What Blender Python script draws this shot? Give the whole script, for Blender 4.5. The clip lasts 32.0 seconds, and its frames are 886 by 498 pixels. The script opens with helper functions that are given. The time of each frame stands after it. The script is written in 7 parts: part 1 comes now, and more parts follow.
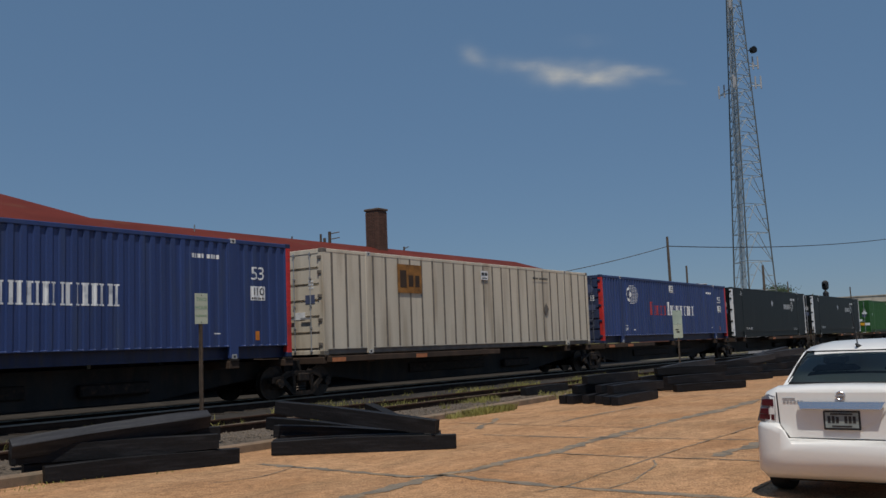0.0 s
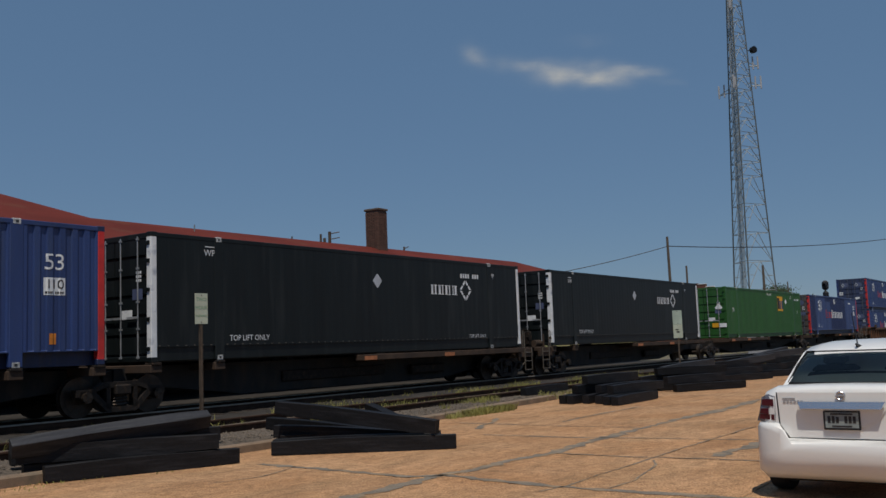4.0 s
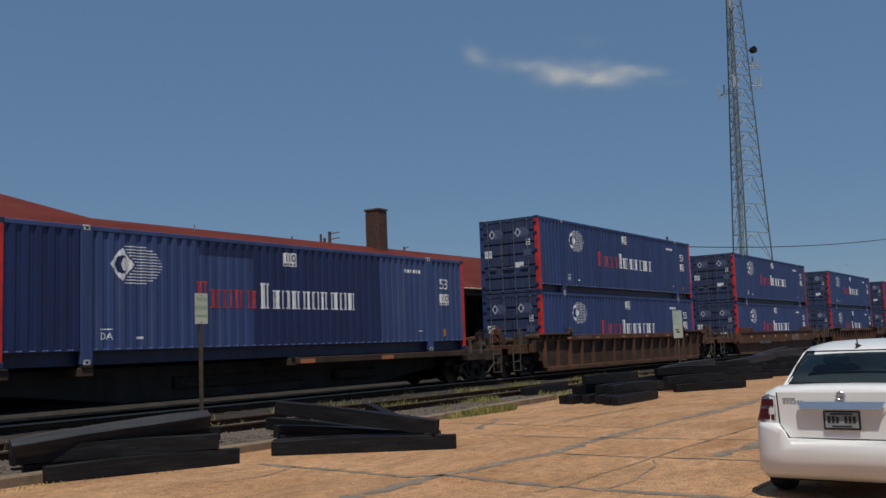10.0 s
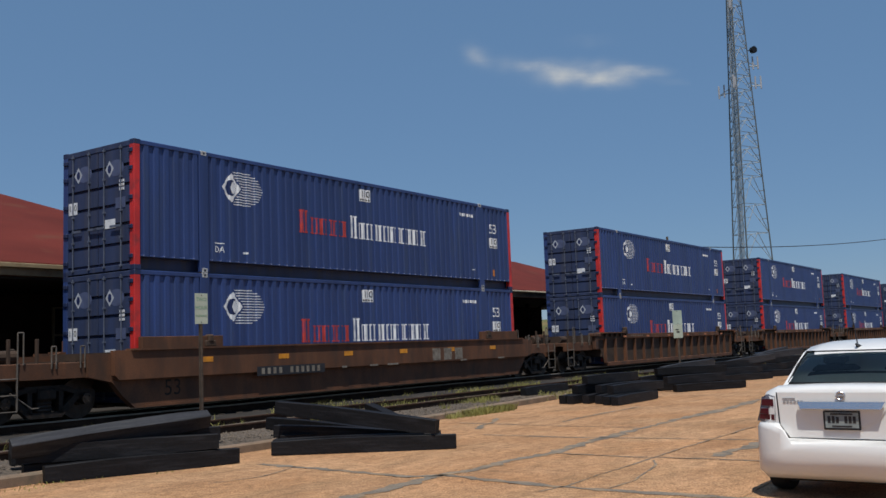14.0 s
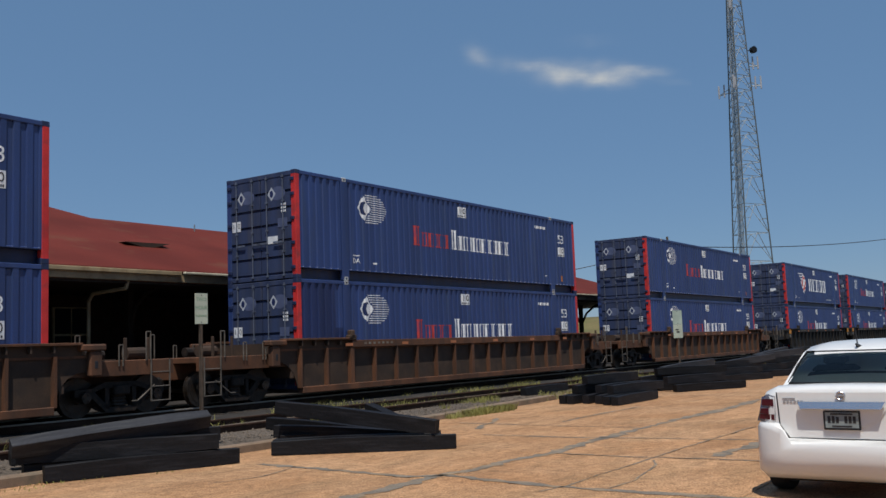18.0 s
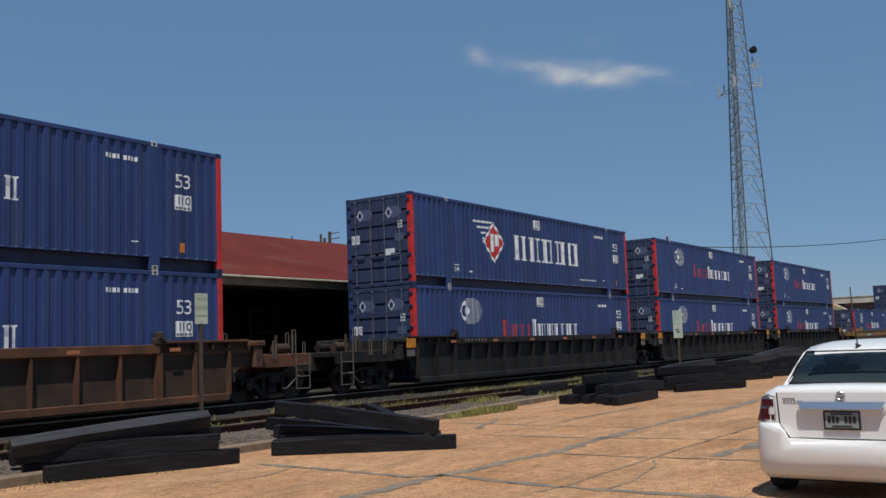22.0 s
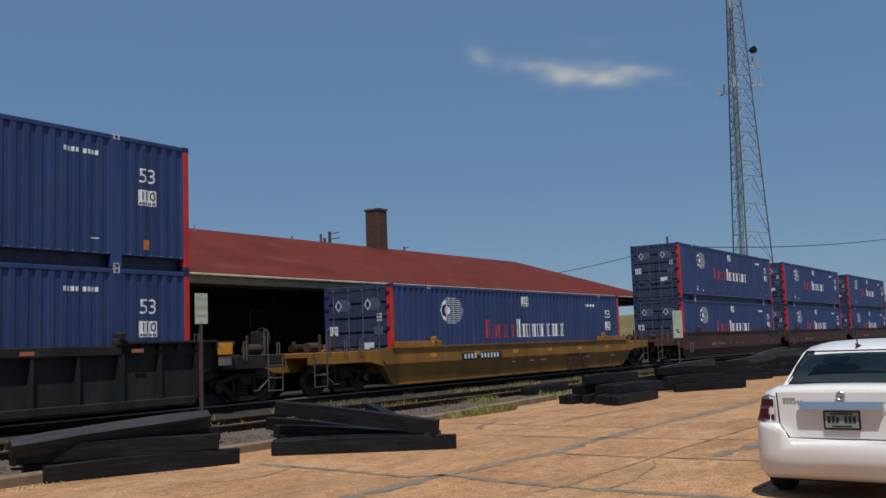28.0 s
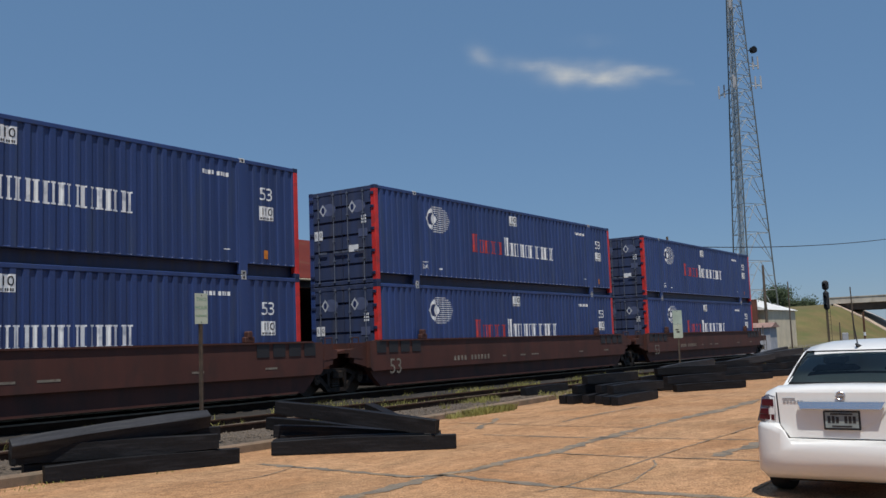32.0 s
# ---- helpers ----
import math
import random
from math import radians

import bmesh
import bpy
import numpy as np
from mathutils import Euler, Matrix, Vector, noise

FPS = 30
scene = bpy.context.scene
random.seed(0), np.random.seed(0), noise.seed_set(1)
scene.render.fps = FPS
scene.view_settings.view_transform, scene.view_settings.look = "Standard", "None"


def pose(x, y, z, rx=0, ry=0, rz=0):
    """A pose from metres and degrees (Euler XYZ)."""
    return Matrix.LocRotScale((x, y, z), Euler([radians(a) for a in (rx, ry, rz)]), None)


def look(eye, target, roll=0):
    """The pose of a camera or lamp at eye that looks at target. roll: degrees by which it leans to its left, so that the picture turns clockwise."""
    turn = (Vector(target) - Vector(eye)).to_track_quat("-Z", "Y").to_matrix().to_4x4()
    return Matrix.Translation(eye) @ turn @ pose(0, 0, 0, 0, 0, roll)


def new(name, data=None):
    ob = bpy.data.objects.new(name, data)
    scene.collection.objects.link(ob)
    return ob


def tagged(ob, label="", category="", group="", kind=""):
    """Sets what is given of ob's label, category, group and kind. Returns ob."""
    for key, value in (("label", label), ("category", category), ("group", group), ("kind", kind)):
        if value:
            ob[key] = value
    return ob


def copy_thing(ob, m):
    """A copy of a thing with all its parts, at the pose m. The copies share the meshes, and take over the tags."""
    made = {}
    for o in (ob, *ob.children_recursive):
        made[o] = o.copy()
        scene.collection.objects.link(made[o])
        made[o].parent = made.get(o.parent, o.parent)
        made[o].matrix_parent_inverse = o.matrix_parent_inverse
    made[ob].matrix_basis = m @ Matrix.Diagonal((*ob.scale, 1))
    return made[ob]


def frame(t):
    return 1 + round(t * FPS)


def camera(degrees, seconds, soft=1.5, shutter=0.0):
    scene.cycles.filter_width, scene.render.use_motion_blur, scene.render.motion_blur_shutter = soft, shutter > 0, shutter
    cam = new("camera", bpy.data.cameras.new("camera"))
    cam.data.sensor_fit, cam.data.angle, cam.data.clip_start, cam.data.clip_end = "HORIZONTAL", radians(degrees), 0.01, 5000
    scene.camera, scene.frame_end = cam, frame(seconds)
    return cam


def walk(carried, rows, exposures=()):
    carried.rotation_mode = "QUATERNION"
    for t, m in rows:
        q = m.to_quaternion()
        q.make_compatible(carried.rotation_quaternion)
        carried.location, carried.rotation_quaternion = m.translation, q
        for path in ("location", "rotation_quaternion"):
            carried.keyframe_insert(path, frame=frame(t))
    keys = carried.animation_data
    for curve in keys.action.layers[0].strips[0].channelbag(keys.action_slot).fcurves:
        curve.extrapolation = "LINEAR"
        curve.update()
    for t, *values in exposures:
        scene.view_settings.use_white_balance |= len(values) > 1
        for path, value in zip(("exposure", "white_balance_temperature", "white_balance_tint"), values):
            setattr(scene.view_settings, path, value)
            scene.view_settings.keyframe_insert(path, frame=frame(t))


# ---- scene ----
cam = camera(50.04, 32.0, soft=1.5)
EYE = (0.0, 0.0, 1.6)
AIM = look(EYE, (82.092, 56.178, 11.846), -2.146)
walk(cam, [(0.0, AIM), (32.0, AIM)], exposures=[(0.0, -0.35, 6700, 10), (2.0, -0.38, 6700, 10), (6.0, -0.36, 6700, 10), (8.0, -0.30, 6700, 10), (11.0, -0.20, 6500, 10), (12.0, -0.06, 6380, 10), (13.0, 0.0, 6440, 10), (23.0, 0.0, 6440, 10), (25.0, 0.02, 6440, 10), (28.0, -0.1, 6550, 10), (29.0, -0.22, 6700, 10), (30.2, -0.22, 6700, 10), (31.0, -0.04, 6400, 10), (32.0, 0.0, 6440, 10)])

# ---- how far the train has gone, every two seconds ----
GONE = (0.0, 20.22, 40.44, 60.89, 81.46, 102.01, 122.78, 143.72, 164.6, 185.19, 206.17, 227.51, 248.92, 270.09, 291.8, 313.88, 335.62)


def gone(t):
    """Metres that the train has gone by t seconds, along a smooth curve through GONE."""
    n = len(GONE)
    i = min(max(int(t // 2), 0), n - 2)
    u = t / 2 - i
    d = [GONE[1] - GONE[0]] + [(GONE[k + 1] - GONE[k - 1]) / 2 for k in range(1, n - 1)] + [GONE[-1] - GONE[-2]]
    return ((2 * u ** 3 - 3 * u ** 2 + 1) * GONE[i] + (u ** 3 - 2 * u ** 2 + u) * d[i]
            + (3 * u ** 2 - 2 * u ** 3) * GONE[i + 1] + (u ** 3 - u ** 2) * d[i + 1])


# ---- world, sun ----
SUN_EL, SUN_AZ = 66.0, -144.0     # height, and bearing from +x towards +y
world = bpy.data.worlds.new("world")
scene.world = world
world.use_nodes = True
wn = world.node_tree.nodes
sky = wn.new("ShaderNodeTexSky")
sky.sky_type, sky.sun_disc = "NISHITA", False
sky.sun_elevation, sky.sun_rotation = radians(SUN_EL), radians(90 - SUN_AZ)
sky.altitude, sky.air_density, sky.dust_density, sky.ozone_density = 600, 1.0, 0.12, 4.0
wn["Background"].inputs["Strength"].default_value = 0.103
haze = wn.new("ShaderNodeMix")      # thin even haze over the clear sky
haze.data_type = "RGBA"
haze.inputs["Factor"].default_value, haze.inputs["B"].default_value = 0.72, (1.06, 2.09, 3.68, 1)
world.node_tree.links.new(sky.outputs[0], haze.inputs["A"])
world.node_tree.links.new(haze.outputs["Result"], wn["Background"].inputs["Color"])
sun = new("sun", bpy.data.lights.new("sun", "SUN"))
sun.data.energy, sun.data.angle, sun.data.color = 4.1, radians(0.5), (1.0, 0.95, 0.87)
ce, se = math.cos(radians(SUN_EL)), math.sin(radians(SUN_EL))
sun.matrix_world = look((60 * ce * math.cos(radians(SUN_AZ)), 60 * ce * math.sin(radians(SUN_AZ)), 60 * se), (0, 0, 0))


# ---- materials ----
def mat(name, colour, rough=0.6, metal=0.0, var=0.2, scale=2.0, bump=0.15, grain=60.0, dirt=None, dirt_amount=0.3,
        stretch=(1, 1, 1), coat=0.0, spread=0.0, speck=None, flecks=(0.25, 0.6, 0.45), gloss=0.5):
    """A painted, rusted or mineral surface: its colour varied by broad stains and fine grain, with fine relief."""
    m = bpy.data.materials.new(name)
    m.use_nodes = True
    nt = m.node_tree
    b = nt.nodes["Principled BSDF"]
    tc = nt.nodes.new("ShaderNodeTexCoord")
    mp = nt.nodes.new("ShaderNodeMapping")
    mp.inputs["Scale"].default_value = stretch
    nt.links.new(tc.outputs["Object"], mp.inputs["Vector"])
    broad, fine = nt.nodes.new("ShaderNodeTexNoise"), nt.nodes.new("ShaderNodeTexNoise")
    broad.inputs["Scale"].default_value, broad.inputs["Detail"].default_value = scale, 6
    fine.inputs["Scale"].default_value, fine.inputs["Detail"].default_value = grain, 4
    nt.links.new(mp.outputs[0], broad.inputs["Vector"])
    nt.links.new(tc.outputs["Object"], fine.inputs["Vector"])
    c = Vector(colour)
    ramp = nt.nodes.new("ShaderNodeValToRGB")
    ramp.color_ramp.elements[0].position, ramp.color_ramp.elements[1].position = 0.32, 0.68
    ramp.color_ramp.elements[0].color = (*(c * (1 - var)), 1)
    ramp.color_ramp.elements[1].color = (*(c * (1 + var)), 1)
    nt.links.new(broad.outputs["Fac"], ramp.inputs[0])
    out = ramp.outputs[0]
    mul = nt.nodes.new("ShaderNodeMix")
    mul.data_type, mul.blend_type = "RGBA", "MULTIPLY"
    mul.inputs["Factor"].default_value = min(1.0, var * 1.6) if speck is None else speck
    grey = nt.nodes.new("ShaderNodeValToRGB")
    grey.color_ramp.elements[0].position, grey.color_ramp.elements[1].position = flecks[:2]
    grey.color_ramp.elements[0].color = (flecks[2], flecks[2], flecks[2], 1)
    nt.links.new(fine.outputs["Fac"], grey.inputs[0])
    nt.links.new(out, mul.inputs["A"])
    nt.links.new(grey.outputs[0], mul.inputs["B"])
    out = mul.outputs["Result"]
    if dirt:
        stain = nt.nodes.new("ShaderNodeTexNoise")
        stain.inputs["Scale"].default_value, stain.inputs["Detail"].default_value = scale * 1.7, 8
        nt.links.new(mp.outputs[0], stain.inputs["Vector"])
        sr = nt.nodes.new("ShaderNodeValToRGB")
        sr.color_ramp.elements[0].position, sr.color_ramp.elements[1].position = 0.62 - dirt_amount * 0.35, 0.78
        nt.links.new(stain.outputs["Fac"], sr.inputs[0])
        mx = nt.nodes.new("ShaderNodeMix")
        mx.data_type = "RGBA"
        mx.inputs["B"].default_value = (*dirt, 1)
        nt.links.new(sr.outputs[0], mx.inputs["Factor"])
        nt.links.new(out, mx.inputs["A"])
        out = mx.outputs["Result"]
    if spread:
        info = nt.nodes.new("ShaderNodeObjectInfo")
        hsv = nt.nodes.new("ShaderNodeHueSaturation")
        rng = nt.nodes.new("ShaderNodeMapRange")
        rng.inputs["To Min"].default_value, rng.inputs["To Max"].default_value = 1 - spread, 1 + spread
        nt.links.new(info.outputs["Random"], rng.inputs["Value"])
        nt.links.new(rng.outputs[0], hsv.inputs["Value"])
        nt.links.new(out, hsv.inputs["Color"])
        out = hsv.outputs[0]
    nt.links.new(out, b.inputs["Base Color"])
    b.inputs["Roughness"].default_value, b.inputs["Metallic"].default_value = rough, metal
    b.inputs["Coat Weight"].default_value, b.inputs["Specular IOR Level"].default_value = coat, gloss
    if bump:
        bp = nt.nodes.new("ShaderNodeBump")
        bp.inputs["Strength"].default_value, bp.inputs["Distance"].default_value = bump, 0.01
        nt.links.new(fine.outputs["Fac"], bp.inputs["Height"])
        nt.links.new(bp.outputs[0], b.inputs["Normal"])
    return m


def glass(name, tint=(0.9, 0.95, 0.95), rough=0.02):
    m = bpy.data.materials.new(name)
    m.use_nodes = True
    b = m.node_tree.nodes["Principled BSDF"]
    b.inputs["Base Color"].default_value = (*tint, 1)
    b.inputs["Roughness"].default_value, b.inputs["Transmission Weight"].default_value = rough, 1.0
    b.inputs["IOR"].default_value = 1.33
    return m


DOWN = (1.6, 1.6, 0.18)      # stains that run down
BLUE = mat("blue_paint", (0.0225, 0.047, 0.156), 0.5, 0, 0.22, 1.1, 0.06, 40, (0.035, 0.055, 0.12), 0.25, DOWN, spread=0.07)
BLUE_FADED = mat("faded_blue_paint", (0.034, 0.062, 0.175), 0.6, 0, 0.18, 1.1, 0.06, 40, (0.06, 0.085, 0.17), 0.3, DOWN)
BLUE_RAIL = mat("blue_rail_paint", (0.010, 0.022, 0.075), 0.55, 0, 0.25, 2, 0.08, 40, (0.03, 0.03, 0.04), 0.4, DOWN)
BLUE_PATCH = mat("blue_patch_paint", (0.010, 0.021, 0.085), 0.5, 0, 0.2, 1.5, 0.06, 40, None, 0, DOWN)
RED = mat("red_paint", (0.52, 0.025, 0.022), 0.5, 0, 0.2, 2, 0.05, 40, (0.25, 0.03, 0.03), 0.2)
RED_FADED = mat("faded_red_paint", (0.46, 0.042, 0.035), 0.6, 0, 0.3, 3, 0.03, 50, (0.16, 0.04, 0.12), 0.35)
WHITE = mat("white_marking", (0.72, 0.74, 0.76), 0.6, 0, 0.1, 3, 0.03, 60, (0.35, 0.38, 0.45), 0.25)
PALE = mat("pale_grey_marking", (0.42, 0.45, 0.50), 0.6, 0, 0.2, 3, 0.03, 60)
DULL_MARK = mat("dirty_stencil_paint", (0.22, 0.19, 0.15), 0.7, 0, 0.3, 5, 0.03, 60, (0.09, 0.05, 0.035), 0.4)
BLACK = mat("black_marking", (0.015, 0.015, 0.018), 0.6, 0, 0.1, 3, 0.02)
DOOR_BLUE = mat("dusty_blue_door_paint", (0.023, 0.038, 0.095), 0.65, 0, 0.25, 1.6, 0.06, 40, (0.05, 0.055, 0.08), 0.4, DOWN)
DOOR_GREY = mat("grimy_grey_door_paint", (0.075, 0.066, 0.062), 0.75, 0, 0.3, 1.6, 0.06, 40, (0.05, 0.04, 0.035), 0.4, DOWN)
ROD_DULL = mat("painted_locking_rod", (0.105, 0.125, 0.175), 0.6, 0.2, 0.2, 5, 0.05)
SILVER = mat("galvanised_rod", (0.42, 0.44, 0.47), 0.45, 0.5, 0.2, 5, 0.05)
CASTING = mat("pale_casting", (0.5, 0.52, 0.53), 0.6, 0.2, 0.3, 8, 0.1, 60, (0.1, 0.06, 0.04), 0.4)
AMBER = mat("amber_reflector", (0.62, 0.24, 0.012), 0.5, 0, 0.2, 4, 0.03, 60, (0.4, 0.14, 0.02), 0.3)
ORANGE = mat("orange_marking", (0.62, 0.20, 0.02), 0.6, 0, 0.25, 4, 0.03, 60, (0.3, 0.1, 0.02), 0.3)
WHITE_BOX = mat("weathered_white_panel", (0.57, 0.515, 0.42), 0.6, 0, 0.12, 0.8, 0.05, 40, (0.30, 0.24, 0.17), 0.28, DOWN)
WHITE_RIB = mat("grey_rib", (0.16, 0.14, 0.12), 0.6, 0.1, 0.25, 3, 0.05, 40)
NAVY = mat("dark_slate_paint", (0.0052, 0.0085, 0.0095), 0.5, 0, 0.2, 1.2, 0.04, 40, (0.018, 0.022, 0.023), 0.25, DOWN, gloss=0.3)
GREEN = mat("green_paint", (0.017, 0.092, 0.015), 0.5, 0, 0.18, 1.2, 0.05, 40, (0.03, 0.09, 0.03), 0.25, DOWN)
YELLOW_SIGN = mat("amber_panel", (0.66, 0.33, 0.015), 0.55, 0, 0.15, 3, 0.03)
RUST_PANEL = mat("rusted_amber_panel", (0.27, 0.12, 0.025), 0.75, 0, 0.35, 4, 0.1)
RUSTY = mat("rusty_brown_steel", (0.125, 0.050, 0.022), 0.8, 0.1, 0.35, 1.6, 0.25, 40, (0.05, 0.028, 0.018), 0.5, (1, 1, 0.4))
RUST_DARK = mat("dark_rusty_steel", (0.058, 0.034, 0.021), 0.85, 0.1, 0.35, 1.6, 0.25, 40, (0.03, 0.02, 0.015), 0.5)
OXIDE = mat("oxide_red_steel", (0.070, 0.021, 0.014), 0.7, 0, 0.25, 1.2, 0.12, 40, (0.03, 0.015, 0.012), 0.35, (1, 1, 0.4))
SOOT = mat("black_steel", (0.022, 0.022, 0.022), 0.7, 0.1, 0.35, 1.5, 0.2, 40, (0.05, 0.035, 0.025), 0.35, (1, 1, 0.4), gloss=0.25)
OCHRE = mat("ochre_yellow_steel", (0.27, 0.125, 0.017), 0.65, 0, 0.25, 1.3, 0.1, 40, (0.16, 0.075, 0.02), 0.35, (1, 1, 0.4))
GREASY = mat("greasy_running_gear", (0.018, 0.014, 0.012), 0.7, 0.2, 0.4, 6, 0.3, 50, (0.06, 0.036, 0.022), 0.25, gloss=0.3)
GRAB = mat("grimy_bare_steel", (0.16, 0.135, 0.11), 0.55, 0.4, 0.3, 6, 0.1)
WHEEL = mat("wheel_steel", (0.045, 0.037, 0.032), 0.5, 0.7, 0.3, 8, 0.15, 50, (0.06, 0.035, 0.02), 0.4)
RAIL_TOP = mat("polished_rail", (0.34, 0.30, 0.26), 0.42, 0.6, 0.15, 5, 0.03)
RAIL_SIDE = mat("rusted_rail", (0.055, 0.030, 0.020), 0.85, 0.2, 0.3, 5, 0.2, gloss=0.2)
TIE_OLD = mat("weathered_sleeper", (0.032, 0.025, 0.02), 0.9, 0, 0.35, 4, 0.5, 30, (0.09, 0.075, 0.06), 0.3, (1, 6, 6), spread=0.25, gloss=0.2)
CREOSOTE = mat("creosoted_timber", (0.0065, 0.0065, 0.008), 0.6, 0, 0.4, 2, 0.5, 24, (0.02, 0.02, 0.023), 0.3, (0.6, 7, 7), spread=0.35, gloss=0.25)
# ballast and platform share one near-black colour that imitates the train's shade
SHADE_DARK = mat("shade_dark_ground", (0.023, 0.019, 0.016), 0.95, 0, 0.35, 1.2, 0.9, 18, (0.06, 0.05, 0.04), 0.3)
BALLAST = mat("ballast_stone", (0.125, 0.098, 0.074), 0.95, 0, 0.3, 1.2, 0.9, 22, (0.12, 0.09, 0.065), 0.4, flecks=(0.38, 0.58, 0.25), speck=0.9)
SOIL = mat("dry_soil", (0.16, 0.13, 0.085), 0.95, 0, 0.3, 0.6, 0.6, 14, (0.09, 0.10, 0.04), 0.5)


def aggregate(name):
    """Worn orange-tan concrete with exposed pebbles: broad fading, streaks of dirt, hand-sized mottling and grit."""
    m = bpy.data.materials.new(name)
    m.use_nodes = True
    nt = m.node_tree
    b = nt.nodes["Principled BSDF"]
    tc = nt.nodes.new("ShaderNodeTexCoord")

    def noisy(scale, detail, rough, stretch=(1, 1, 1)):
        mp = nt.nodes.new("ShaderNodeMapping")
        mp.inputs["Scale"].default_value = stretch
        n = nt.nodes.new("ShaderNodeTexNoise")
        n.inputs["Scale"].default_value, n.inputs["Detail"].default_value, n.inputs["Roughness"].default_value = scale, detail, rough
        nt.links.new(tc.outputs["Object"], mp.inputs["Vector"])
        nt.links.new(mp.outputs[0], n.inputs["Vector"])
        return n.outputs["Fac"]

    def ramp(fac, p0, c0, p1, c1):
        r = nt.nodes.new("ShaderNodeValToRGB")
        e = r.color_ramp.elements
        e[0].position, e[0].color, e[1].position, e[1].color = p0, (*c0, 1), p1, (*c1, 1)
        nt.links.new(fac, r.inputs[0])
        return r.outputs[0]

    def mix(kind, fac, a, c):
        x = nt.nodes.new("ShaderNodeMix")
        x.data_type, x.blend_type = "RGBA", kind
        if isinstance(fac, float):
            x.inputs["Factor"].default_value = fac
        else:
            nt.links.new(fac, x.inputs["Factor"])
        nt.links.new(a, x.inputs["A"])
        if isinstance(c, tuple):
            x.inputs["B"].default_value = (*c, 1)
        else:
            nt.links.new(c, x.inputs["B"])
        return x.outputs["Result"]
    col = ramp(noisy(0.55, 5, 0.55), 0.34, (0.42, 0.227, 0.110), 0.66, (0.49, 0.292, 0.158))
    col = mix("MIX", ramp(noisy(0.9, 7, 0.65, (0.35, 1, 1)), 0.50, (0, 0, 0), 0.78, (0.75, 0.75, 0.75)), col, (0.275, 0.18, 0.098))
    col = mix("MULTIPLY", 1.0, col, ramp(noisy(7.0, 6, 0.7), 0.30, (0.60, 0.58, 0.56), 0.60, (1.14, 1.12, 1.10)))
    col = mix("MULTIPLY", 1.0, col, ramp(noisy(1.6, 4, 0.6, (0.5, 1.6, 1)), 0.32, (0.80, 0.79, 0.78), 0.62, (1.08, 1.08, 1.07)))
    grit = noisy(42.0, 3, 0.6)
    col = mix("MULTIPLY", 0.9, col, ramp(grit, 0.36, (0.40, 0.38, 0.36), 0.56, (1.12, 1.12, 1.12)))
    col = mix("MIX", ramp(noisy(16.0, 2, 0.5), 0.67, (0, 0, 0), 0.74, (0.5, 0.5, 0.5)), col, (0.54, 0.41, 0.28))
    info, hsv, rng = (nt.nodes.new("ShaderNode" + q) for q in ("ObjectInfo", "HueSaturation", "MapRange"))
    rng.inputs["To Min"].default_value, rng.inputs["To Max"].default_value = 0.93, 1.07
    nt.links.new(info.outputs["Random"], rng.inputs["Value"])
    nt.links.new(rng.outputs[0], hsv.inputs["Value"])
    nt.links.new(col, hsv.inputs["Color"])
    nt.links.new(hsv.outputs[0], b.inputs["Base Color"])
    b.inputs["Roughness"].default_value, b.inputs["Specular IOR Level"].default_value = 0.92, 0.3
    bp = nt.nodes.new("ShaderNodeBump")
    bp.inputs["Strength"].default_value, bp.inputs["Distance"].default_value = 0.5, 0.01
    nt.links.new(grit, bp.inputs["Height"])
    nt.links.new(bp.outputs[0], b.inputs["Normal"])
    return m


SLAB = aggregate("orange_tan_aggregate_concrete")
PATCH = mat("grey_joint_filler", (0.20, 0.165, 0.125), 0.9, 0, 0.25, 2, 0.4, 40, (0.36, 0.24, 0.13), 0.4, speck=0.9)
JOINT = mat("dirt_filled_joint", (0.17, 0.12, 0.075), 0.95, 0, 0.3, 2, 0.4, 40, (0.2, 0.19, 0.08), 0.3)
KERB = mat("worn_concrete_kerb", (0.215, 0.15, 0.10), 0.9, 0, 0.25, 2, 0.4, 40, (0.12, 0.10, 0.07), 0.35)
ROOF = mat("red_roof_sheet", (0.125, 0.024, 0.016), 0.75, 0, 0.16, 0.5, 0.1, 30, (0.13, 0.05, 0.03), 0.12, (0.8, 1, 1), gloss=0.12)
FASCIA = mat("tan_painted_timber", (0.34, 0.26, 0.15), 0.7, 0, 0.2, 2, 0.15, 40, (0.2, 0.13, 0.06), 0.3)
PALE_GUTTER = mat("pale_gutter_edge", (0.55, 0.50, 0.38), 0.6, 0, 0.2, 3, 0.05)
BRICK = mat("red_brown_brick", (0.115, 0.060, 0.043), 0.9, 0, 0.2, 3, 0.3, 40, None, 0, spread=0.22)
# timber and brick under the canopy are coloured near-black to suit its shade
SOFFIT = mat("dark_timber", (0.035, 0.026, 0.02), 0.8, 0, 0.25, 3, 0.2, 30, gloss=0.2)
BRICK_WALL = mat("shade_dark_brick_wall", (0.045, 0.026, 0.02), 0.9, 0, 0.25, 3, 0.3, 30, gloss=0.2)
MORTAR = mat("mortar", (0.10, 0.075, 0.058), 0.95, 0, 0.2, 5, 0.3)
TOWER_LEG = mat("dark_weathered_steel", (0.12, 0.132, 0.128), 0.6, 0.4, 0.2, 2, 0.05)
GALV = mat("galvanised_lattice", (0.30, 0.32, 0.32), 0.55, 0.6, 0.2, 2, 0.05)
POLE_WOOD = mat("weathered_pole", (0.11, 0.083, 0.062), 0.9, 0, 0.3, 3, 0.3, 30, None, 0, (6, 6, 0.6))
WIRE = mat("black_cable", (0.03, 0.03, 0.032), 0.6, 0, 0.1)
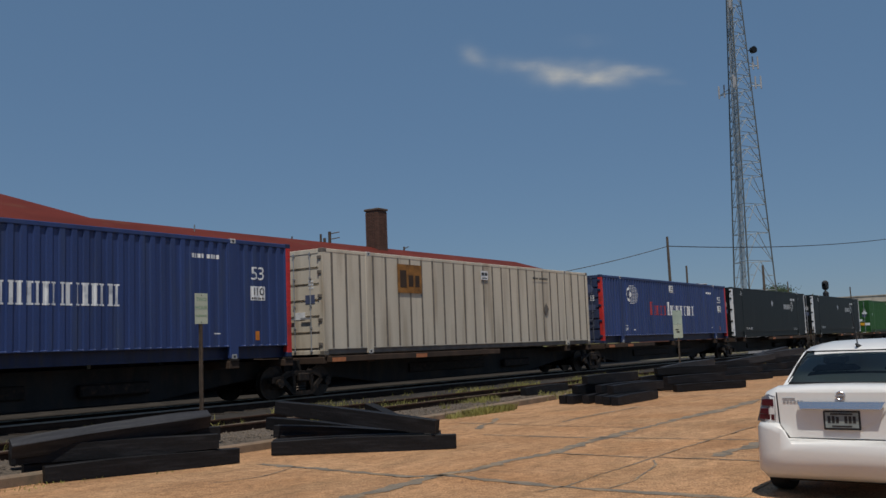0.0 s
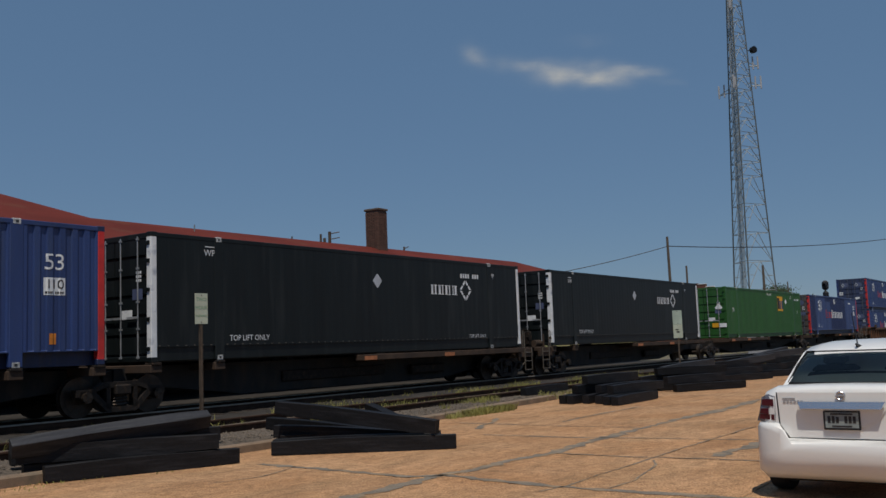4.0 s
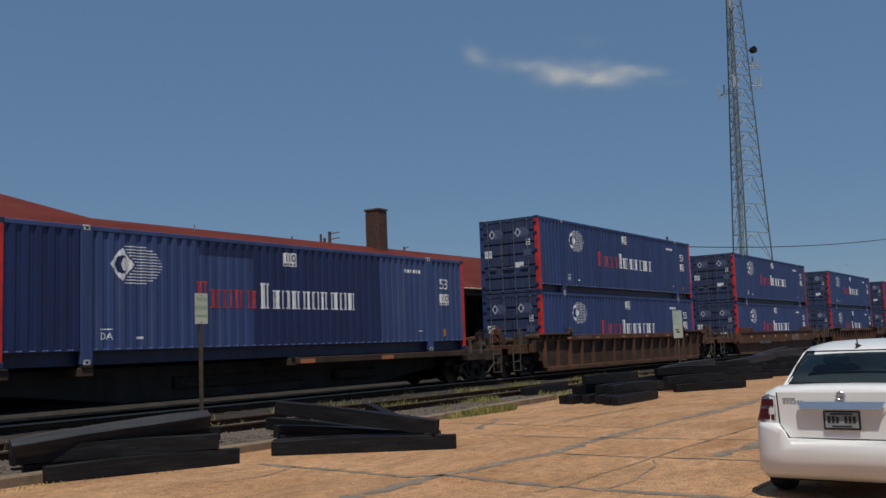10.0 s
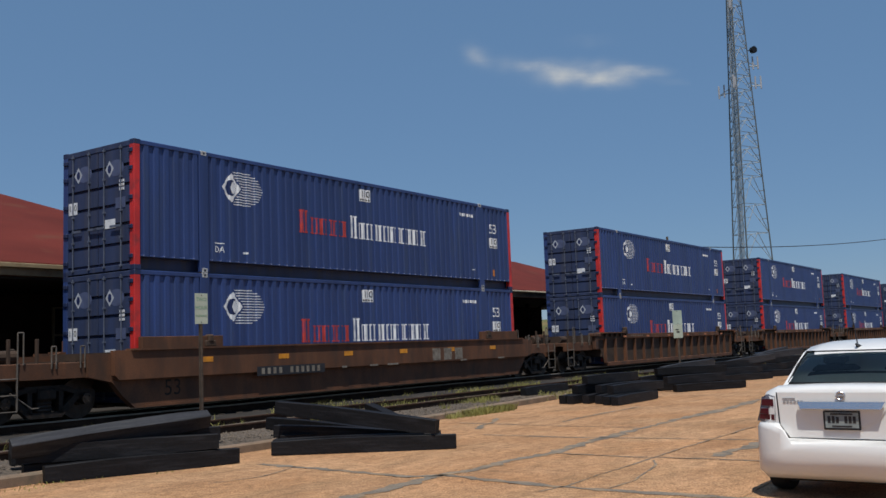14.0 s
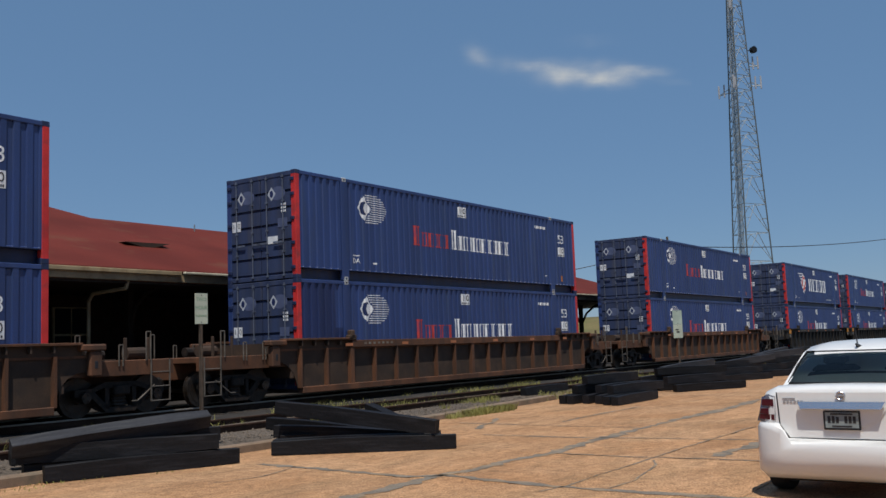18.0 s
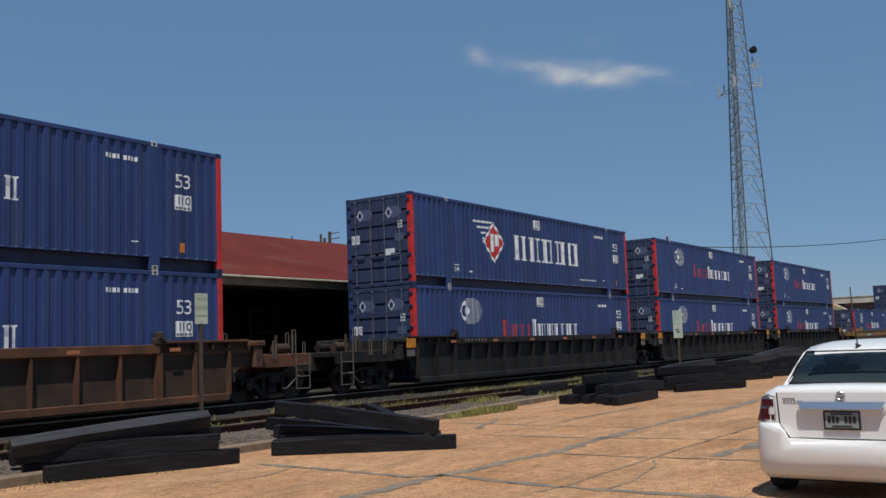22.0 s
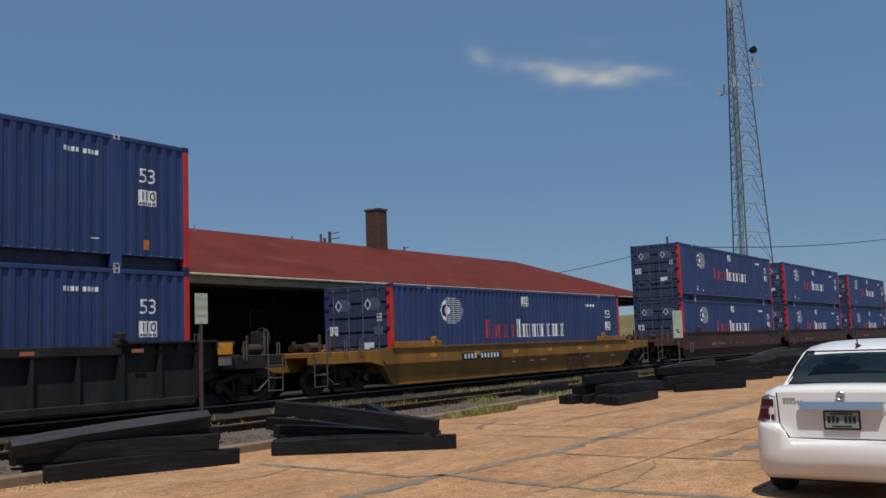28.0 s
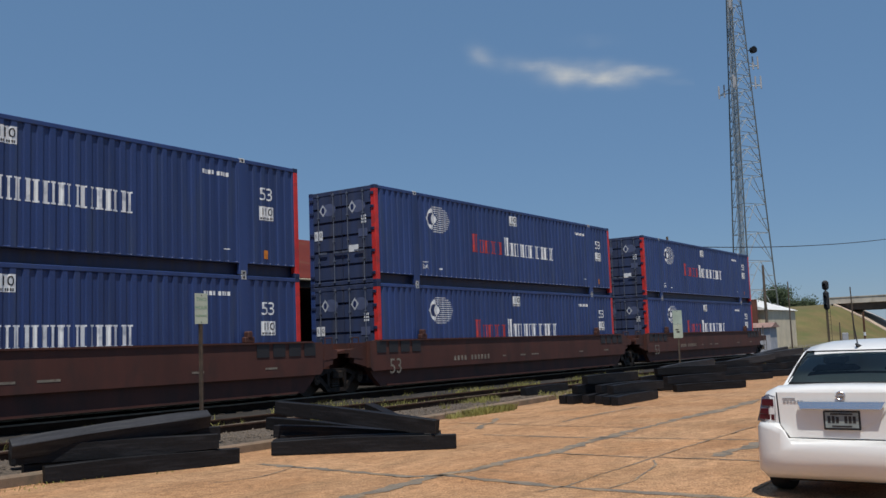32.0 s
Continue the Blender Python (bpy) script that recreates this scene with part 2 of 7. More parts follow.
SIGN_WHITE = mat("reflective_sign_white", (0.42, 0.47, 0.38), 0.5, 0, 0.1, 4, 0.02)
SIGN_GREEN = mat("sign_green", (0.16, 0.31, 0.20), 0.5, 0, 0.15, 6, 0.02)
SIGN_BACK = mat("sign_pale_green", (0.34, 0.42, 0.36), 0.5, 0, 0.15, 4, 0.02)
POST = mat("rusted_post", (0.10, 0.075, 0.055), 0.7, 0.3, 0.3, 6, 0.1)
GRASS = mat("grass_blades", (0.22, 0.205, 0.05), 0.8, 0, 0.4, 2, 0.0, 20, (0.32, 0.29, 0.12), 0.35)
HILL = mat("dry_grass_bank", (0.15, 0.115, 0.042), 0.95, 0, 0.25, 0.12, 0.6, 3, (0.085, 0.105, 0.024), 0.65)
LEAF = mat("tree_leaves", (0.036, 0.058, 0.020), 0.8, 0, 0.35, 0.8, 0.0, 8)
BARK = mat("bark", (0.10, 0.075, 0.055), 0.95, 0, 0.3, 5, 0.4)
CONC = mat("bridge_concrete", (0.48, 0.44, 0.38), 0.85, 0, 0.12, 0.3, 0.2, 10, (0.25, 0.22, 0.18), 0.25)
CONC_DARK = mat("bridge_girder_steel", (0.07, 0.06, 0.055), 0.7, 0.2, 0.2, 1, 0.1)
SHED = mat("cream_metal_siding", (0.66, 0.57, 0.42), 0.6, 0, 0.1, 1, 0.1)
SHED_ROOF = mat("white_metal_roof", (0.75, 0.74, 0.72), 0.5, 0, 0.08, 1, 0.05)
GREYBOX = mat("grey_cabinet_paint", (0.40, 0.40, 0.42), 0.6, 0, 0.12, 2, 0.05)
CARPAINT = mat("white_car_paint", (0.74, 0.735, 0.72), 0.32, 0, 0.02, 1, 0.0, 20, None, 0, (1, 1, 1), 0.5)
CARDARK = mat("black_trim", (0.012, 0.012, 0.013), 0.5, 0, 0.1, 3, 0.02, gloss=0.2)
RUBBER = mat("tyre_rubber", (0.018, 0.018, 0.018), 0.85, 0, 0.2, 8, 0.2)
CHROME = mat("bright_chrome", (0.66, 0.69, 0.74), 0.14, 1.0, 0.03, 3, 0.0)
LENS_RED = mat("red_lens", (0.07, 0.002, 0.014), 0.3, 0, 0.1, 10, 0.0, 60, None, 0, (1, 1, 1), 0.15)
LENS_CLEAR = mat("clear_lens", (0.15, 0.155, 0.19), 0.15, 0, 0.1, 10, 0.0, 60, None, 0, (1, 1, 1), 0.3)
SATIN = mat("satin_chrome", (0.60, 0.62, 0.66), 0.26, 0.88, 0.05, 3, 0.0)
BADGE = mat("silver_badge", (0.42, 0.43, 0.45), 0.4, 0.5, 0.1, 8, 0.0)
PLATE = mat("plate_face", (0.24, 0.28, 0.28), 0.5, 0, 0.15, 12, 0.02)
SEAT = mat("grey_upholstery", (0.06, 0.06, 0.065), 0.9, 0, 0.15, 6, 0.1)
GLASS = glass("tinted_glass", (0.09, 0.12, 0.118))


# ---- mesh helpers ----
def bx(bm, x0, y0, z0, x1, y1, z1, bev=0.0, m=None):
    """A box, its edges rounded off by bev, placed by m."""
    x0, x1, y0, y1, z0, z1 = min(x0, x1), max(x0, x1), min(y0, y1), max(y0, y1), min(z0, z1), max(z0, z1)
    v = [bm.verts.new((x, y, z)) for z in (z0, z1) for x, y in ((x0, y0), (x1, y0), (x1, y1), (x0, y1))]
    f = [bm.faces.new([v[i] for i in q]) for q in
         ((3, 2, 1, 0), (4, 5, 6, 7), (0, 1, 5, 4), (1, 2, 6, 5), (2, 3, 7, 6), (3, 0, 4, 7))]
    if bev:
        e = list({e for q in f for e in q.edges})
        r = bmesh.ops.bevel(bm, geom=e, offset=bev, segments=1, profile=0.5, affect="EDGES")
        v = list({w for q in r["faces"] for w in q.verts} | {w for w in v if w.is_valid})
    if m is not None:
        for w in v:
            w.co = m @ w.co
    return v


def tube(bm, a, b, r, n=8, r2=None, caps=True):
    """A round bar from a to b."""
    a, b = Vector(a), Vector(b)
    r2 = r if r2 is None else r2
    q = (b - a).to_track_quat("Z", "Y").to_matrix()
    ring = [[bm.verts.new(c + q @ Vector((s * math.cos(k * math.tau / n), s * math.sin(k * math.tau / n), 0))) for k in range(n)]
            for c, s in ((a, r), (b, r2))]
    for k in range(n):
        bm.faces.new((ring[0][k], ring[0][(k + 1) % n], ring[1][(k + 1) % n], ring[1][k]))
    if caps:
        bm.faces.new(ring[0][::-1])
        bm.faces.new(ring[1])


def path(bm, pts, r, n=6):
    for a, b in zip(pts, pts[1:]):
        tube(bm, a, b, r, n)


def hose(bm, pts, r, n=6):
    """One closed ring of round section through pts."""
    pts = [Vector(p) for p in pts]
    rings = []
    for k, p in enumerate(pts):
        d = (pts[(k + 1) % len(pts)] - pts[k - 1]).normalized()
        a = d.cross(Vector((1, 0, 0.4))).normalized()
        b = d.cross(a)
        rings.append([bm.verts.new(p + r * (math.cos(i * math.tau / n) * a + math.sin(i * math.tau / n) * b)) for i in range(n)])
    for k in range(len(pts)):
        p, q = rings[k], rings[(k + 1) % len(pts)]
        for i in range(n):
            bm.faces.new((p[i], p[(i + 1) % n], q[(i + 1) % n], q[i]))


def prism(bm, outline, y0, y1):
    """An outline in x and z, given thickness along y."""
    a = [bm.verts.new((x, y0, z)) for x, z in outline]
    b = [bm.verts.new((x, y1, z)) for x, z in outline]
    bm.faces.new(a)
    bm.faces.new(b[::-1])
    for i in range(len(a)):
        j = (i + 1) % len(a)
        bm.faces.new((a[j], a[i], b[i], b[j]))


def mesh_of(name, bm, material, smooth=False):
    bmesh.ops.recalc_face_normals(bm, faces=bm.faces)
    me = bpy.data.meshes.new(name)
    bm.to_mesh(me)
    bm.free()
    me.materials.append(material)
    if smooth:
        me.polygons.foreach_set("use_smooth", [True] * len(me.polygons))
    return me


def part(name, bm, material, parent=None, label="", smooth=False, at=None):
    """Links a bmesh as one mesh object, under a thing or under a part."""
    ob = new(name, bm if isinstance(bm, bpy.types.Mesh) else mesh_of(name, bm, material, smooth))
    if parent is not None:
        ob.parent = parent
    if at is not None:
        ob.matrix_basis = at
    return tagged(ob, label)


def thing(name, label, category, group="", at=None):
    ob = new(name)
    if at is not None:
        ob.matrix_basis = at
    return tagged(ob, label, category, group)


def one(name, label, category, bm, material, group="", at=None, kind="", smooth=False):
    ob = part(name, bm, material, None, label, smooth, at)
    return tagged(ob, "", category, group, kind)


def letters(text, size, material):
    """A flat mesh of readable characters in x and z, its middle at the origin."""
    cu = bpy.data.curves.new("characters", "FONT")
    cu.body, cu.size, cu.align_x, cu.align_y = text, size, "CENTER", "CENTER"
    cu.resolution_u = 3
    ob = new("characters", cu)
    me = bpy.data.meshes.new_from_object(ob.evaluated_get(bpy.context.evaluated_depsgraph_get()))
    bpy.data.objects.remove(ob)
    bm = bmesh.new()
    bm.from_mesh(me)
    bpy.data.meshes.remove(me)
    for v in bm.verts:
        v.co = (v.co.x, 0, v.co.y)
    return bm


MOVERS = []      # things that ride with the train: the thing, its place along the train, its y and z
# ---- ground, pavement, track bed ----
rnd = random.Random(7)
bm = bmesh.new()
ring = [(0, 0)] + [(r * math.cos(a), r * math.sin(a)) for r in (40, 120, 400, 1500, 4500) for a in [k * math.tau / 32 for k in range(32)]]
vs = [bm.verts.new((x, y, -0.06)) for x, y in ring]
for k in range(32):
    bm.faces.new((vs[0], vs[1 + k], vs[1 + (k + 1) % 32]))
    for r in range(4):
        a, b = 1 + r * 32, 33 + r * 32
        bm.faces.new((vs[a + k], vs[b + k], vs[b + (k + 1) % 32], vs[a + (k + 1) % 32]))
one("ground", "dry grassy soil that reaches the horizon", "ground", bm, SOIL, kind="structure")

XJ = [9.62 - 2.2 * k for k in range(7, 0, -1)] + [9.62, 12.38, 14.62, 16.55] + [18.7 + 2.2 * k for k in range(14)]
YJ = [-9.3, -7.25, -5.2, -3.1, -1.05, 1.0, 3.08, 5.13, 7.0, 9.2, 11.6, 13.3]


def kerb_y(x):
    """Where the kerb's near face runs: nearly straight, then away from the lot."""
    return 11.9 - 0.02 * x if x < 12 else 11.66 + 0.093 * (x - 12) if x < 30 else 13.33


bm = bmesh.new()
bx(bm, XJ[0], YJ[0], -0.055, 66, 11.6, -0.009)
bx(bm, 12, 11.6, -0.055, 66, 13.3, -0.009)
pave = one("pavement", "worn concrete parking lot of square slabs with grey-filled joints", "pavement", bm, JOINT, kind="structure")

# raised track bed with two tracks
def bed(name, label, sec, material):
    bm = bmesh.new()
    xs = [-40 + i * 2.0 + (0 if i < 100 else (i - 100) * 2) for i in range(170)]
    grid = [[bm.verts.new((xs[i], max(y, kerb_y(xs[i]) + (0.12 if y < 12.5 else 0.45 if y < 13 else 0.8)) if y < 13.5 else y, z + 0.03 * noise.noise((i * 0.7, y * 1.3, 0)))) for y, z in sec] for i in range(170)]
    for a, b in zip(grid, grid[1:]):
        for k in range(len(sec) - 1):
            bm.faces.new((a[k], b[k], b[k + 1], a[k + 1]))
    one(name, label, "ballast", bm, material, kind="structure")


SEC = [(12.1, 0.05), (12.8, 0.10), (13.4, 0.13), (14.7, 0.14), (16.0, 0.15), (16.9, 0.22), (19.9, 0.24), (21.2, 0.18), (22.0, 0.20), (26.0, 0.1)]
bed("siding_bed", "grey-brown gravel with weeds under the siding", SEC[:5], BALLAST)
bed("track_bed", "ballast under the main track, coloured near-black for the train's shade", SEC[4:], SHADE_DARK)

# loose stones near the edge of the bed
bm = bmesh.new()
for k in range(3400):
    x, y = rnd.uniform(6, 36), rnd.uniform(12.2, 16.0)
    y = max(y, kerb_y(x) + 0.3)
    s = rnd.uniform(0.02, 0.055)
    z = 0.11 + (0.08 if y > 16.6 else 0.02)
    pts = [Vector((x + s * rnd.uniform(.6, 1.2) * dx, y + s * rnd.uniform(.6, 1.2) * dy, z + s * dz)) for dx, dy, dz in ((1, 0, 0), (-1, 0, 0), (0, 1, 0), (0, -1, 0), (0, 0, .8), (0, 0, -.8))]
    v = [bm.verts.new(p) for p in pts]
    for f in ((0, 2, 4), (2, 1, 4), (1, 3, 4), (3, 0, 4)):
        bm.faces.new([v[i] for i in f])
one("loose_stones", "scattered grey-brown ballast stones", "stones", bm, BALLAST, kind="stuff")

# kerb: long worn concrete blocks
kerb = thing("kerb", "worn low concrete kerb beside the parking lot", "kerb")
kerb["kind"] = "structure"
for k in range(24):
    bm = bmesh.new()
    x0 = 2.0 + k * 2.45
    bx(bm, 0, 0, -0.05, 2.43, 0.24, 0.13 + rnd.uniform(-0.012, 0.012), 0.02)
    part("kerb_block", bm, KERB, kerb, at=pose(x0, kerb_y(x0), 0, 0, 0, math.degrees(math.atan2(kerb_y(x0 + 2.45) - kerb_y(x0), 2.45))))


def rail_mesh(x0, x1, y, z, polished):
    """A rail: foot, web and head."""
    out = []
    for nm, dy0, dy1, z0, z1, m in (("rail_foot", -0.07, 0.07, z - 0.17, z - 0.15, RAIL_SIDE), ("rail_web", -0.01, 0.01, z - 0.15, z - 0.035, RAIL_SIDE),
                                    ("rail_head", -0.036, 0.036, z - 0.035, z, RAIL_TOP if polished else RAIL_SIDE)):
        bm = bmesh.new()
        bx(bm, x0, y + dy0, z0, x1, y + dy1, z1, 0.006)
        out.append((nm, bm, m))
    return out


def track(name, label, ymid, z, polished, x0=-40.0, x1=330.0, ties=True):
    tr = thing(name, label, "railway track")
    tr["kind"] = "structure"
    for y in (ymid - 0.7535, ymid + 0.7535):
        pieces = rail_mesh(x0, x1, y, z, polished)
        rail = part("rail", pieces[2][1], pieces[2][2], tr)
        for nm, bm, m in pieces[:2]:
            part(nm, bm, m, rail)
    bm = bmesh.new()
    bx(bm, -0.115, -1.3, -0.17, 0.115, 1.3, 0.0, 0.015)
    me = mesh_of("sleeper", bm, TIE_OLD)
    k = 0
    x = 4.0
    while x < 95:
        ob = part("sleeper", me, None, tr, at=pose(x, ymid + rnd.uniform(-.04, .04), z - 0.165, 0, 0, rnd.uniform(-1.5, 1.5)))
        x += 0.55
    return tr


track("main_track", "main railway track with polished rails on old sleepers", 18.395, 0.40, True)
track("siding_track", "disused siding track with rusted dark rails among weeds", 14.55, 0.27, False)


# ---- stacks of new sleepers on the lot ----
TH, TW = 0.235, 0.205


def tie_mesh(length, tar=CREOSOTE):
    bm = bmesh.new()
    n = 6
    rings = []
    for k in range(n + 1):
        x = length * (k / n - 0.5)
        c = 0.012 if k in (0, n) else 0.0
        j = [0.004 * math.sin(x * 3.1 + q * 1.7 + length) for q in range(4)]
        rings.append([bm.verts.new((x, y + j[i], z + j[(i + 1) % 4])) for i, (y, z) in enumerate(
            ((-TW / 2 + c, c), (TW / 2 - c, c), (TW / 2 - c, TH - c), (-TW / 2 + c, TH - c)))])
    for p, q in zip(rings, rings[1:]):
        for i in range(4):
            bm.faces.new((p[i], p[(i + 1) % 4], q[(i + 1) % 4], q[i]))
    bm.faces.new(rings[0][::-1])
    bm.faces.new(rings[-1])
    bmesh.ops.bevel(bm, geom=[e for e in bm.edges if abs((e.verts[0].co - e.verts[1].co).x) > 0.1], offset=0.008, segments=1, affect="EDGES")
    return mesh_of("railway_sleeper", bm, tar)


# a paler tar colour imitates sun glint and sky sheen on sleeper tops
GLINT_TAR = mat("creosoted_timber_painted_sheen", (0.024, 0.024, 0.028), 0.6, 0, 0.35, 2, 0.2, 24, (0.05, 0.05, 0.05), 0.35, (0.6, 6, 6), gloss=0.35)
TIES = {2.7: tie_mesh(2.7), 2.9: tie_mesh(2.9), 2.6: tie_mesh(2.6), 2.75: tie_mesh(2.75, GLINT_TAR)}


def tie_ends(a, b, z, group, zb=None, length=2.7, lean=0.0):
    """A sleeper whose near bottom edge starts at a and runs towards b on the plan, from height z to zb."""
    (xa, ya), (xb, yb) = a, b
    ang = math.atan2(yb - ya, xb - xa)
    zb = z if zb is None else zb
    off = TW / 2
    x = xa + math.cos(ang) * length / 2 - math.sin(ang) * off
    y = ya + math.sin(ang) * length / 2 + math.cos(ang) * off
    ob = new("railway_sleeper", TIES[length])
    ob.matrix_basis = pose(x, y, (z + zb) / 2, lean, -math.degrees(math.asin((zb - z) / length)), math.degrees(ang))
    return tagged(ob, "new black creosoted timber sleeper in a loose stack", "sleeper", group)


g1, g2, g3, g4, g5 = ["stack of new sleepers by the %s" % s for s in ("sign post", "kerb", "far kerb", "second sign", "signal")]
tie_ends((7.48, 11.60), (9.98, 10.60), 0.0, g1)
tie_ends((7.50, 12.12), (10.15, 11.02), 0.0, g1)
tie_ends((7.38, 12.12), (9.78, 10.62), TH, g1)
tie_ends((7.66, 12.28), (10.15, 11.10), TH, g1, 0.30)
tie_ends((7.28, 12.06), (9.90, 11.06), 0.36, g1, 0.56, 2.75, 30.0)
tie_ends((7.7, 12.75), (10.3, 11.75), 0.14, g1, 0.37)
tie_ends((10.85, 10.82), (12.54, 8.44), 0.0, g2, None, 2.9)
tie_ends((11.12, 11.05), (12.70, 8.80), 0.0, g2)
tie_ends((11.82, 11.74), (12.58, 8.95), 0.155, g2, 0.02, 2.9)
tie_ends((12.26, 12.37), (12.61, 9.71), 0.245, g2, 0.02)
tie_ends((11.62, 11.52), (12.33, 8.54), 0.575, g2, 0.235, 2.9)
tie_ends((11.75, 11.5), (13.0, 9.1), 0.0, g2)
tie_ends((15.5, 12.75), (13.9, 10.55), 0.27, g2, 0.04)
for y, x, z in ((9.84, 21.73, 0), (10.15, 21.9, 0), (10.55, 22.3, 0), (10.95, 22.4, 0), (11.3, 22.2, 0), (11.55, 22.25, 0), (10.3, 22.5, TH), (10.75, 22.75, TH), (11.35, 22.6, TH), (11.2, 22.9, 2 * TH)):
    tie_ends((x, y), (x + 2.7, y + (0.05 if z == 0 else -0.28)), z, g3)
for a, b, z, zb in (((27.25, 10.45), (29.72, 9.04), 0, 0), ((27.9, 11.25), (30.4, 9.6), 0, 0), ((28.2, 11.65), (30.8, 10.4), 0, 0), ((27.35, 10.75), (30.1, 9.75), TH, TH), ((28.3, 11.5), (30.8, 10.2), TH, TH),
                    ((28.2, 11.4), (30.6, 9.9), 2 * TH, 2 * TH), ((27.3, 11.5), (29.9, 11.0), 0, 0), ((27.4, 11.6), (30.0, 11.3), TH, TH)):
    tie_ends(a, b, z, g4, zb)
for a, b, z in (((36.0, 11.3), (38.6, 11.1), 0), ((36.7, 10.68), (38.9, 9.3), 0), ((36.4, 11.0), (38.9, 10.2), 0), ((36.6, 11.2), (39.1, 10.4), TH), ((39.4, 10.4), (41.9, 9.5), 0), ((39.8, 10.9), (42.3, 10.0), 0),
                ((40.0, 11.3), (42.6, 10.7), 0), ((39.6, 10.7), (42.1, 9.7), TH), ((39.9, 11.2), (42.5, 10.5), TH), ((39.5, 11.1), (42.1, 10.2), 2 * TH), ((38.3, 11.2), (40.9, 10.6), 2 * TH)):
    tie_ends(a, b, z, g5)
for a, b, z in (((33.2, 11.0), (35.7, 10.0), 0), ((33.5, 11.4), (36.0, 10.5), 0), ((33.3, 11.2), (35.9, 10.4), TH), ((33.9, 11.6), (36.4, 10.9), TH), ((33.7, 11.4), (36.2, 10.6), 2 * TH)):
    tie_ends(a, b, z, g5)
tie_ends((34.5, 11.2), (36.9, 10.3), 0.48, g5, 0.66, 2.75)
tie_ends((37.6, 11.0), (40.0, 10.0), 0.62, g5, 0.80, 2.75)
tie_ends((38.6, 11.4), (41.0, 10.9), 0.60, g5, 0.85, 2.75)
tie_ends((28.5, 11.3), (31.0, 10.6), 0.50, g4, 0.66, 2.75)
tie_ends((23.5, 13.42), (26.74, 13.5), 0.14, g3)


# ---- parking signs ----
def sign(name, label, x, y, rz, boards, base=0.0, post_top=2.6, half_w=0.1525):
    """A steel post with one or two boards. boards: bottom, top, material."""
    s = thing(name, label, "street sign", at=pose(x, y, base, 0, 0, rz))
    bm = bmesh.new()
    bx(bm, -0.028, 0.0, -0.1, 0.028, 0.014, post_top, 0.003)
    bx(bm, -0.028, 0.0, -0.1, -0.014, 0.034, post_top)
    bx(bm, 0.014, 0.0, -0.1, 0.028, 0.034, post_top)
    part("post", bm, POST, s)
    for z0, z1, m, lines in boards:
        bm = bmesh.new()
        bx(bm, -half_w, -0.006, z0, half_w, -0.002, z1, 0.0015)
        board = part("board", bm, m, s)
        for k, (txt, size) in enumerate(lines):
            bm = letters(txt, size, SIGN_GREEN)
            for v in bm.verts:
                v.co = (v.co.x, -0.009, v.co.z + z1 - 0.10 - k * 0.135)
            part("sign_text", bm, SIGN_GREEN, board)
        for z in (z0 + 0.03, z1 - 0.03):
            bm = bmesh.new()
            tube(bm, (0, -0.012, z), (0, -0.004, z), 0.01, 6)
            part("bolt", bm, BLACK, board)
    return s


sign("parking_sign", "white and green two-hour parking sign on a rusty post", 10.585, 12.09, -4, [(2.04, 2.54, SIGN_WHITE, (("TWO", 0.085), ("HOUR", 0.085), ("PARKING", 0.056)))], 0.08, 2.1, 0.128)
two = sign("parking_sign", "two pale boards one above the other on a rusty post", 30.93, 11.70, -70, [(2.06, 2.53, SIGN_BACK, ()), (1.60, 2.055, SIGN_WHITE, ())], 0.0, 2.1)
bm = bmesh.new()
bx(bm, -0.05, -0.010, 1.78, 0.05, -0.005, 1.83)
bx(bm, -0.08, -0.010, 1.86, 0.02, -0.005, 1.90)
part("sign_mark", bm, BLACK, two)


# ---- the depot: low building with a wide red hipped roof ----
EY, EZ, RY, RZ = 22.0, 4.10, 28.23, 6.46
SL = (RZ - EZ) / (RY - EY)
X0, X1 = -30.0, 55.0
BACK = 2 * RY - EY
depot = thing("depot", "long low brick depot with a wide red hipped roof", "building")


def roof_sheet(name, pts, faces, parent, material=ROOF, thick=0.06):
    bm = bmesh.new()
    v = [bm.verts.new(p) for p in pts]
    w = [bm.verts.new((p[0], p[1], p[2] - thick)) for p in pts]
    edges = {}
    for f in faces:
        bm.faces.new([v[i] for i in f])
        bm.faces.new([w[i] for i in f][::-1])
        for a, b in zip(f, f[1:] + f[:1]):
            edges[a, b] = 1
    for a, b in list(edges):
        if (b, a) not in edges:
            bm.faces.new((v[b], v[a], w[a], w[b]))
    return part(name, bm, material, parent)


hip = RY - EY
JZ = EZ + SL * 12.8       # height of the taller part's ridge
roof = roof_sheet("roof", [(X0, EY, EZ), (X1, EY, EZ), (X1 - hip, RY, RZ), (19.86, RY, RZ), (15.2, EY + 12.8, JZ), (X0, EY + 12.8, JZ),
                           (X1, BACK, EZ), (19.86, BACK, EZ), (19.86, EY + 25.6, EZ), (X0, EY + 25.6, EZ)],
                  [(0, 1, 2, 3, 4, 5), (1, 6, 2), (2, 6, 7, 3), (3, 7, 8, 4), (4, 8, 9, 5)], depot)
bm = bmesh.new()
bx(bm, X0, EY + 0.02, EZ - 0.34, X1, EY + 0.10, EZ - 0.065, 0.01)
bx(bm, X1 - 0.1, EY + 0.1, EZ - 0.34, X1 - 0.02, BACK, EZ - 0.065, 0.01)
part("fascia", bm, FASCIA, depot, "tan painted eaves board")
bm = bmesh.new()
bx(bm, 18.6, EY - 0.10, EZ - 0.10, X1, EY + 0.015, EZ - 0.03, 0.015)
part("gutter", bm, PALE_GUTTER, depot, "pale gutter")
bm = bmesh.new()
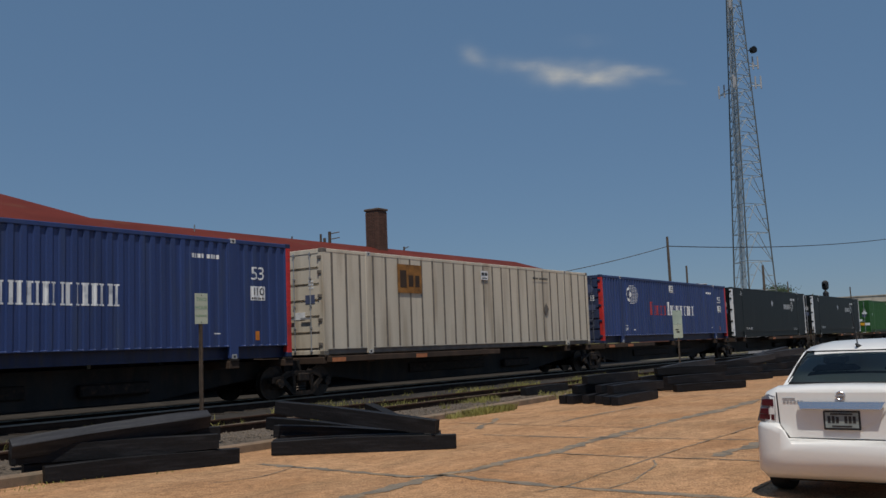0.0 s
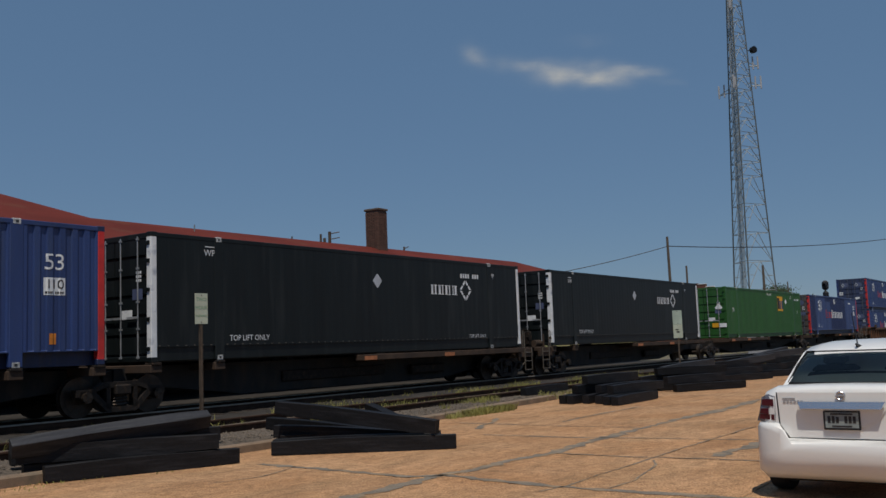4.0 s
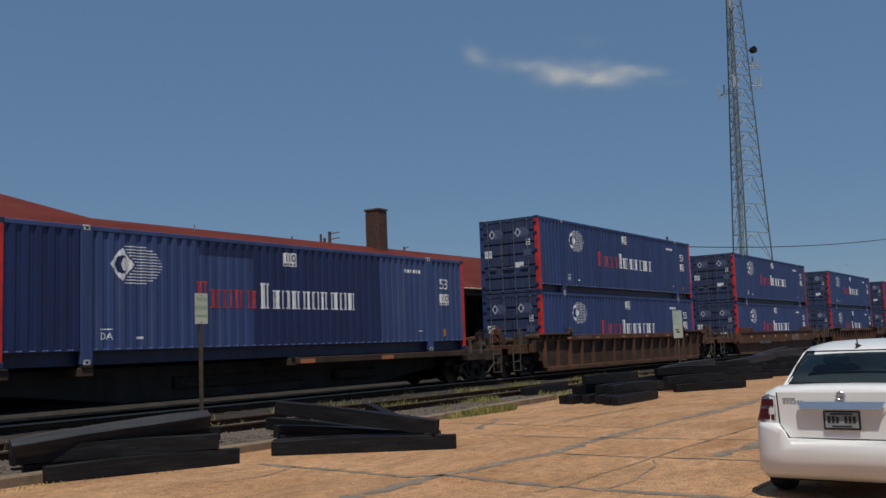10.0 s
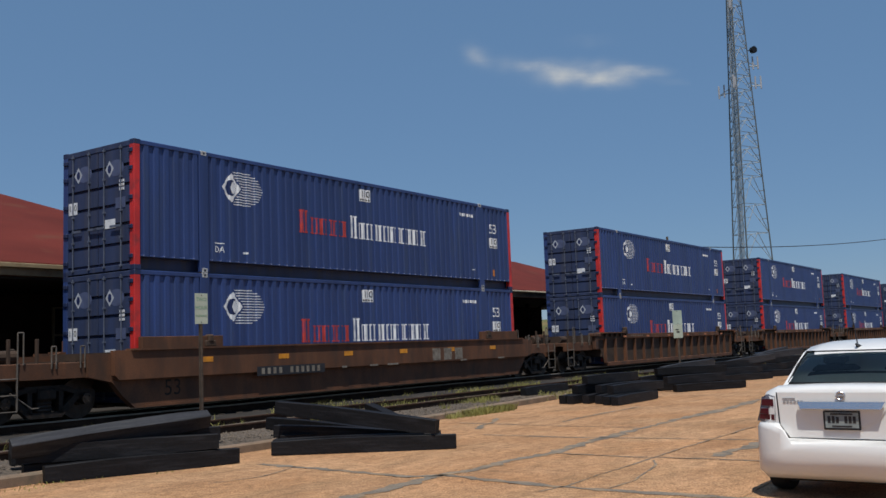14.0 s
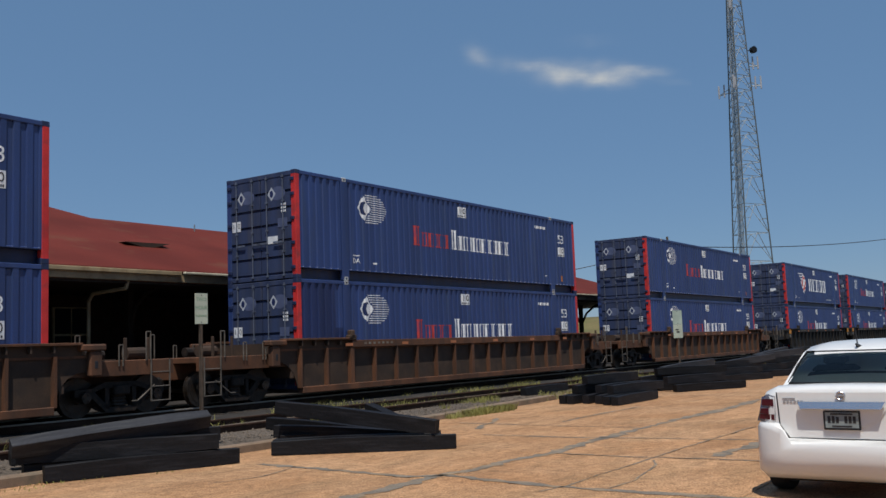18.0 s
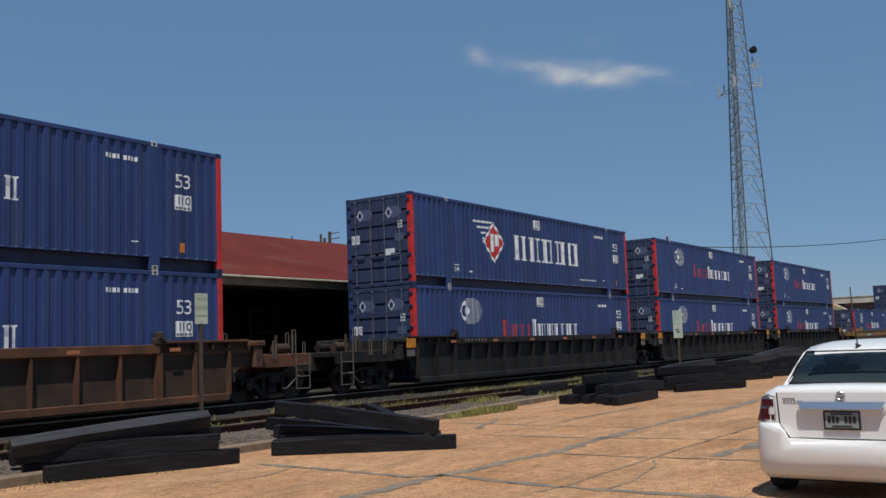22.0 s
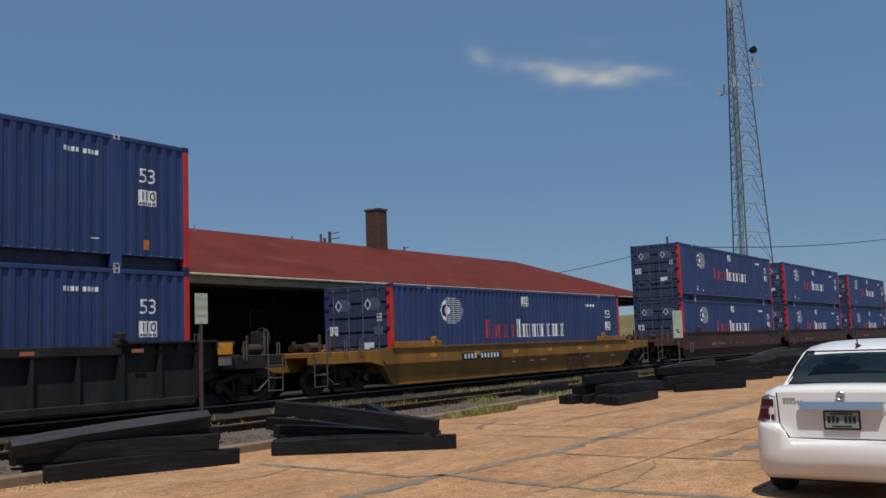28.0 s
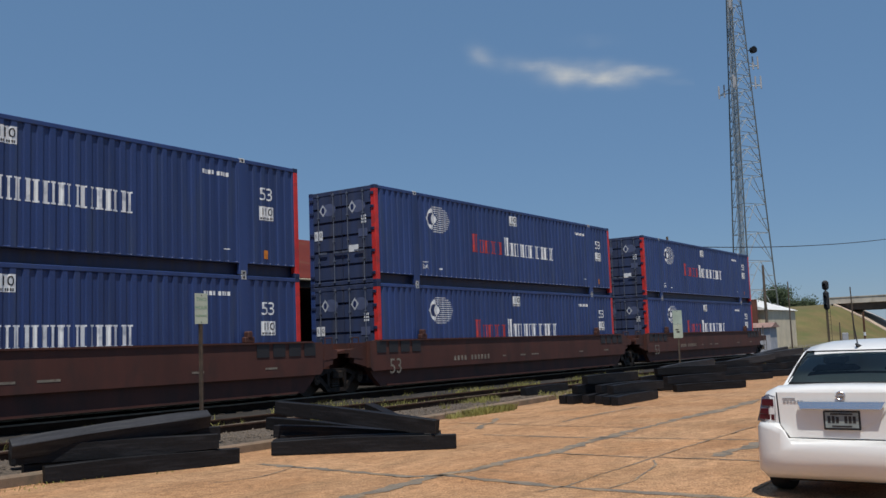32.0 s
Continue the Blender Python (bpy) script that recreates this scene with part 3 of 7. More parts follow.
bx(bm, X0, EY - 0.08, EZ - 0.15, 18.5, EY + 0.015, EZ - 0.03, 0.015)
part("gutter", bm, FASCIA, depot)
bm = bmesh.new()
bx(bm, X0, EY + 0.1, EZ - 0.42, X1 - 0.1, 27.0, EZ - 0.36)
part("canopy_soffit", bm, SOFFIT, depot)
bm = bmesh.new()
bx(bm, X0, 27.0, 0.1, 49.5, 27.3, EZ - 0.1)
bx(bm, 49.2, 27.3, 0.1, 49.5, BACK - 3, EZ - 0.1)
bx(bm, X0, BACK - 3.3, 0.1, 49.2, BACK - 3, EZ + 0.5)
part("wall", bm, BRICK_WALL, depot, "brick wall coloured dark for the deep shade under the canopy")
# platform takes the same shade-dark colour, which subdues a sunlit strip
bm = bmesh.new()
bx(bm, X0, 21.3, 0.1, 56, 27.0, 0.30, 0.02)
part("platform", bm, SHADE_DARK, depot, "platform surface in a colour darkened like shade")
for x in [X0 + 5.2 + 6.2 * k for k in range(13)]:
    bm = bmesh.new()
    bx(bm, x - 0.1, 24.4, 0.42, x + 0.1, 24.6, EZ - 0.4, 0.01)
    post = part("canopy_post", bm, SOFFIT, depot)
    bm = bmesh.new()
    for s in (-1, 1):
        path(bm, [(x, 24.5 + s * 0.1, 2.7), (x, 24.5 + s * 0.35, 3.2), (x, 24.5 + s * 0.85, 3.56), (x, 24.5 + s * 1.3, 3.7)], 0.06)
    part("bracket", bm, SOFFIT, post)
for x in (9.5, 17.6, 26, 34, 42):
    bm = bmesh.new()
    bx(bm, x, 26.94, 1.5, x + 1.3, 27.02, 3.3)
    w_ = part("window", bm, FASCIA, depot)
    bm = bmesh.new()
    for i in range(2):
        for j in range(2):
            bx(bm, x + 0.08 + i * 0.6, 26.91, 1.58 + j * 0.87, x + 0.62 + i * 0.6, 26.945, 2.38 + j * 0.87)
    part("pane", bm, CARDARK, w_)
bm = bmesh.new()
path(bm, [(16.75, EY + 0.12, EZ - 0.34), (16.75, EY + 0.2, EZ - 0.55), (16.4, 23.2, 3.45), (16.4, 23.4, 3.25), (16.4, 23.4, 0.42)], 0.055, 8)
part("downpipe", bm, FASCIA, depot, "tan painted downpipe")
# a small louvre low on the roof
bm = bmesh.new()
prism(bm, [(0, 0.15), (1.9, 0.18), (1.25, 0.03), (0.85, 0.0)], 0, 0.5)
for v in bm.verts:
    v.co = Vector((v.co.x * 0.9 + 18.55, v.co.y + 24.6, v.co.z + EZ + SL * 2.55))
part("roof_vent", bm, RUST_DARK, depot)

# chimney on the ridge, of single bricks
chim = thing("chimney", "tall square brown brick chimney on the red roof", "chimney")
CX0, CX1, CY0, CY1 = 35.16, 35.84, 27.73, 28.51
CZ0, CZ1 = 5.9, 8.19
bm = bmesh.new()
bx(bm, CX0 + 0.015, CY0 + 0.015, CZ0, CX1 - 0.015, CY1 - 0.015, CZ1)
core = part("mortar_core", bm, MORTAR, chim)
bm = bmesh.new()
bx(bm, CX0 - 0.05, CY0 - 0.05, CZ1 - 0.005, CX1 + 0.05, CY1 + 0.05, CZ1 + 0.1, 0.02)
part("cap", bm, MORTAR, chim, "dark weathered cap")
bm = bmesh.new()
bx(bm, -0.1, -0.012, 0, 0.1, 0.05, 0.062, 0.004)
BR = mesh_of("brick", bm, BRICK)
bm = bmesh.new()
bx(bm, -0.048, -0.012, 0, 0.048, 0.05, 0.062, 0.004)
HALF_BRICK = mesh_of("brick", bm, BRICK)
for row in range(31):
    z = CZ0 + row * 0.0715
    if row % 2:
        sides = [(0.052, HALF_BRICK), (0.226, BR), (0.454, BR), (0.628, HALF_BRICK)]
    else:
        sides = [(0.105, BR), (0.34, BR), (0.575, BR)]
    for u, me in sides:
        part("brick", me, None, core, at=pose(CX0 + u, CY0, z))
        if row > 3:
            part("brick", me, None, core, at=pose(CX0, CY0 + u * 0.78 / 0.68, z, 0, 0, -90))

# pipes on the ridge
for x, h, r, arm in ((29.9, 0.12, 0.03, 0), (31.75, 0.36, 0.05, 0), (32.0, 0.2, 0.065, 0), (32.35, 0.52, 0.07, 1), (37.95, 0.2, 0.045, 2), (24.0, 0.06, 0.025, 0)):
    v_ = thing("vent_pipe", "short pipe standing on the red roof", "vent")
    bm = bmesh.new()
    yy = RY + 0.1 if x > 25 else RY - 0.5
    tube(bm, (x, yy, RZ - 0.35), (x, yy, RZ + h), r, 8)
    part("pipe", bm, GALV if x < 25 else POST, v_)
    if arm:
        bm = bmesh.new()
        for z in (h - 0.1, h - 0.35):
            tube(bm, (x, yy, RZ + z), (x + 0.45 * (1 if arm == 1 else 0.25), yy - 0.2, RZ + z + 0.1), 0.025, 6)
        part("arm", bm, POST, v_)


# ---- lattice mast ----
def lattice():
    tw = thing("lattice_tower", "tall three-legged galvanised lattice radio tower", "tower", at=pose(120.886, 35.543, 0))
    H_ = 50.0

    def leg(k, z):
        r = 3.312 - 0.0499 * z
        a = radians(-52.33 + 120 * k)
        return Vector((r * math.cos(a), r * math.sin(a), z))
    for k in range(3):
        bm = bmesh.new()
        tube(bm, leg(k, 0), leg(k, H_), 0.10, 8, 0.07)
        part("leg", bm, TOWER_LEG, tw)
    levels = [3.62 * i for i in range(7)] + [21.72 + 1.88 * i for i in range(1, 16)]
    for z0, z1 in zip(levels, levels[1:]):
        for k in range(3):
            bm = bmesh.new()
            a, b, c, d = leg(k, z0), leg((k + 1) % 3, z0), leg(k, z1), leg((k + 1) % 3, z1)
            m_ = (c + d) / 2
            tube(bm, c, d, 0.04, 5)
            tube(bm, a, m_, 0.04, 5)
            tube(bm, b, m_, 0.04, 5)
            tube(bm, (a + m_) / 2, (a + c) / 2, 0.03, 4)
            tube(bm, (b + m_) / 2, (b + d) / 2, 0.03, 4)
            part("brace", bm, GALV, tw)
    bm = bmesh.new()
    def lift(z, s):
        q = (leg(1, z) * 0.42 + leg(2, z) * 0.38)
        return Vector((q.x + 0.565 * s, q.y - 0.825 * s, z))
    for s in (-0.32, -0.18, -0.06, 0.06, 0.2, 0.34):
        tube(bm, lift(0, s), lift(H_, s), 0.05, 5)
    for i in range(110):
        z = H_ * i / 110
        tube(bm, lift(z, -0.32), lift(z, 0.34), 0.025, 4)
    part("cable_ladder", bm, GALV, tw)
    for k, z, out in ((2, 32.9, 2.2), (0, 33.6, 1.3), (0, 36.2, 1.2), (2, 43.6, 1.6), (1, 33.1, 1.6)):
        bm = bmesh.new()
        base = leg(k, z)
        d = base.copy()
        d.z = 0
        d.normalize()
        tip = base + d * out
        tube(bm, base, tip, 0.06, 6)
        tube(bm, base + Vector((0, 0, 0.5)), tip, 0.05, 6)
        part("antenna_arm", bm, GALV, tw)
        for q in (0.45, 1.0):
            bm = bmesh.new()
            c = base + d * out * q
            bx(bm, c.x - 0.09, c.y - 0.09, c.z - 0.4, c.x + 0.09, c.y + 0.09, c.z + 1.3, 0.03)
            part("panel_antenna", bm, GREYBOX, tw)
    bm = bmesh.new()
    c = leg(0, 38.3) + Vector((0.35, -0.5, 0))
    tube(bm, c, c + Vector((-0.25, -0.45, 0)), 0.42, 14, 0.46)
    tube(bm, leg(0, 38.3), c, 0.06, 6)
    part("dish_antenna", bm, CARDARK, tw, "dark round dish")
    return tw


lattice()


# ---- poles and wires ----
def pole(name, label, x, y, h, arm=True, r=0.15, lean=0.0):
    p = thing(name, label, "pole", at=pose(x, y, 0, 0, lean, 0))
    bm = bmesh.new()
    tube(bm, (0, 0, -0.1), (0, 0, h), r, 10, r * 0.65)
    part("shaft", bm, POLE_WOOD, p)
    if arm:
        bm = bmesh.new()
        bx(bm, -0.06, -1.2, h - 0.75, 0.06, 1.2, h - 0.6, 0.01)
        part("cross_arm", bm, POLE_WOOD, p)
        for y_ in (-1.1, -0.4, 0.4, 1.1):
            bm = bmesh.new()
            tube(bm, (0, y_, h - 0.6), (0, y_, h - 0.42), 0.04, 6)
            part("insulator", bm, CASTING, p)
    return p


def wire(name, a, b, sag, r=0.02):
    bm = bmesh.new()
    n = 16
    pts = []
    for k in range(n + 1):
        u = k / n
        q = Vector(a).lerp(Vector(b), u)
        q.z -= sag * 4 * u * (1 - u)
        pts.append(q)
    path(bm, pts, r, 5)
    one(name, "thin dark sagging overhead cable", "cable", bm, WIRE, "overhead cables")


pole("utility_pole", "weathered wooden utility pole with cables", 86.2, 33.0, 11.2, False, 0.17, -1.5)
pole("utility_pole", "dark wooden utility pole far beyond the depot", 106.5, 38.8, 9.9, False, 0.16)
pole("utility_pole", "dark wooden pole beside the tower", 108.3, 30.6, 9.4, False, 0.19)
wire("overhead_cable", (86.0, 33.0, 10.3), (70.0, 47.0, 6.8), 0.5, 0.035)
wire("overhead_cable", (86.0, 33.0, 10.3), (138.0, 22.0, 13.75), 0.5, 0.045)


# ---- far side: sheds, signal, bank, bridge, trees ----
shed = thing("metal_shed", "cream metal shed with a white sloping roof", "shed", at=pose(117.0, 34.4, 0))
bm = bmesh.new()
bx(bm, -6, -3.2, -0.05, 6, 6, 4.5)
part("wall", bm, SHED, shed)
bm = bmesh.new()
prism(bm, [(-3.5, 4.45), (6.2, 4.45), (1.4, 6.1)], -6.4, 6.4)
for v in bm.verts:
    v.co = (v.co.y, v.co.x, v.co.z)
part("roof", bm, SHED_ROOF, shed)
for k in range(12):
    bm = bmesh.new()
    bx(bm, -6.04, -3.2 + k * 0.8, 0, -6.0, -3.14 + k * 0.8, 4.45)
    part("siding_seam", bm, SHED, shed)

# brick building with a stepped parapet in front of the shed
hall = thing("brick_building", "red-brown brick building with a stepped parapet", "building", at=pose(108.5, 0, 0))
steps = [(38.29 - 0.945 * k, 7.74 - 0.355 * k) for k in range(7)]
out = [(46.0, -0.05), (46.0, 6.7), (43.6, 6.7), (43.6, 7.0), (42.69, 7.0), (42.69, 7.36), (41.41, 7.36), (41.41, 7.6), (40.48, 7.6), (40.48, 7.88), (38.29, 7.88)]
for y_, z_ in steps:
    out += [(y_, z_), (y_ - 0.945, z_)]
out += [(steps[-1][0] - 0.945, -0.05)]
bm = bmesh.new()
prism(bm, out, 0.0, 0.35)
for v in bm.verts:
    v.co = (v.co.y, v.co.x, v.co.z)
part("stepped_wall", bm, mat("far_red_brick", (0.13, 0.048, 0.032), 0.9, 0, 0.2, 0.8, 0.2, 12, (0.07, 0.04, 0.03), 0.35), hall)
for y_, z_ in steps:
    bm = bmesh.new()
    bx(bm, -0.05, y_ - 0.96, z_ + 0.004, 0.40, y_ + 0.02, z_ + 0.07)
    part("coping", bm, SHED_ROOF, hall, "white coping")

cab = thing("equipment_cabinet", "grey trackside equipment cabinet with a reddish roof", "cabinet", at=pose(72.5, 20.9, 0.0))
bm = bmesh.new()
bx(bm, -0.9, -0.85, 0.0, 0.9, 0.85, 2.15, 0.02)
part("body", bm, GREYBOX, cab)
bm = bmesh.new()
prism(bm, [(-1.1, 2.14), (1.1, 2.14), (0.15, 2.5), (-0.15, 2.5)], -1.05, 1.05)
part("roof", bm, mat("faded_pink_roof", (0.30, 0.19, 0.16), 0.8, 0, 0.2, 2, 0.1), cab)
bm = bmesh.new()
bx(bm, -0.93, -0.4, 0.2, -0.9, 0.35, 1.95, 0.01)
part("door", bm, GREYBOX, cab)

sig = thing("signal_mast", "black railway signal with a round head on a mast", "railway signal", at=pose(101.1, 22.5, 0.0))
bm = bmesh.new()
tube(bm, (0, 0, -0.05), (0, 0, 5.95), 0.09, 8)
part("mast", bm, POST, sig)
bm = bmesh.new()
bx(bm, -0.24, -0.28, 3.84, 0.30, 0.28, 5.80, 0.2)
part("lower_head", bm, BLACK, sig)
bm = bmesh.new()
bx(bm, -0.16, -0.33, 5.86, 0.24, 0.33, 6.84, 0.19)
part("upper_head", bm, BLACK, sig)
for z in (4.3, 5.2, 6.37):
    bm = bmesh.new()
    tube(bm, (-0.6, 0, z), (-0.16, 0, z), 0.17, 12, 0.17, False)
    part("hood", bm, BLACK, sig)
bm = bmesh.new()
for z in [0.4 + 0.4 * k for k in range(9)]:
    tube(bm, (0.4, -0.22, z), (0.4, 0.22, z), 0.015, 5)
for y in (-0.22, 0.22):
    tube(bm, (0.4, y, 0.0), (0.4, y, 3.9), 0.02, 5)
part("ladder", bm, POST, sig)

# grassy bank that carries the road up to the bridge
def bank_height(y):
    return 7.1 * max(0.0, min(1.0, (y - 32.5) / 10.5)) ** 0.9


bm = bmesh.new()
rows = []
for i in range(36):
    y = 120 - i * 2.6
    hgt = bank_height(y)
    rows.append([bm.verts.new((x + (8 * (1 - hgt / 7.1) if 165 < x < 200 else 0), y + 0.8 * noise.noise((x * .05, y * .05, 0)), z * hgt - 0.1 + 0.22 * noise.noise((x * .15, y * .15, 3)))) for x, z in
                 ((128, 0), (150, 0.03), (162, 0.16), (172, 0.40), (182, 0.68), (190, 0.90), (196, 1.0), (208, 1.0), (222, 1.0), (246, 0.0))])
for a, b in zip(rows, rows[1:]):
    for k in range(9):
        bm.faces.new((a[k], b[k], b[k + 1], a[k + 1]))
one("grassy_bank", "dry yellow-green grassy bank beneath the bridge", "bank", bm, HILL, kind="structure", smooth=True)

br = thing("road_bridge", "concrete road bridge with dark steel girders", "bridge", at=pose(0, 0, 0))
bm = bmesh.new()
prof = [(43.6, 7.25), (38.0, bank_height(38.0) + 0.25), (33.5, bank_height(33.5) + 0.2), (31.5, 0.05)]
va = [bm.verts.new((201.5, y, z)) for y, z in prof] + [bm.verts.new((201.5, y, z - 0.4)) for y, z in prof[::-1]]
vb = [bm.verts.new((221, y, z)) for y, z in prof] + [bm.verts.new((221, y, z - 0.4)) for y, z in prof[::-1]]
bm.faces.new(va)
bm.faces.new(vb)
for i in range(8):
    j = (i + 1) % 8
    bm.faces.new((va[i], va[j], vb[j], vb[i]))
part("slope_paving", bm, mat("pinkish_slope_paving", (0.46, 0.36, 0.28), 0.9, 0, 0.12, 0.4, 0.2, 6), br, "pinkish concrete slope paving")
bm = bmesh.new()
bx(bm, 204, -75, 7.3, 218, 46, 7.75)
part("deck", bm, CONC, br)
for x in (204, 217.6):
    bm = bmesh.new()
    bx(bm, x, -75, 7.75, x + 0.4, 46, 8.55)
    bx(bm, x - 0.12, -75, 8.5, x + 0.5, 46, 8.65)
    part("parapet", bm, CONC, br)
for x in (205.2, 209.1, 212.9, 216.8):
    bm = bmesh.new()
    bx(bm, x - 0.2, -75, 6.0, x + 0.2, 44.5, 7.3)
    part("girder", bm, CONC_DARK, br)
bm = bmesh.new()
bx(bm, 203.5, 44.5, 5.6, 218.5, 46.2, 7.28)
part("abutment", bm, CONC, br)
for y in (14, -16, -46):
    bm = bmesh.new()
    bx(bm, 204, y - 0.6, 5.2, 218, y + 0.6, 6.0)
    part("pier_cap", bm, CONC, br)
    for x in (205.5, 211, 216.5):
        bm = bmesh.new()
        tube(bm, (x, y, -0.1), (x, y, 5.2), 0.5, 12)
        part("pier", bm, CONC, br)


def tree(x, y, h, spread, seed):
    r_ = random.Random(seed)
    t_ = thing("tree", "dark green leafy tree far beyond the tracks", "tree", "trees beyond the tracks", at=pose(x, y, -0.05))
    bm = bmesh.new()
    tube(bm, (0, 0, 0), (0.1, 0.1, h * 0.45), 0.28, 8, 0.18)
    tips = []
    for k in range(9):
        a, e = r_.uniform(0, math.tau), r_.uniform(0.35, 1.2)
        b0 = Vector((0.1, 0.1, h * r_.uniform(0.28, 0.46)))
        d = Vector((math.cos(a) * math.cos(e), math.sin(a) * math.cos(e), math.sin(e)))
        tip = b0 + d * spread * r_.uniform(0.6, 1.0)
        tube(bm, b0, tip, 0.12, 6, 0.04)
        tips.append(tip)
    part("trunk", bm, BARK, t_)
    bm = bmesh.new()
    for k in range(12000):
        c = r_.choice(tips) + Vector((r_.gauss(0, 1), r_.gauss(0, 1), r_.gauss(0.15, 0.8))) * spread * 0.17
        s = r_.uniform(0.13, 0.32)
        u = Vector((r_.gauss(0, 1), r_.gauss(0, 1), r_.gauss(0, 1))).normalized() * s
        w = u.orthogonal().normalized() * s * 0.6
        bm.faces.new([bm.verts.new(c + q) for q in (u, w, -u, -w)])
    part("crown", bm, LEAF, t_)


tree(247, 65.5, 16.5, 7.5, 1)
tree(250, 62.5, 13.5, 4.8, 2)
tree(252, 70.0, 13.0, 5.5, 3)


# ---- white saloon car ----
def loft(sections):
    """A skin over half outlines given from the bottom middle round to the top middle, mirrored."""
    bm = bmesh.new()
    rings = []
    for x, half in sections:
        left = [bm.verts.new((x, y, z)) for y, z in half]
        right = [left[0]] + [bm.verts.new((x, -y, z)) for y, z in half[1:-1]] + [left[-1]]
        rings.append((left, right))
    for (a, c), (b, d) in zip(rings, rings[1:]):
        for k in range(len(a) - 1):
            bm.faces.new((a[k], b[k], b[k + 1], a[k + 1]))
            bm.faces.new((c[k + 1], d[k + 1], d[k], c[k]))
    for left, right in (rings[0], rings[-1]):
        bm.faces.new(left + right[-2:0:-1])
    return bm


def saloon():
    car = thing("car", "white four-door saloon car parked on the lot", "car", at=pose(9.52, 2.08, 0, 0, 0, -3))

    def half(w, zb, z1, z2, wd, zd):
        return [(0, zb), (w * 0.8, zb), (w * 0.97, zb + 0.07), (w, z1), (w * 0.985, z2), ((w * 0.985 + wd) / 2 + 0.03, (z2 * 0.35 + zd * 0.65)), (wd, zd), (wd * 0.5, zd + 0.014), (0, zd + 0.018)]
    secs = [(0.10, half(0.69, 0.40, 0.62, 0.84, 0.58, 1.03)), (0.13, half(0.75, 0.32, 0.62, 0.87, 0.60, 1.06)), (0.20, half(0.815, 0.28, 0.62, 0.91, 0.63, 1.08)), (0.34, half(0.855, 0.26, 0.62, 0.93, 0.66, 1.085)),
            (0.6, half(0.885, 0.24, 0.6, 0.91, 0.69, 1.075)), (0.95, half(0.893, 0.22, 0.6, 0.92, 0.73, 1.07)), (1.4, half(0.895, 0.20, 0.6, 0.90, 0.78, 1.0)), (2.2, half(0.895, 0.20, 0.6, 0.89, 0.79, 0.98)),
            (3.0, half(0.895, 0.20, 0.6, 0.88, 0.77, 0.97)), (3.5, half(0.89, 0.22, 0.6, 0.86, 0.70, 0.96)), (4.0, half(0.87, 0.24, 0.58, 0.78, 0.66, 0.88)), (4.35, half(0.80, 0.26, 0.52, 0.66, 0.58, 0.76)), (4.52, half(0.64, 0.32, 0.46, 0.54, 0.48, 0.6))]
    body = part("body", loft(secs), CARPAINT, car, smooth=True)
    # bumper: a rounded shell that stands out behind
    b = []
    for x, w, zb, zt in ((0.0, 0.58, 0.39, 0.55), (0.02, 0.68, 0.33, 0.585), (0.07, 0.775, 0.25, 0.605), (0.16, 0.845, 0.195, 0.612), (0.36, 0.882, 0.20, 0.615), (0.62, 0.897, 0.22, 0.612), (0.66, 0.80, 0.26, 0.59)):
        b.append((x, [(0, zb), (w * 0.9, zb), (w, zb + min(0.08, (zt - zb) * 0.3)), (w * 1.0, (zb + zt) / 2), (w * 0.99, zt + 0.08), (w * 0.96, zt + 0.125), (min(0.60, w * 0.9), zt + 0.125), (min(0.52, w * 0.8), zt - 0.015), (0, zt - 0.02)]))
    part("rear_bumper", loft(b), CARPAINT, car, smooth=True)
    bm = bmesh.new()
    bx(bm, 0.2, -0.62, 0.17, 0.5, 0.62, 0.24, 0.03)
    part("lower_valance", bm, CARDARK, car)
    # boot lid: a shallow shell with a hollow for the plate
    bm = bmesh.new()
    prism(bm, [(-0.60, 1.03), (-0.585, 0.72), (-0.50, 0.60), (0.50, 0.60), (0.585, 0.72), (0.60, 1.03)], -0.09, -0.075)
    for v in bm.verts:
        v.co = (-v.co.y + 0.0 + (0.04 * abs(v.co.x) ** 2) + 0.02 * max(0, v.co.z - 0.9), v.co.x, v.co.z)
    lid = part("boot_lid", bm, CARPAINT, car, smooth=False)
    bm = bmesh.new()
    for a, c in (((0.100, 0.612, 1.03), (0.098, 0.597, 0.72)), ((0.098, 0.597, 0.72), (0.085, 0.505, 0.588)), ((0.085, 0.505, 0.588), (0.083, -0.505, 0.588)),
                 ((0.083, -0.505, 0.588), (0.098, -0.597, 0.72)), ((0.098, -0.597, 0.72), (0.10, -0.612, 1.03))):
        tube(bm, a, c, 0.005, 5)
    part("lid_gap", bm, CARDARK, lid)
    bm = bmesh.new()
    prism(bm, [(-0.40, 0.89), (-0.34, 0.79), (-0.2, 0.715), (0.2, 0.715), (0.34, 0.79), (0.40, 0.89)], 0.070, 0.078)
    for v in bm.verts:
        v.co = (v.co.y, v.co.x, v.co.z)
    part("plate_recess", bm, CARPAINT, lid)
    bm = bmesh.new()
    prism(bm, [(-0.395, 0.0), (-0.365, -0.066), (0.365, -0.066), (0.395, 0.0)], 0, 0.02)
    for v in bm.verts:
        v.co = (0.062 + v.co.z * 0.42 - v.co.y, v.co.x, 0.945 + v.co.z)
    part("chrome_strip", bm, SATIN, lid, "bright chrome handle strip")
    bm = bmesh.new()
    bx(bm, 0.058, -0.168, 0.68, 0.068, 0.168, 0.86, 0.006)
    plate = part("number_plate_frame", bm, BLACK, lid)
    bm = bmesh.new()
    bx(bm, 0.055, -0.15, 0.70, 0.0575, 0.15, 0.845)
    part("number_plate", bm, PLATE, lid)
    bm = bmesh.new()
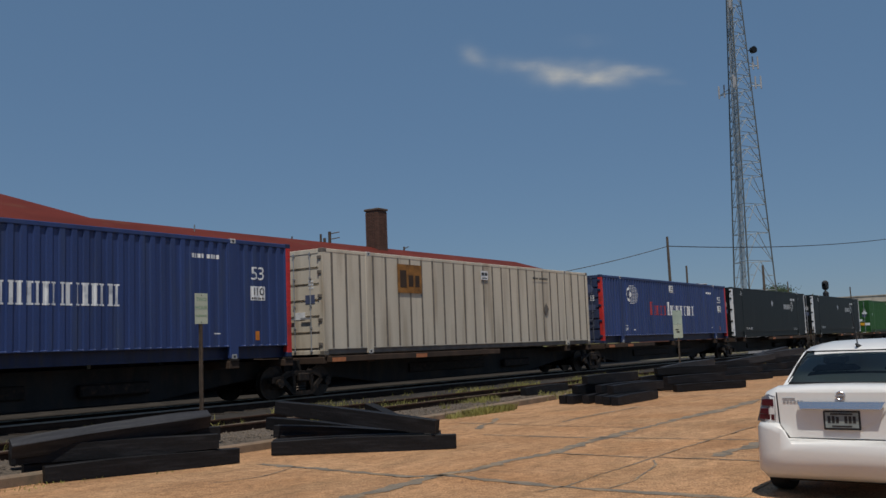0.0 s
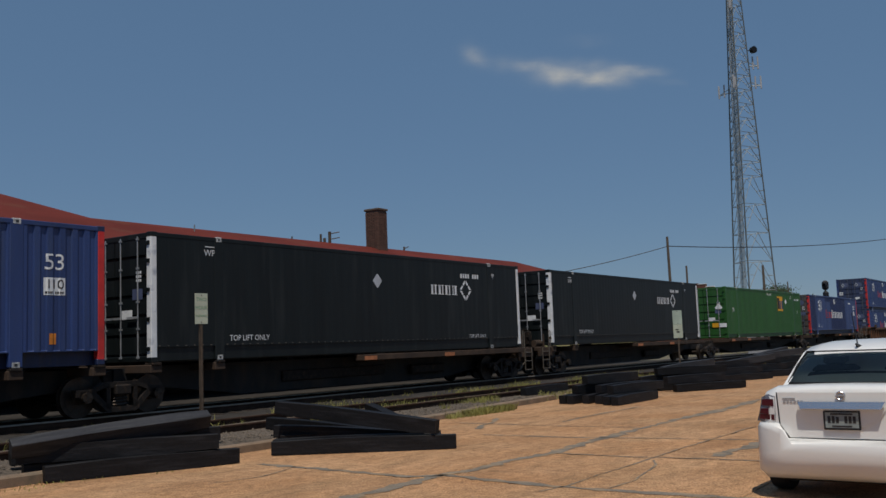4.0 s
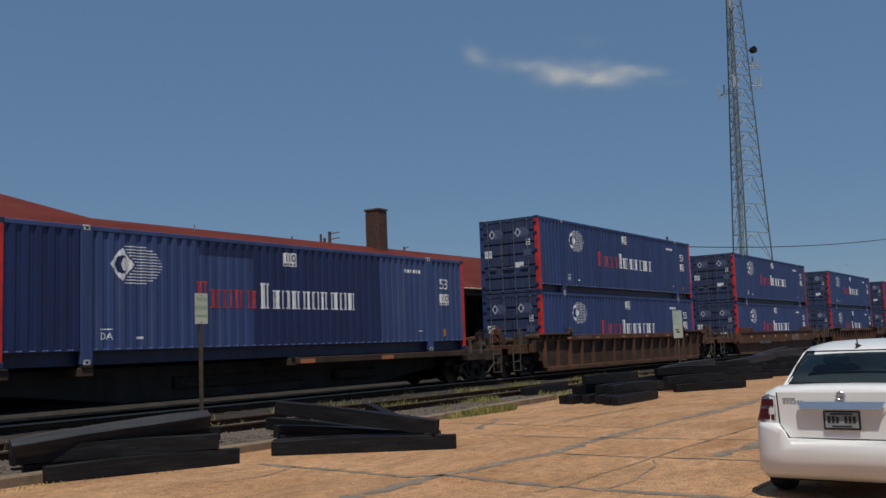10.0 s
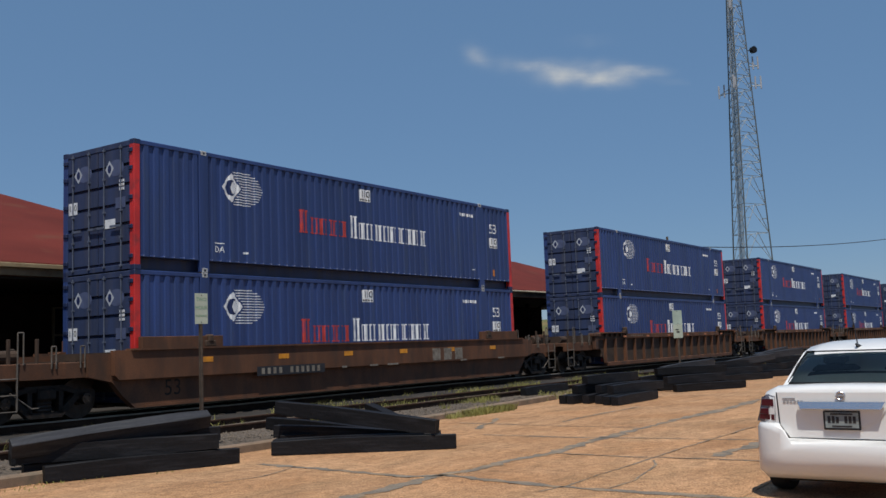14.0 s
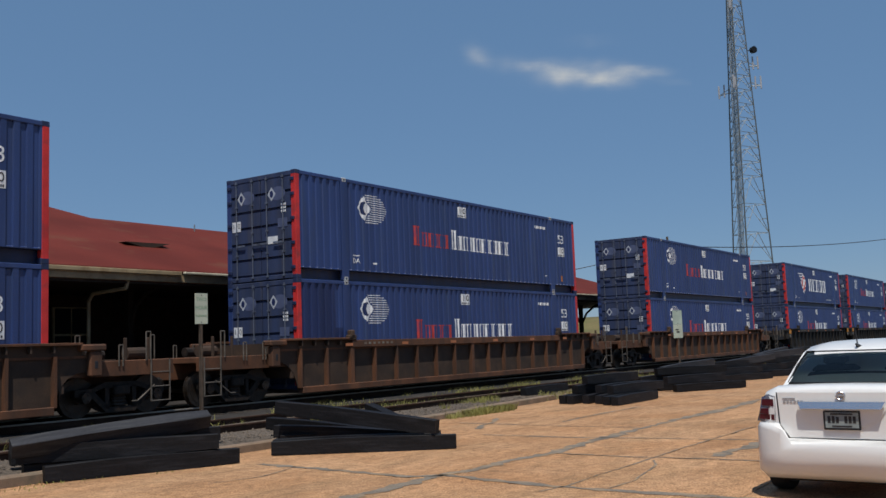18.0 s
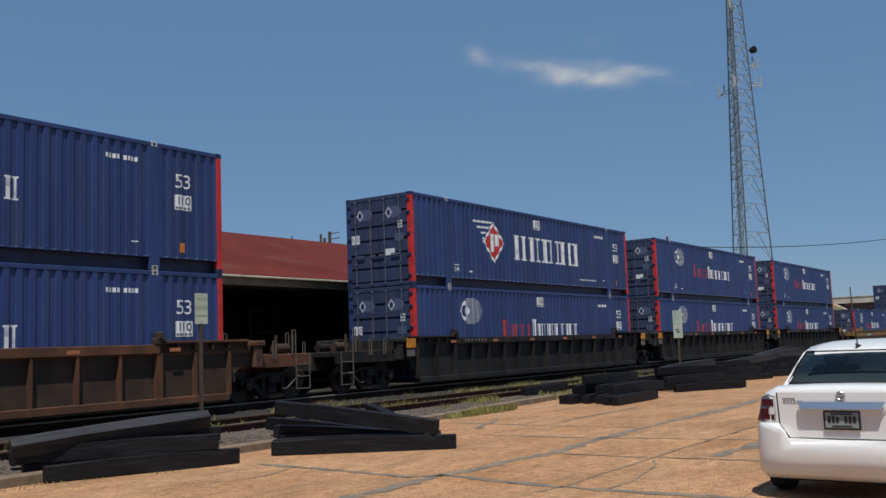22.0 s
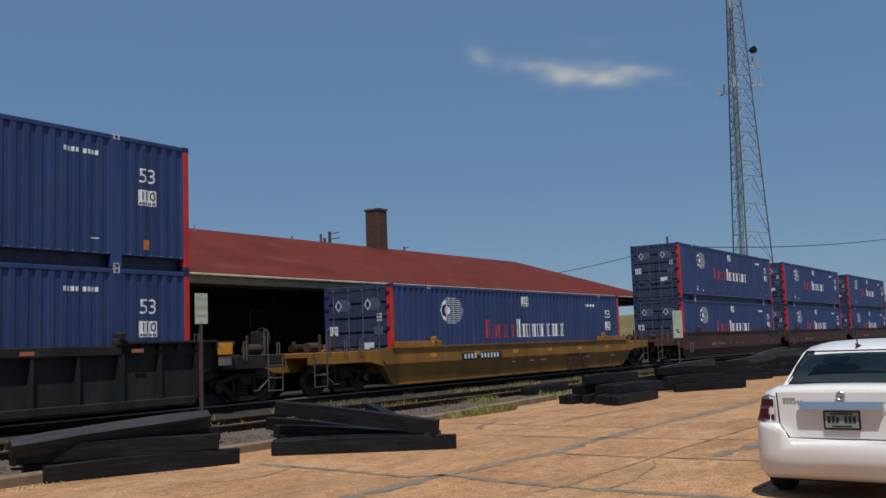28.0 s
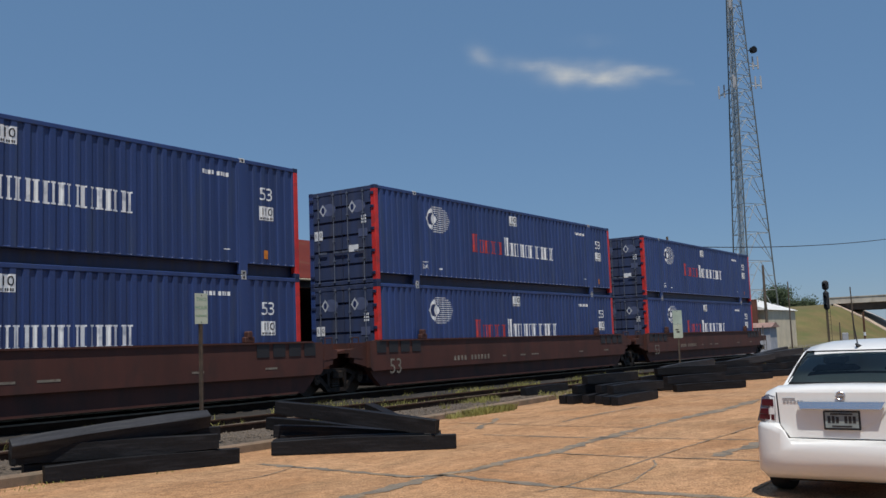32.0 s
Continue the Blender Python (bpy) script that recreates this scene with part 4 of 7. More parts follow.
    for k, h in ((-3, 1), (-2, 1), (-1, 1), (1, 0.9), (2, 1), (3, 1)):
        bx(bm, 0.052, k * 0.038 - 0.013, 0.745, 0.0545, k * 0.038 + 0.013, 0.745 + 0.065 * h)
    bx(bm, 0.052, -0.09, 0.71, 0.0545, 0.09, 0.723)
    bx(bm, 0.052, -0.1, 0.823, 0.0545, 0.1, 0.837)
    part("plate_marking", bm, BLACK, lid)
    bm = bmesh.new()
    tube(bm, (0.074, 0, 1.0), (0.090, 0, 1.0), 0.030, 18)
    part("emblem_disc", bm, BADGE, lid)
    bm = bmesh.new()
    ring = [Vector((0.072, 0.036 * math.cos(k * math.tau / 24), 1.0 + 0.036 * math.sin(k * math.tau / 24))) for k in range(25)]
    hose(bm, ring[:-1], 0.009)
    bx(bm, 0.060, -0.046, 0.992, 0.070, 0.046, 1.008, 0.003)
    part("round_emblem", bm, SATIN, lid, "chrome ring emblem")
    bm = bmesh.new()
    for k in range(6):
        bx(bm, 0.085, 0.545 - k * 0.033, 0.93, 0.094, 0.522 - k * 0.033, 0.955)
    bx(bm, 0.085, 0.55, 0.968, 0.094, 0.43, 0.979)
    part("badge_bars", bm, BADGE, lid)
    for s in (-1, 1):
        bm = bmesh.new()
        pts = [(0.115, 0.625, 0.745), (0.115, 0.615, 0.99), (0.16, 0.71, 1.01), (0.34, 0.825, 0.97), (0.46, 0.865, 0.88), (0.40, 0.88, 0.79), (0.20, 0.835, 0.745)]
        inner = [bm.verts.new((x + 0.03, s * (y - 0.05), z)) for x, y, z in pts]
        outer = [bm.verts.new((x - 0.016, s * (y + 0.012), z)) for x, y, z in pts]
        c = bm.verts.new((0.135, s * 0.80, 0.85))
        for k in range(7):
            j = (k + 1) % 7
            bm.faces.new((outer[k], outer[j], c))
            bm.faces.new((outer[j], outer[k], inner[k], inner[j]))
        lamp = part("tail_lamp", bm, LENS_CLEAR, car, "wraparound tail lamp", smooth=False)
        for (y0, z0, y1, z1), m, nm in (((0.645, 0.895, 0.775, 0.965), LENS_RED, "red_lens"), ((0.645, 0.76, 0.81, 0.815), LENS_RED, "red_lens"), ((0.70, 0.815, 0.80, 0.872), LENS_RED, "red_lens")):
            bm = bmesh.new()
            pp = [(0.09 + 0.6 * max(0, y - 0.68) ** 1.2, y, z) for y, z in ((y0, z0), (y1, z0 + 0.01), (y1 - 0.01, z1), (y0, z1))]
            f = [bm.verts.new((x, s * y, z)) for x, y, z in pp] + [bm.verts.new((x + 0.03, s * y, z)) for x, y, z in pp]
            for q in ((0, 1, 2, 3), (4, 5, 6, 7), (0, 1, 5, 4), (1, 2, 6, 5), (2, 3, 7, 6), (3, 0, 4, 7)):
                bm.faces.new([f[i] for i in q])
            part(nm, bm, m, lamp)
    # roof and pillars
    r = []
    for x, w, z in ((1.24, 0.66, 1.375), (1.34, 0.675, 1.42), (1.6, 0.69, 1.475), (2.0, 0.69, 1.503), (2.5, 0.675, 1.495), (2.75, 0.64, 1.455), (2.85, 0.62, 1.43)):
        r.append((x, [(0, z - 0.05), (w * 0.92, z - 0.065), (w * 1.02, z - 0.06), (w, z - 0.03), (w * 0.8, z - 0.005), (w * 0.4, z + 0.008), (0, z + 0.012)]))
    part("roof", loft(r), CARPAINT, car, smooth=True)
    for s in (-1, 1):
        bm = bmesh.new()
        quads = [((0.66, 0.735, 1.05), (1.22, 0.79, 1.01), (1.62, 0.70, 1.44), (1.26, 0.672, 1.39)), ((0.66, 0.69, 1.05), (1.22, 0.75, 1.01), (1.62, 0.66, 1.41), (1.26, 0.635, 1.36))]
        f = [bm.verts.new((x, s * y, z)) for q in quads for x, y, z in q]
        for q in ((0, 1, 2, 3), (4, 5, 6, 7), (0, 1, 5, 4), (1, 2, 6, 5), (2, 3, 7, 6), (3, 0, 4, 7)):
            bm.faces.new([f[i] for i in q])
        part("rear_pillar", bm, CARPAINT, car)
        bm = bmesh.new()
        f = [bm.verts.new((x, s * y, z)) for x, y, z in ((1.22, 0.785, 1.0), (3.35, 0.74, 0.98), (2.8, 0.63, 1.42), (1.62, 0.685, 1.43))]
        bm.faces.new(f)
        g = part("side_window", bm, GLASS, car)
        bm = bmesh.new()
        path(bm, [(2.15, s * 0.775, 1.0), (2.2, s * 0.675, 1.45)], 0.035)
        path(bm, [(3.4, s * 0.74, 0.97), (2.8, s * 0.63, 1.44)], 0.035)
        part("pillar", bm, CARPAINT, car)
    bm = bmesh.new()
    grid = [[bm.verts.new((0.70 + 0.57 * u + 0.05 * (v_ * v_), v_ * (0.695 - 0.045 * u), 1.085 + 0.31 * u + 0.02 * math.sin(u * 3.14))) for v_ in [-1 + k / 4 for k in range(9)]] for u in (0, 0.25, 0.5, 0.75, 1)]
    for a, c in zip(grid, grid[1:]):
        for k in range(8):
            bm.faces.new((a[k], a[k + 1], c[k + 1], c[k]))
    win = part("rear_window", bm, GLASS, car, smooth=True)
    bm = bmesh.new()
    edge = [(0.70 + 0.57 * u + 0.05 * v_ * v_ - 0.004, v_ * (0.695 - 0.045 * u), 1.087 + 0.31 * u + 0.02 * math.sin(u * 3.14)) for u, v_ in
            [(0, -1 + k / 4) for k in range(9)] + [(0.5, 1), (1, 1)] + [(1, 1 - k / 4) for k in range(1, 9)] + [(0.5, -1), (0, -1)]]
    hose(bm, edge[:-1], 0.012)
    part("window_seal", bm, CARDARK, win)
    bm = bmesh.new()
    f = [bm.verts.new(p) for p in ((3.45, -0.68, 0.97), (3.45, 0.68, 0.97), (2.82, 0.59, 1.43), (2.82, -0.59, 1.43))]
    bm.faces.new(f)
    part("windscreen", bm, GLASS, car)
    # inside: shelf, seats and head rests
    bm = bmesh.new()
    bx(bm, 0.62, -0.6, 1.0, 1.3, 0.6, 1.05, 0.02)
    part("rear_shelf", bm, CARDARK, car)
    for y in (-0.36, 0.36):
        for x in (1.38, 2.35):
            bm = bmesh.new()
            bx(bm, x, y - 0.24, 0.4, x + 0.14, y + 0.24, 1.08, 0.05)
            seat = part("seat_back", bm, SEAT, car)
            bm = bmesh.new()
            bx(bm, x, y - 0.13, 1.10, x + 0.1, y + 0.13, 1.27, 0.04)
            tube(bm, (x + 0.05, y - 0.06, 1.0), (x + 0.05, y - 0.06, 1.12), 0.01, 6)
            tube(bm, (x + 0.05, y + 0.06, 1.0), (x + 0.05, y + 0.06, 1.12), 0.01, 6)
            part("head_rest", bm, SEAT, seat)
    bm = bmesh.new()
    bx(bm, 3.0, -0.65, 0.7, 3.4, 0.65, 0.98, 0.05)
    part("dashboard", bm, SEAT, car)
    bm = bmesh.new()
    tube(bm, (1.42, 0.13, 1.43), (1.30, 0.13, 1.465), 0.03, 10, 0.012)
    tube(bm, (1.36, 0.13, 1.45), (1.31, 0.155, 1.80), 0.007, 6, 0.004)
    part("aerial", bm, BLACK, car)
    for x in (0.78, 3.46):
        for s in (-1, 1):
            bm = bmesh.new()
            n = 24
            prof = [(0.19, 0.09), (0.27, 0.10), (0.305, 0.085), (0.312, 0.05), (0.312, -0.05), (0.305, -0.085), (0.27, -0.10), (0.19, -0.09)]
            rings = [[bm.verts.new((r_ * math.cos(k * math.tau / n), w_, r_ * math.sin(k * math.tau / n))) for r_, w_ in prof] for k in range(n)]
            for k in range(n):
                a, c = rings[k], rings[(k + 1) % n]
                for i in range(len(prof)):
                    j = (i + 1) % len(prof)
                    bm.faces.new((a[i], c[i], c[j], a[j]))
            tyre = part("tyre", bm, RUBBER, car, at=pose(x, s * 0.80, 0.312), smooth=True)
            bm = bmesh.new()
            tube(bm, (0, -0.07, 0), (0, 0.07, 0), 0.19, 20)
            part("rim", bm, CHROME, tyre)
    return car


saloon()

# ---- weeds along the kerb and between the rails ----
def weeds(name, label, spots, seed, hmax, gap=0.10):
    r_ = random.Random(seed)
    bm = bmesh.new()
    for x0, x1, y0, y1, n, z, hh in spots:
        for k in range(n):
            x, y = r_.uniform(x0, x1), r_.gauss((y0 + y1) / 2, (y1 - y0) / 3)
            if noise.noise((x * 0.5, y * 0.9, seed)) < gap:
                continue
            h = hmax * hh * r_.uniform(0.3, 1.0)
            a = r_.uniform(0, math.tau)
            dx, dy = 0.008 * math.cos(a), 0.008 * math.sin(a)
            lx, ly = r_.gauss(0, 0.35) * h, r_.gauss(0, 0.35) * h
            v = [bm.verts.new(p) for p in ((x - dx, y - dy, z), (x + dx, y + dy, z), (x + dx * .7 + lx * .4, y + dy * .7 + ly * .4, z + h * .6), (x - dx * .7 + lx * .4, y - dy * .7 + ly * .4, z + h * .6), (x + lx, y + ly, z + h))]
            bm.faces.new((v[0], v[1], v[2], v[3]))
            bm.faces.new((v[3], v[2], v[4]))
    return one(name, label, "grass", bm, GRASS, kind="stuff")


weeds("kerb_weeds", "tufts of yellow-green grass along the kerb", ((16.4, 20.5, 11.95, 12.3, 1700, 0.0, 0.6), (18.2, 20.6, 11.95, 12.25, 1500, 0.0, 0.7), (13.4, 16.4, 11.6, 11.85, 300, 0.0, 0.3), (8.6, 10.4, 11.0, 11.5, 40, 0, 0.16), (6.8, 8.6, 11.3, 11.8, 110, 0, 0.16), (8.2, 9.4, 10.75, 11.0, 40, 0, 0.14)), 3, 0.26, -0.25)
weeds("track_weeds", "rough grass between the siding rails", ((11, 45, 15.4, 16.7, 6500, 0.14, 1.0), (12.5, 17, 13.3, 14.3, 1600, 0.14, 0.9), (18, 24, 12.9, 13.9, 1800, 0.12, 0.8), (18, 45, 13.9, 15.0, 2600, 0.14, 0.7), (17.5, 30, 12.3, 13.4, 2200, 0.1, 0.6), (4, 14, 15.3, 16.4, 900, 0.14, 0.7)), 5, 0.24)
weeds("far_weeds", "rough yellow-green grass beyond the lot", ((45, 110, 5, 17, 9000, 0.0, 1.6), (66, 140, 2, 30, 9000, -0.05, 2.4)), 9, 0.30)

# ---- lane and further posts towards the bridge ----
bm = bmesh.new()
bx(bm, 66, -60, -0.055, 72, 12, -0.02)
one("road", "pale worn lane across the end of the lot", "road", bm, KERB, kind="structure")
for x, y, h, lean in ((103.4, 21.9, 2.57, 0.0), (109.3, 21.7, 6.4, -4.0), (103.2, 26.7, 7.1, 0.0)):
    pole("utility_pole", "thin dark wooden pole beyond the lot", x, y, h, False, 0.09, lean)
mk_ = thing("marker_post", "rusty red trackside marker post", "post", at=pose(111.3, 21.07, 0))
bm = bmesh.new()
tube(bm, (0, 0, -0.05), (0, 0, 3.66), 0.11, 8)
part("shaft", bm, RUSTY, mk_)
bm = bmesh.new()
tube(bm, (0, 0, 1.1), (0, 0, 1.5), 0.118, 8)
part("band", bm, WHITE, mk_)
bx_ = thing("trackside_box", "small white trackside box on a post", "box", at=pose(103.7, 21.5, 0))
bm = bmesh.new()
bx(bm, -0.26, -0.26, 0.71, 0.26, 0.26, 1.5, 0.05)
part("housing", bm, GREYBOX, bx_)
bm = bmesh.new()
tube(bm, (0, 0, -0.05), (0, 0, 0.72), 0.08, 8)
part("leg", bm, POST, bx_)


# ---- cloud and bird ----
cm = bpy.data.materials.new("thin_cloud")
cm.use_nodes = True
nt = cm.node_tree
nt.nodes.clear()
tc = nt.nodes.new("ShaderNodeTexCoord")
mp = nt.nodes.new("ShaderNodeMapping")
mp.inputs["Scale"].default_value = (0.011, 0.0, 0.022)
n1 = nt.nodes.new("ShaderNodeTexNoise")
n1.inputs["Scale"].default_value, n1.inputs["Detail"].default_value, n1.inputs["Roughness"].default_value = 1.0, 4, 0.5
nt.links.new(tc.outputs["Object"], mp.inputs["Vector"])
nt.links.new(mp.outputs[0], n1.inputs["Vector"])
at = nt.nodes.new("ShaderNodeAttribute")
at.attribute_name = "fade"
mr = nt.nodes.new("ShaderNodeMapRange")
mr.inputs["From Min"].default_value, mr.inputs["From Max"].default_value = 0.25, 0.75
mr.inputs["To Min"].default_value, mr.inputs["To Max"].default_value = 0.25, 1.25
nt.links.new(n1.outputs["Fac"], mr.inputs["Value"])
mu = nt.nodes.new("ShaderNodeMath")
mu.operation, mu.use_clamp = "MULTIPLY", True
nt.links.new(mr.outputs[0], mu.inputs[0])
nt.links.new(at.outputs["Fac"], mu.inputs[1])
tr_, em, mx, ou = (nt.nodes.new("ShaderNode" + q) for q in ("BsdfTransparent", "Emission", "MixShader", "OutputMaterial"))
# the cloud's sunlit white is its own glow, not light falling on it
em.inputs["Color"].default_value, em.inputs["Strength"].default_value = (0.88, 0.92, 0.94, 1), 0.56
nt.links.new(mu.outputs[0], mx.inputs["Fac"])
nt.links.new(tr_.outputs[0], mx.inputs[1])
nt.links.new(em.outputs[0], mx.inputs[2])
nt.links.new(mx.outputs[0], ou.inputs["Surface"])

NX, NZ = 72, 26
bm = bmesh.new()
dens = bm.verts.layers.float.new("fade")
gridc = []
PUFFS = ((-250, 44, 26, 20, 0.30), (-228, 24, 20, 22, 0.26), (-150, 12, 60, 18, 0.20), (-110, 8, 40, 12, 0.26), (-62, 4, 50, 15, 0.46), (-20, -14, 60, 20, 0.55), (40, -30, 90, 18, 0.78), (105, -36, 50, 16, 0.7), (70, 2, 60, 16, 0.3), (165, -12, 55, 12, 0.72), (215, -22, 45, 9, 0.4), (270, -44, 50, 8, 0.12), (60, 70, 60, 14, 0.07))
for i in range(NX):
    col = []
    for j in range(NZ):
        x, z = -320 + 640 * i / (NX - 1), -110 + 220 * j / (NZ - 1)
        v = bm.verts.new((x, 12 * noise.noise((x * .01, z * .02, 0)), z))
        wx, wz = x + 16 * noise.noise((x * .015, z * .03, 4)), z + 9 * noise.noise((x * .02, z * .03, 8))
        v[dens] = min(1.0, sum(q * math.exp(-((wx - cx) / sx) ** 2 - ((wz - cz) / sz) ** 2) for cx, cz, sx, sz, q in PUFFS) * 0.85)
        col.append(v)
    gridc.append(col)
for a, b in zip(gridc, gridc[1:]):
    for j in range(NZ - 1):
        bm.faces.new((a[j], b[j], b[j + 1], a[j + 1]))
cloud = one("cloud", "thin white wispy cloud in the blue sky", "cloud", bm, cm)
cloud.visible_shadow = False


def cloud_pose(u):
    return Matrix.Translation((2204.5 + 11.5 * u, 1097.6 - 16.5 * u, 722.0 - 1.0 * u)) @ pose(0, 0, 0, 0, 1.2, -55.6)


FEATHER = mat("dark_feathers", (0.02, 0.02, 0.022), 0.7, 0, 0.2, 20, 0.1)
bird = thing("bird", "small dark bird flying over the tracks", "bird")
bm = bmesh.new()
n = 10
rings = []
for x, r in ((-0.20, 0.008), (-0.10, 0.035), (0.0, 0.055), (0.08, 0.05), (0.13, 0.032), (0.17, 0.036), (0.20, 0.02), (0.235, 0.004)):
    rings.append([bm.verts.new((x, r * math.cos(k * math.tau / n), r * 0.85 * math.sin(k * math.tau / n))) for k in range(n)])
for a, b in zip(rings, rings[1:]):
    for k in range(n):
        bm.faces.new((a[k], a[(k + 1) % n], b[(k + 1) % n], b[k]))
part("body", bm, FEATHER, bird, smooth=True)
bm = bmesh.new()
prism(bm, [(-0.14, 0.03), (-0.31, 0.06), (-0.31, -0.06), (-0.14, -0.03)], -0.004, 0.004)
for v in bm.verts:
    v.co = (v.co.x, v.co.z, v.co.y)
part("tail", bm, FEATHER, bird)
WINGS = []
for s in (-1, 1):
    bm = bmesh.new()
    prism(bm, [(0.08, 0.0), (0.10, 0.16), (0.03, 0.34), (-0.05, 0.30), (-0.07, 0.12), (-0.06, 0.0)], -0.005, 0.005)
    for v in bm.verts:
        v.co = (v.co.x, s * (v.co.z + 0.02), v.co.y)
    WINGS.append((part("wing", bm, FEATHER, bird), s))
FLIGHT = ((0.0, 12.58, 31.29, 22.1), (4.0, 28.99, 29.42, 17.92), (5.5, 52.05, 28.73, 12.62), (5.7, 57.02, 28.74, 11.79), (6.0, 64.26, 29.02, 10.84), (6.3, 71.25, 29.57, 10.37),
          (6.5, 75.89, 29.83, 10.78), (6.8, 82.93, 30.07, 11.63), (7.1, 89.83, 30.44, 12.91), (7.4, 97.0, 30.49, 13.73), (8.4, 121.28, 30.83, 12.58), (8.8, 131.1, 30.79, 12.18),
          (9.2, 140.55, 31.23, 12.06), (10.0, 159.59, 31.91, 12.01), (14.0, 289.89, 36.35, 17.25), (32.0, 1079.49, 15.65, 50.77))
# ---- the train: containers ----
LEN, WID, TALL = 16.154, 2.591, 2.896
FRONT = 17.10                # y of the containers' near side
MID = FRONT + WID / 2
RAIL_Z = 0.40


def wave(x, pitch, depth):
    """How far a folded steel side lies back at x."""
    u = (x / pitch) % 1.0
    if u < 0.42:
        return 0.0
    if u < 0.5:
        return depth * (u - 0.42) / 0.08
    if u < 0.92:
        return depth
    return depth * (1 - u) / 0.08


def breaks(x0, x1, pitch):
    xs = {x0, x1}
    for k in range(int(x0 / pitch) - 1, int(x1 / pitch) + 2):
        for u in (0.0, 0.42, 0.5, 0.92):
            x = (k + u) * pitch
            if x0 < x < x1:
                xs.add(x)
    return sorted(xs)


def folded(x0, x1, z0, z1, pitch, depth, y0, side=-1):
    """A folded sheet along x. y0: its outer plane."""
    bm = bmesh.new()
    xs = breaks(x0, x1, pitch)
    rows = [[bm.verts.new((x, y0 - side * d, z)) for z, d in
             ((z0, 0), (z0 + 0.03, wave(x, pitch, depth)), (z1 - 0.03, wave(x, pitch, depth)), (z1, 0))] for x in xs]
    for a, b in zip(rows, rows[1:]):
        for k in range(3):
            bm.faces.new((a[k], b[k], b[k + 1], a[k + 1]))
    return bm


class Marks:
    """Painted marks that follow the folds of a container's near side. x from its rear-facing door end, z from its base."""

    def __init__(self, pitch, depth, y):
        self.pitch, self.depth, self.y = pitch, depth, y

    def strip(self, bm, x0, x1, lo, hi):
        """A mark between the heights lo(x) and hi(x)."""
        xs = breaks(x0, x1, self.pitch)
        fine = []
        for a, b in zip(xs, xs[1:]):
            fine += [a, (a + b) / 2]
        fine.append(xs[-1])
        rows = [[bm.verts.new((x - LEN / 2, self.y + wave(x, self.pitch, self.depth) - 0.005, f(x))) for f in (lo, hi)] for x in fine]
        for a, b in zip(rows, rows[1:]):
            bm.faces.new((a[0], b[0], b[1], a[1]))

    def bar(self, bm, x0, x1, z0, z1):
        self.strip(bm, x0, x1, lambda x: z0, lambda x: z1)

    def poly(self, bm, pts):
        """A mark with a convex outline."""
        def cut(x, top):
            zs = []
            for (xa, za), (xb, zb) in zip(pts, pts[1:] + pts[:1]):
                if min(xa, xb) - 1e-6 <= x <= max(xa, xb) + 1e-6:
                    zs += [za, zb] if abs(xa - xb) < 1e-6 else [za + (zb - za) * (x - xa) / (xb - xa)]
            return (max(zs) if top else min(zs)) if zs else 0
        self.strip(bm, min(p[0] for p in pts) + 0.002, max(p[0] for p in pts) - 0.002, lambda x: cut(x, False), lambda x: cut(x, True))

    def text(self, s, size, x, z, material, parent, name="number"):
        bm = letters(s, size, material)
        for v in bm.verts:
            v.co.x, v.co.z = v.co.x + x, v.co.z + z
        xs = [v.co.x for v in bm.verts]
        for c in breaks(min(xs), max(xs), self.pitch)[1:-1]:
            bmesh.ops.bisect_plane(bm, geom=bm.verts[:] + bm.edges[:] + bm.faces[:], plane_co=(c, 0, 0), plane_no=(1, 0, 0))
        for v in bm.verts:
            v.co = (v.co.x - LEN / 2, self.y + wave(v.co.x, self.pitch, self.depth) - 0.007, v.co.z)
        return part(name, bm, material, parent)

    def word(self, name, material, label, box, x0, x1, z0, z1, n, first=1.0, start=0):
        """A painted name as a row of plain upright bars, the first one taller; each group of bars is a part."""
        w = (x1 - x0) / n
        shapes = (((0.05, 0.32), (0.58, 0.72)), ((0.10, 0.22), (0.40, 0.68)), ((0.06, 0.18), (0.46, 0.74)), ((0.06, 0.33), (0.56, 0.76)), ((0.10, 0.38), (0.60, 0.74)))
        for k in range(n):
            bm = bmesh.new()
            a, h = x0 + k * w, (z1 - z0) * (first if k == 0 else 1.0)
            for u0, u1 in shapes[(k + start) % 5]:
                self.bar(bm, a + u0 * w, a + u1 * w, z0 + h * 0.08, z0 + h * 0.92)
                for zz in (z0, z0 + h * 0.92):      # feet and heads of the bars
                    self.bar(bm, a + max(0.0, u0 - 0.08) * w, a + (u1 + 0.08) * w, zz, zz + h * 0.08)
            part(name, bm, material, box, label)

    def serial(self, bm, x0, x1, z0, z1, n):
        w = (x1 - x0) / n
        for k in range(n):
            if k != 4:
                self.bar(bm, x0 + k * w + 0.1 * w, x0 + (k + 1) * w - 0.2 * w, z0, z1)


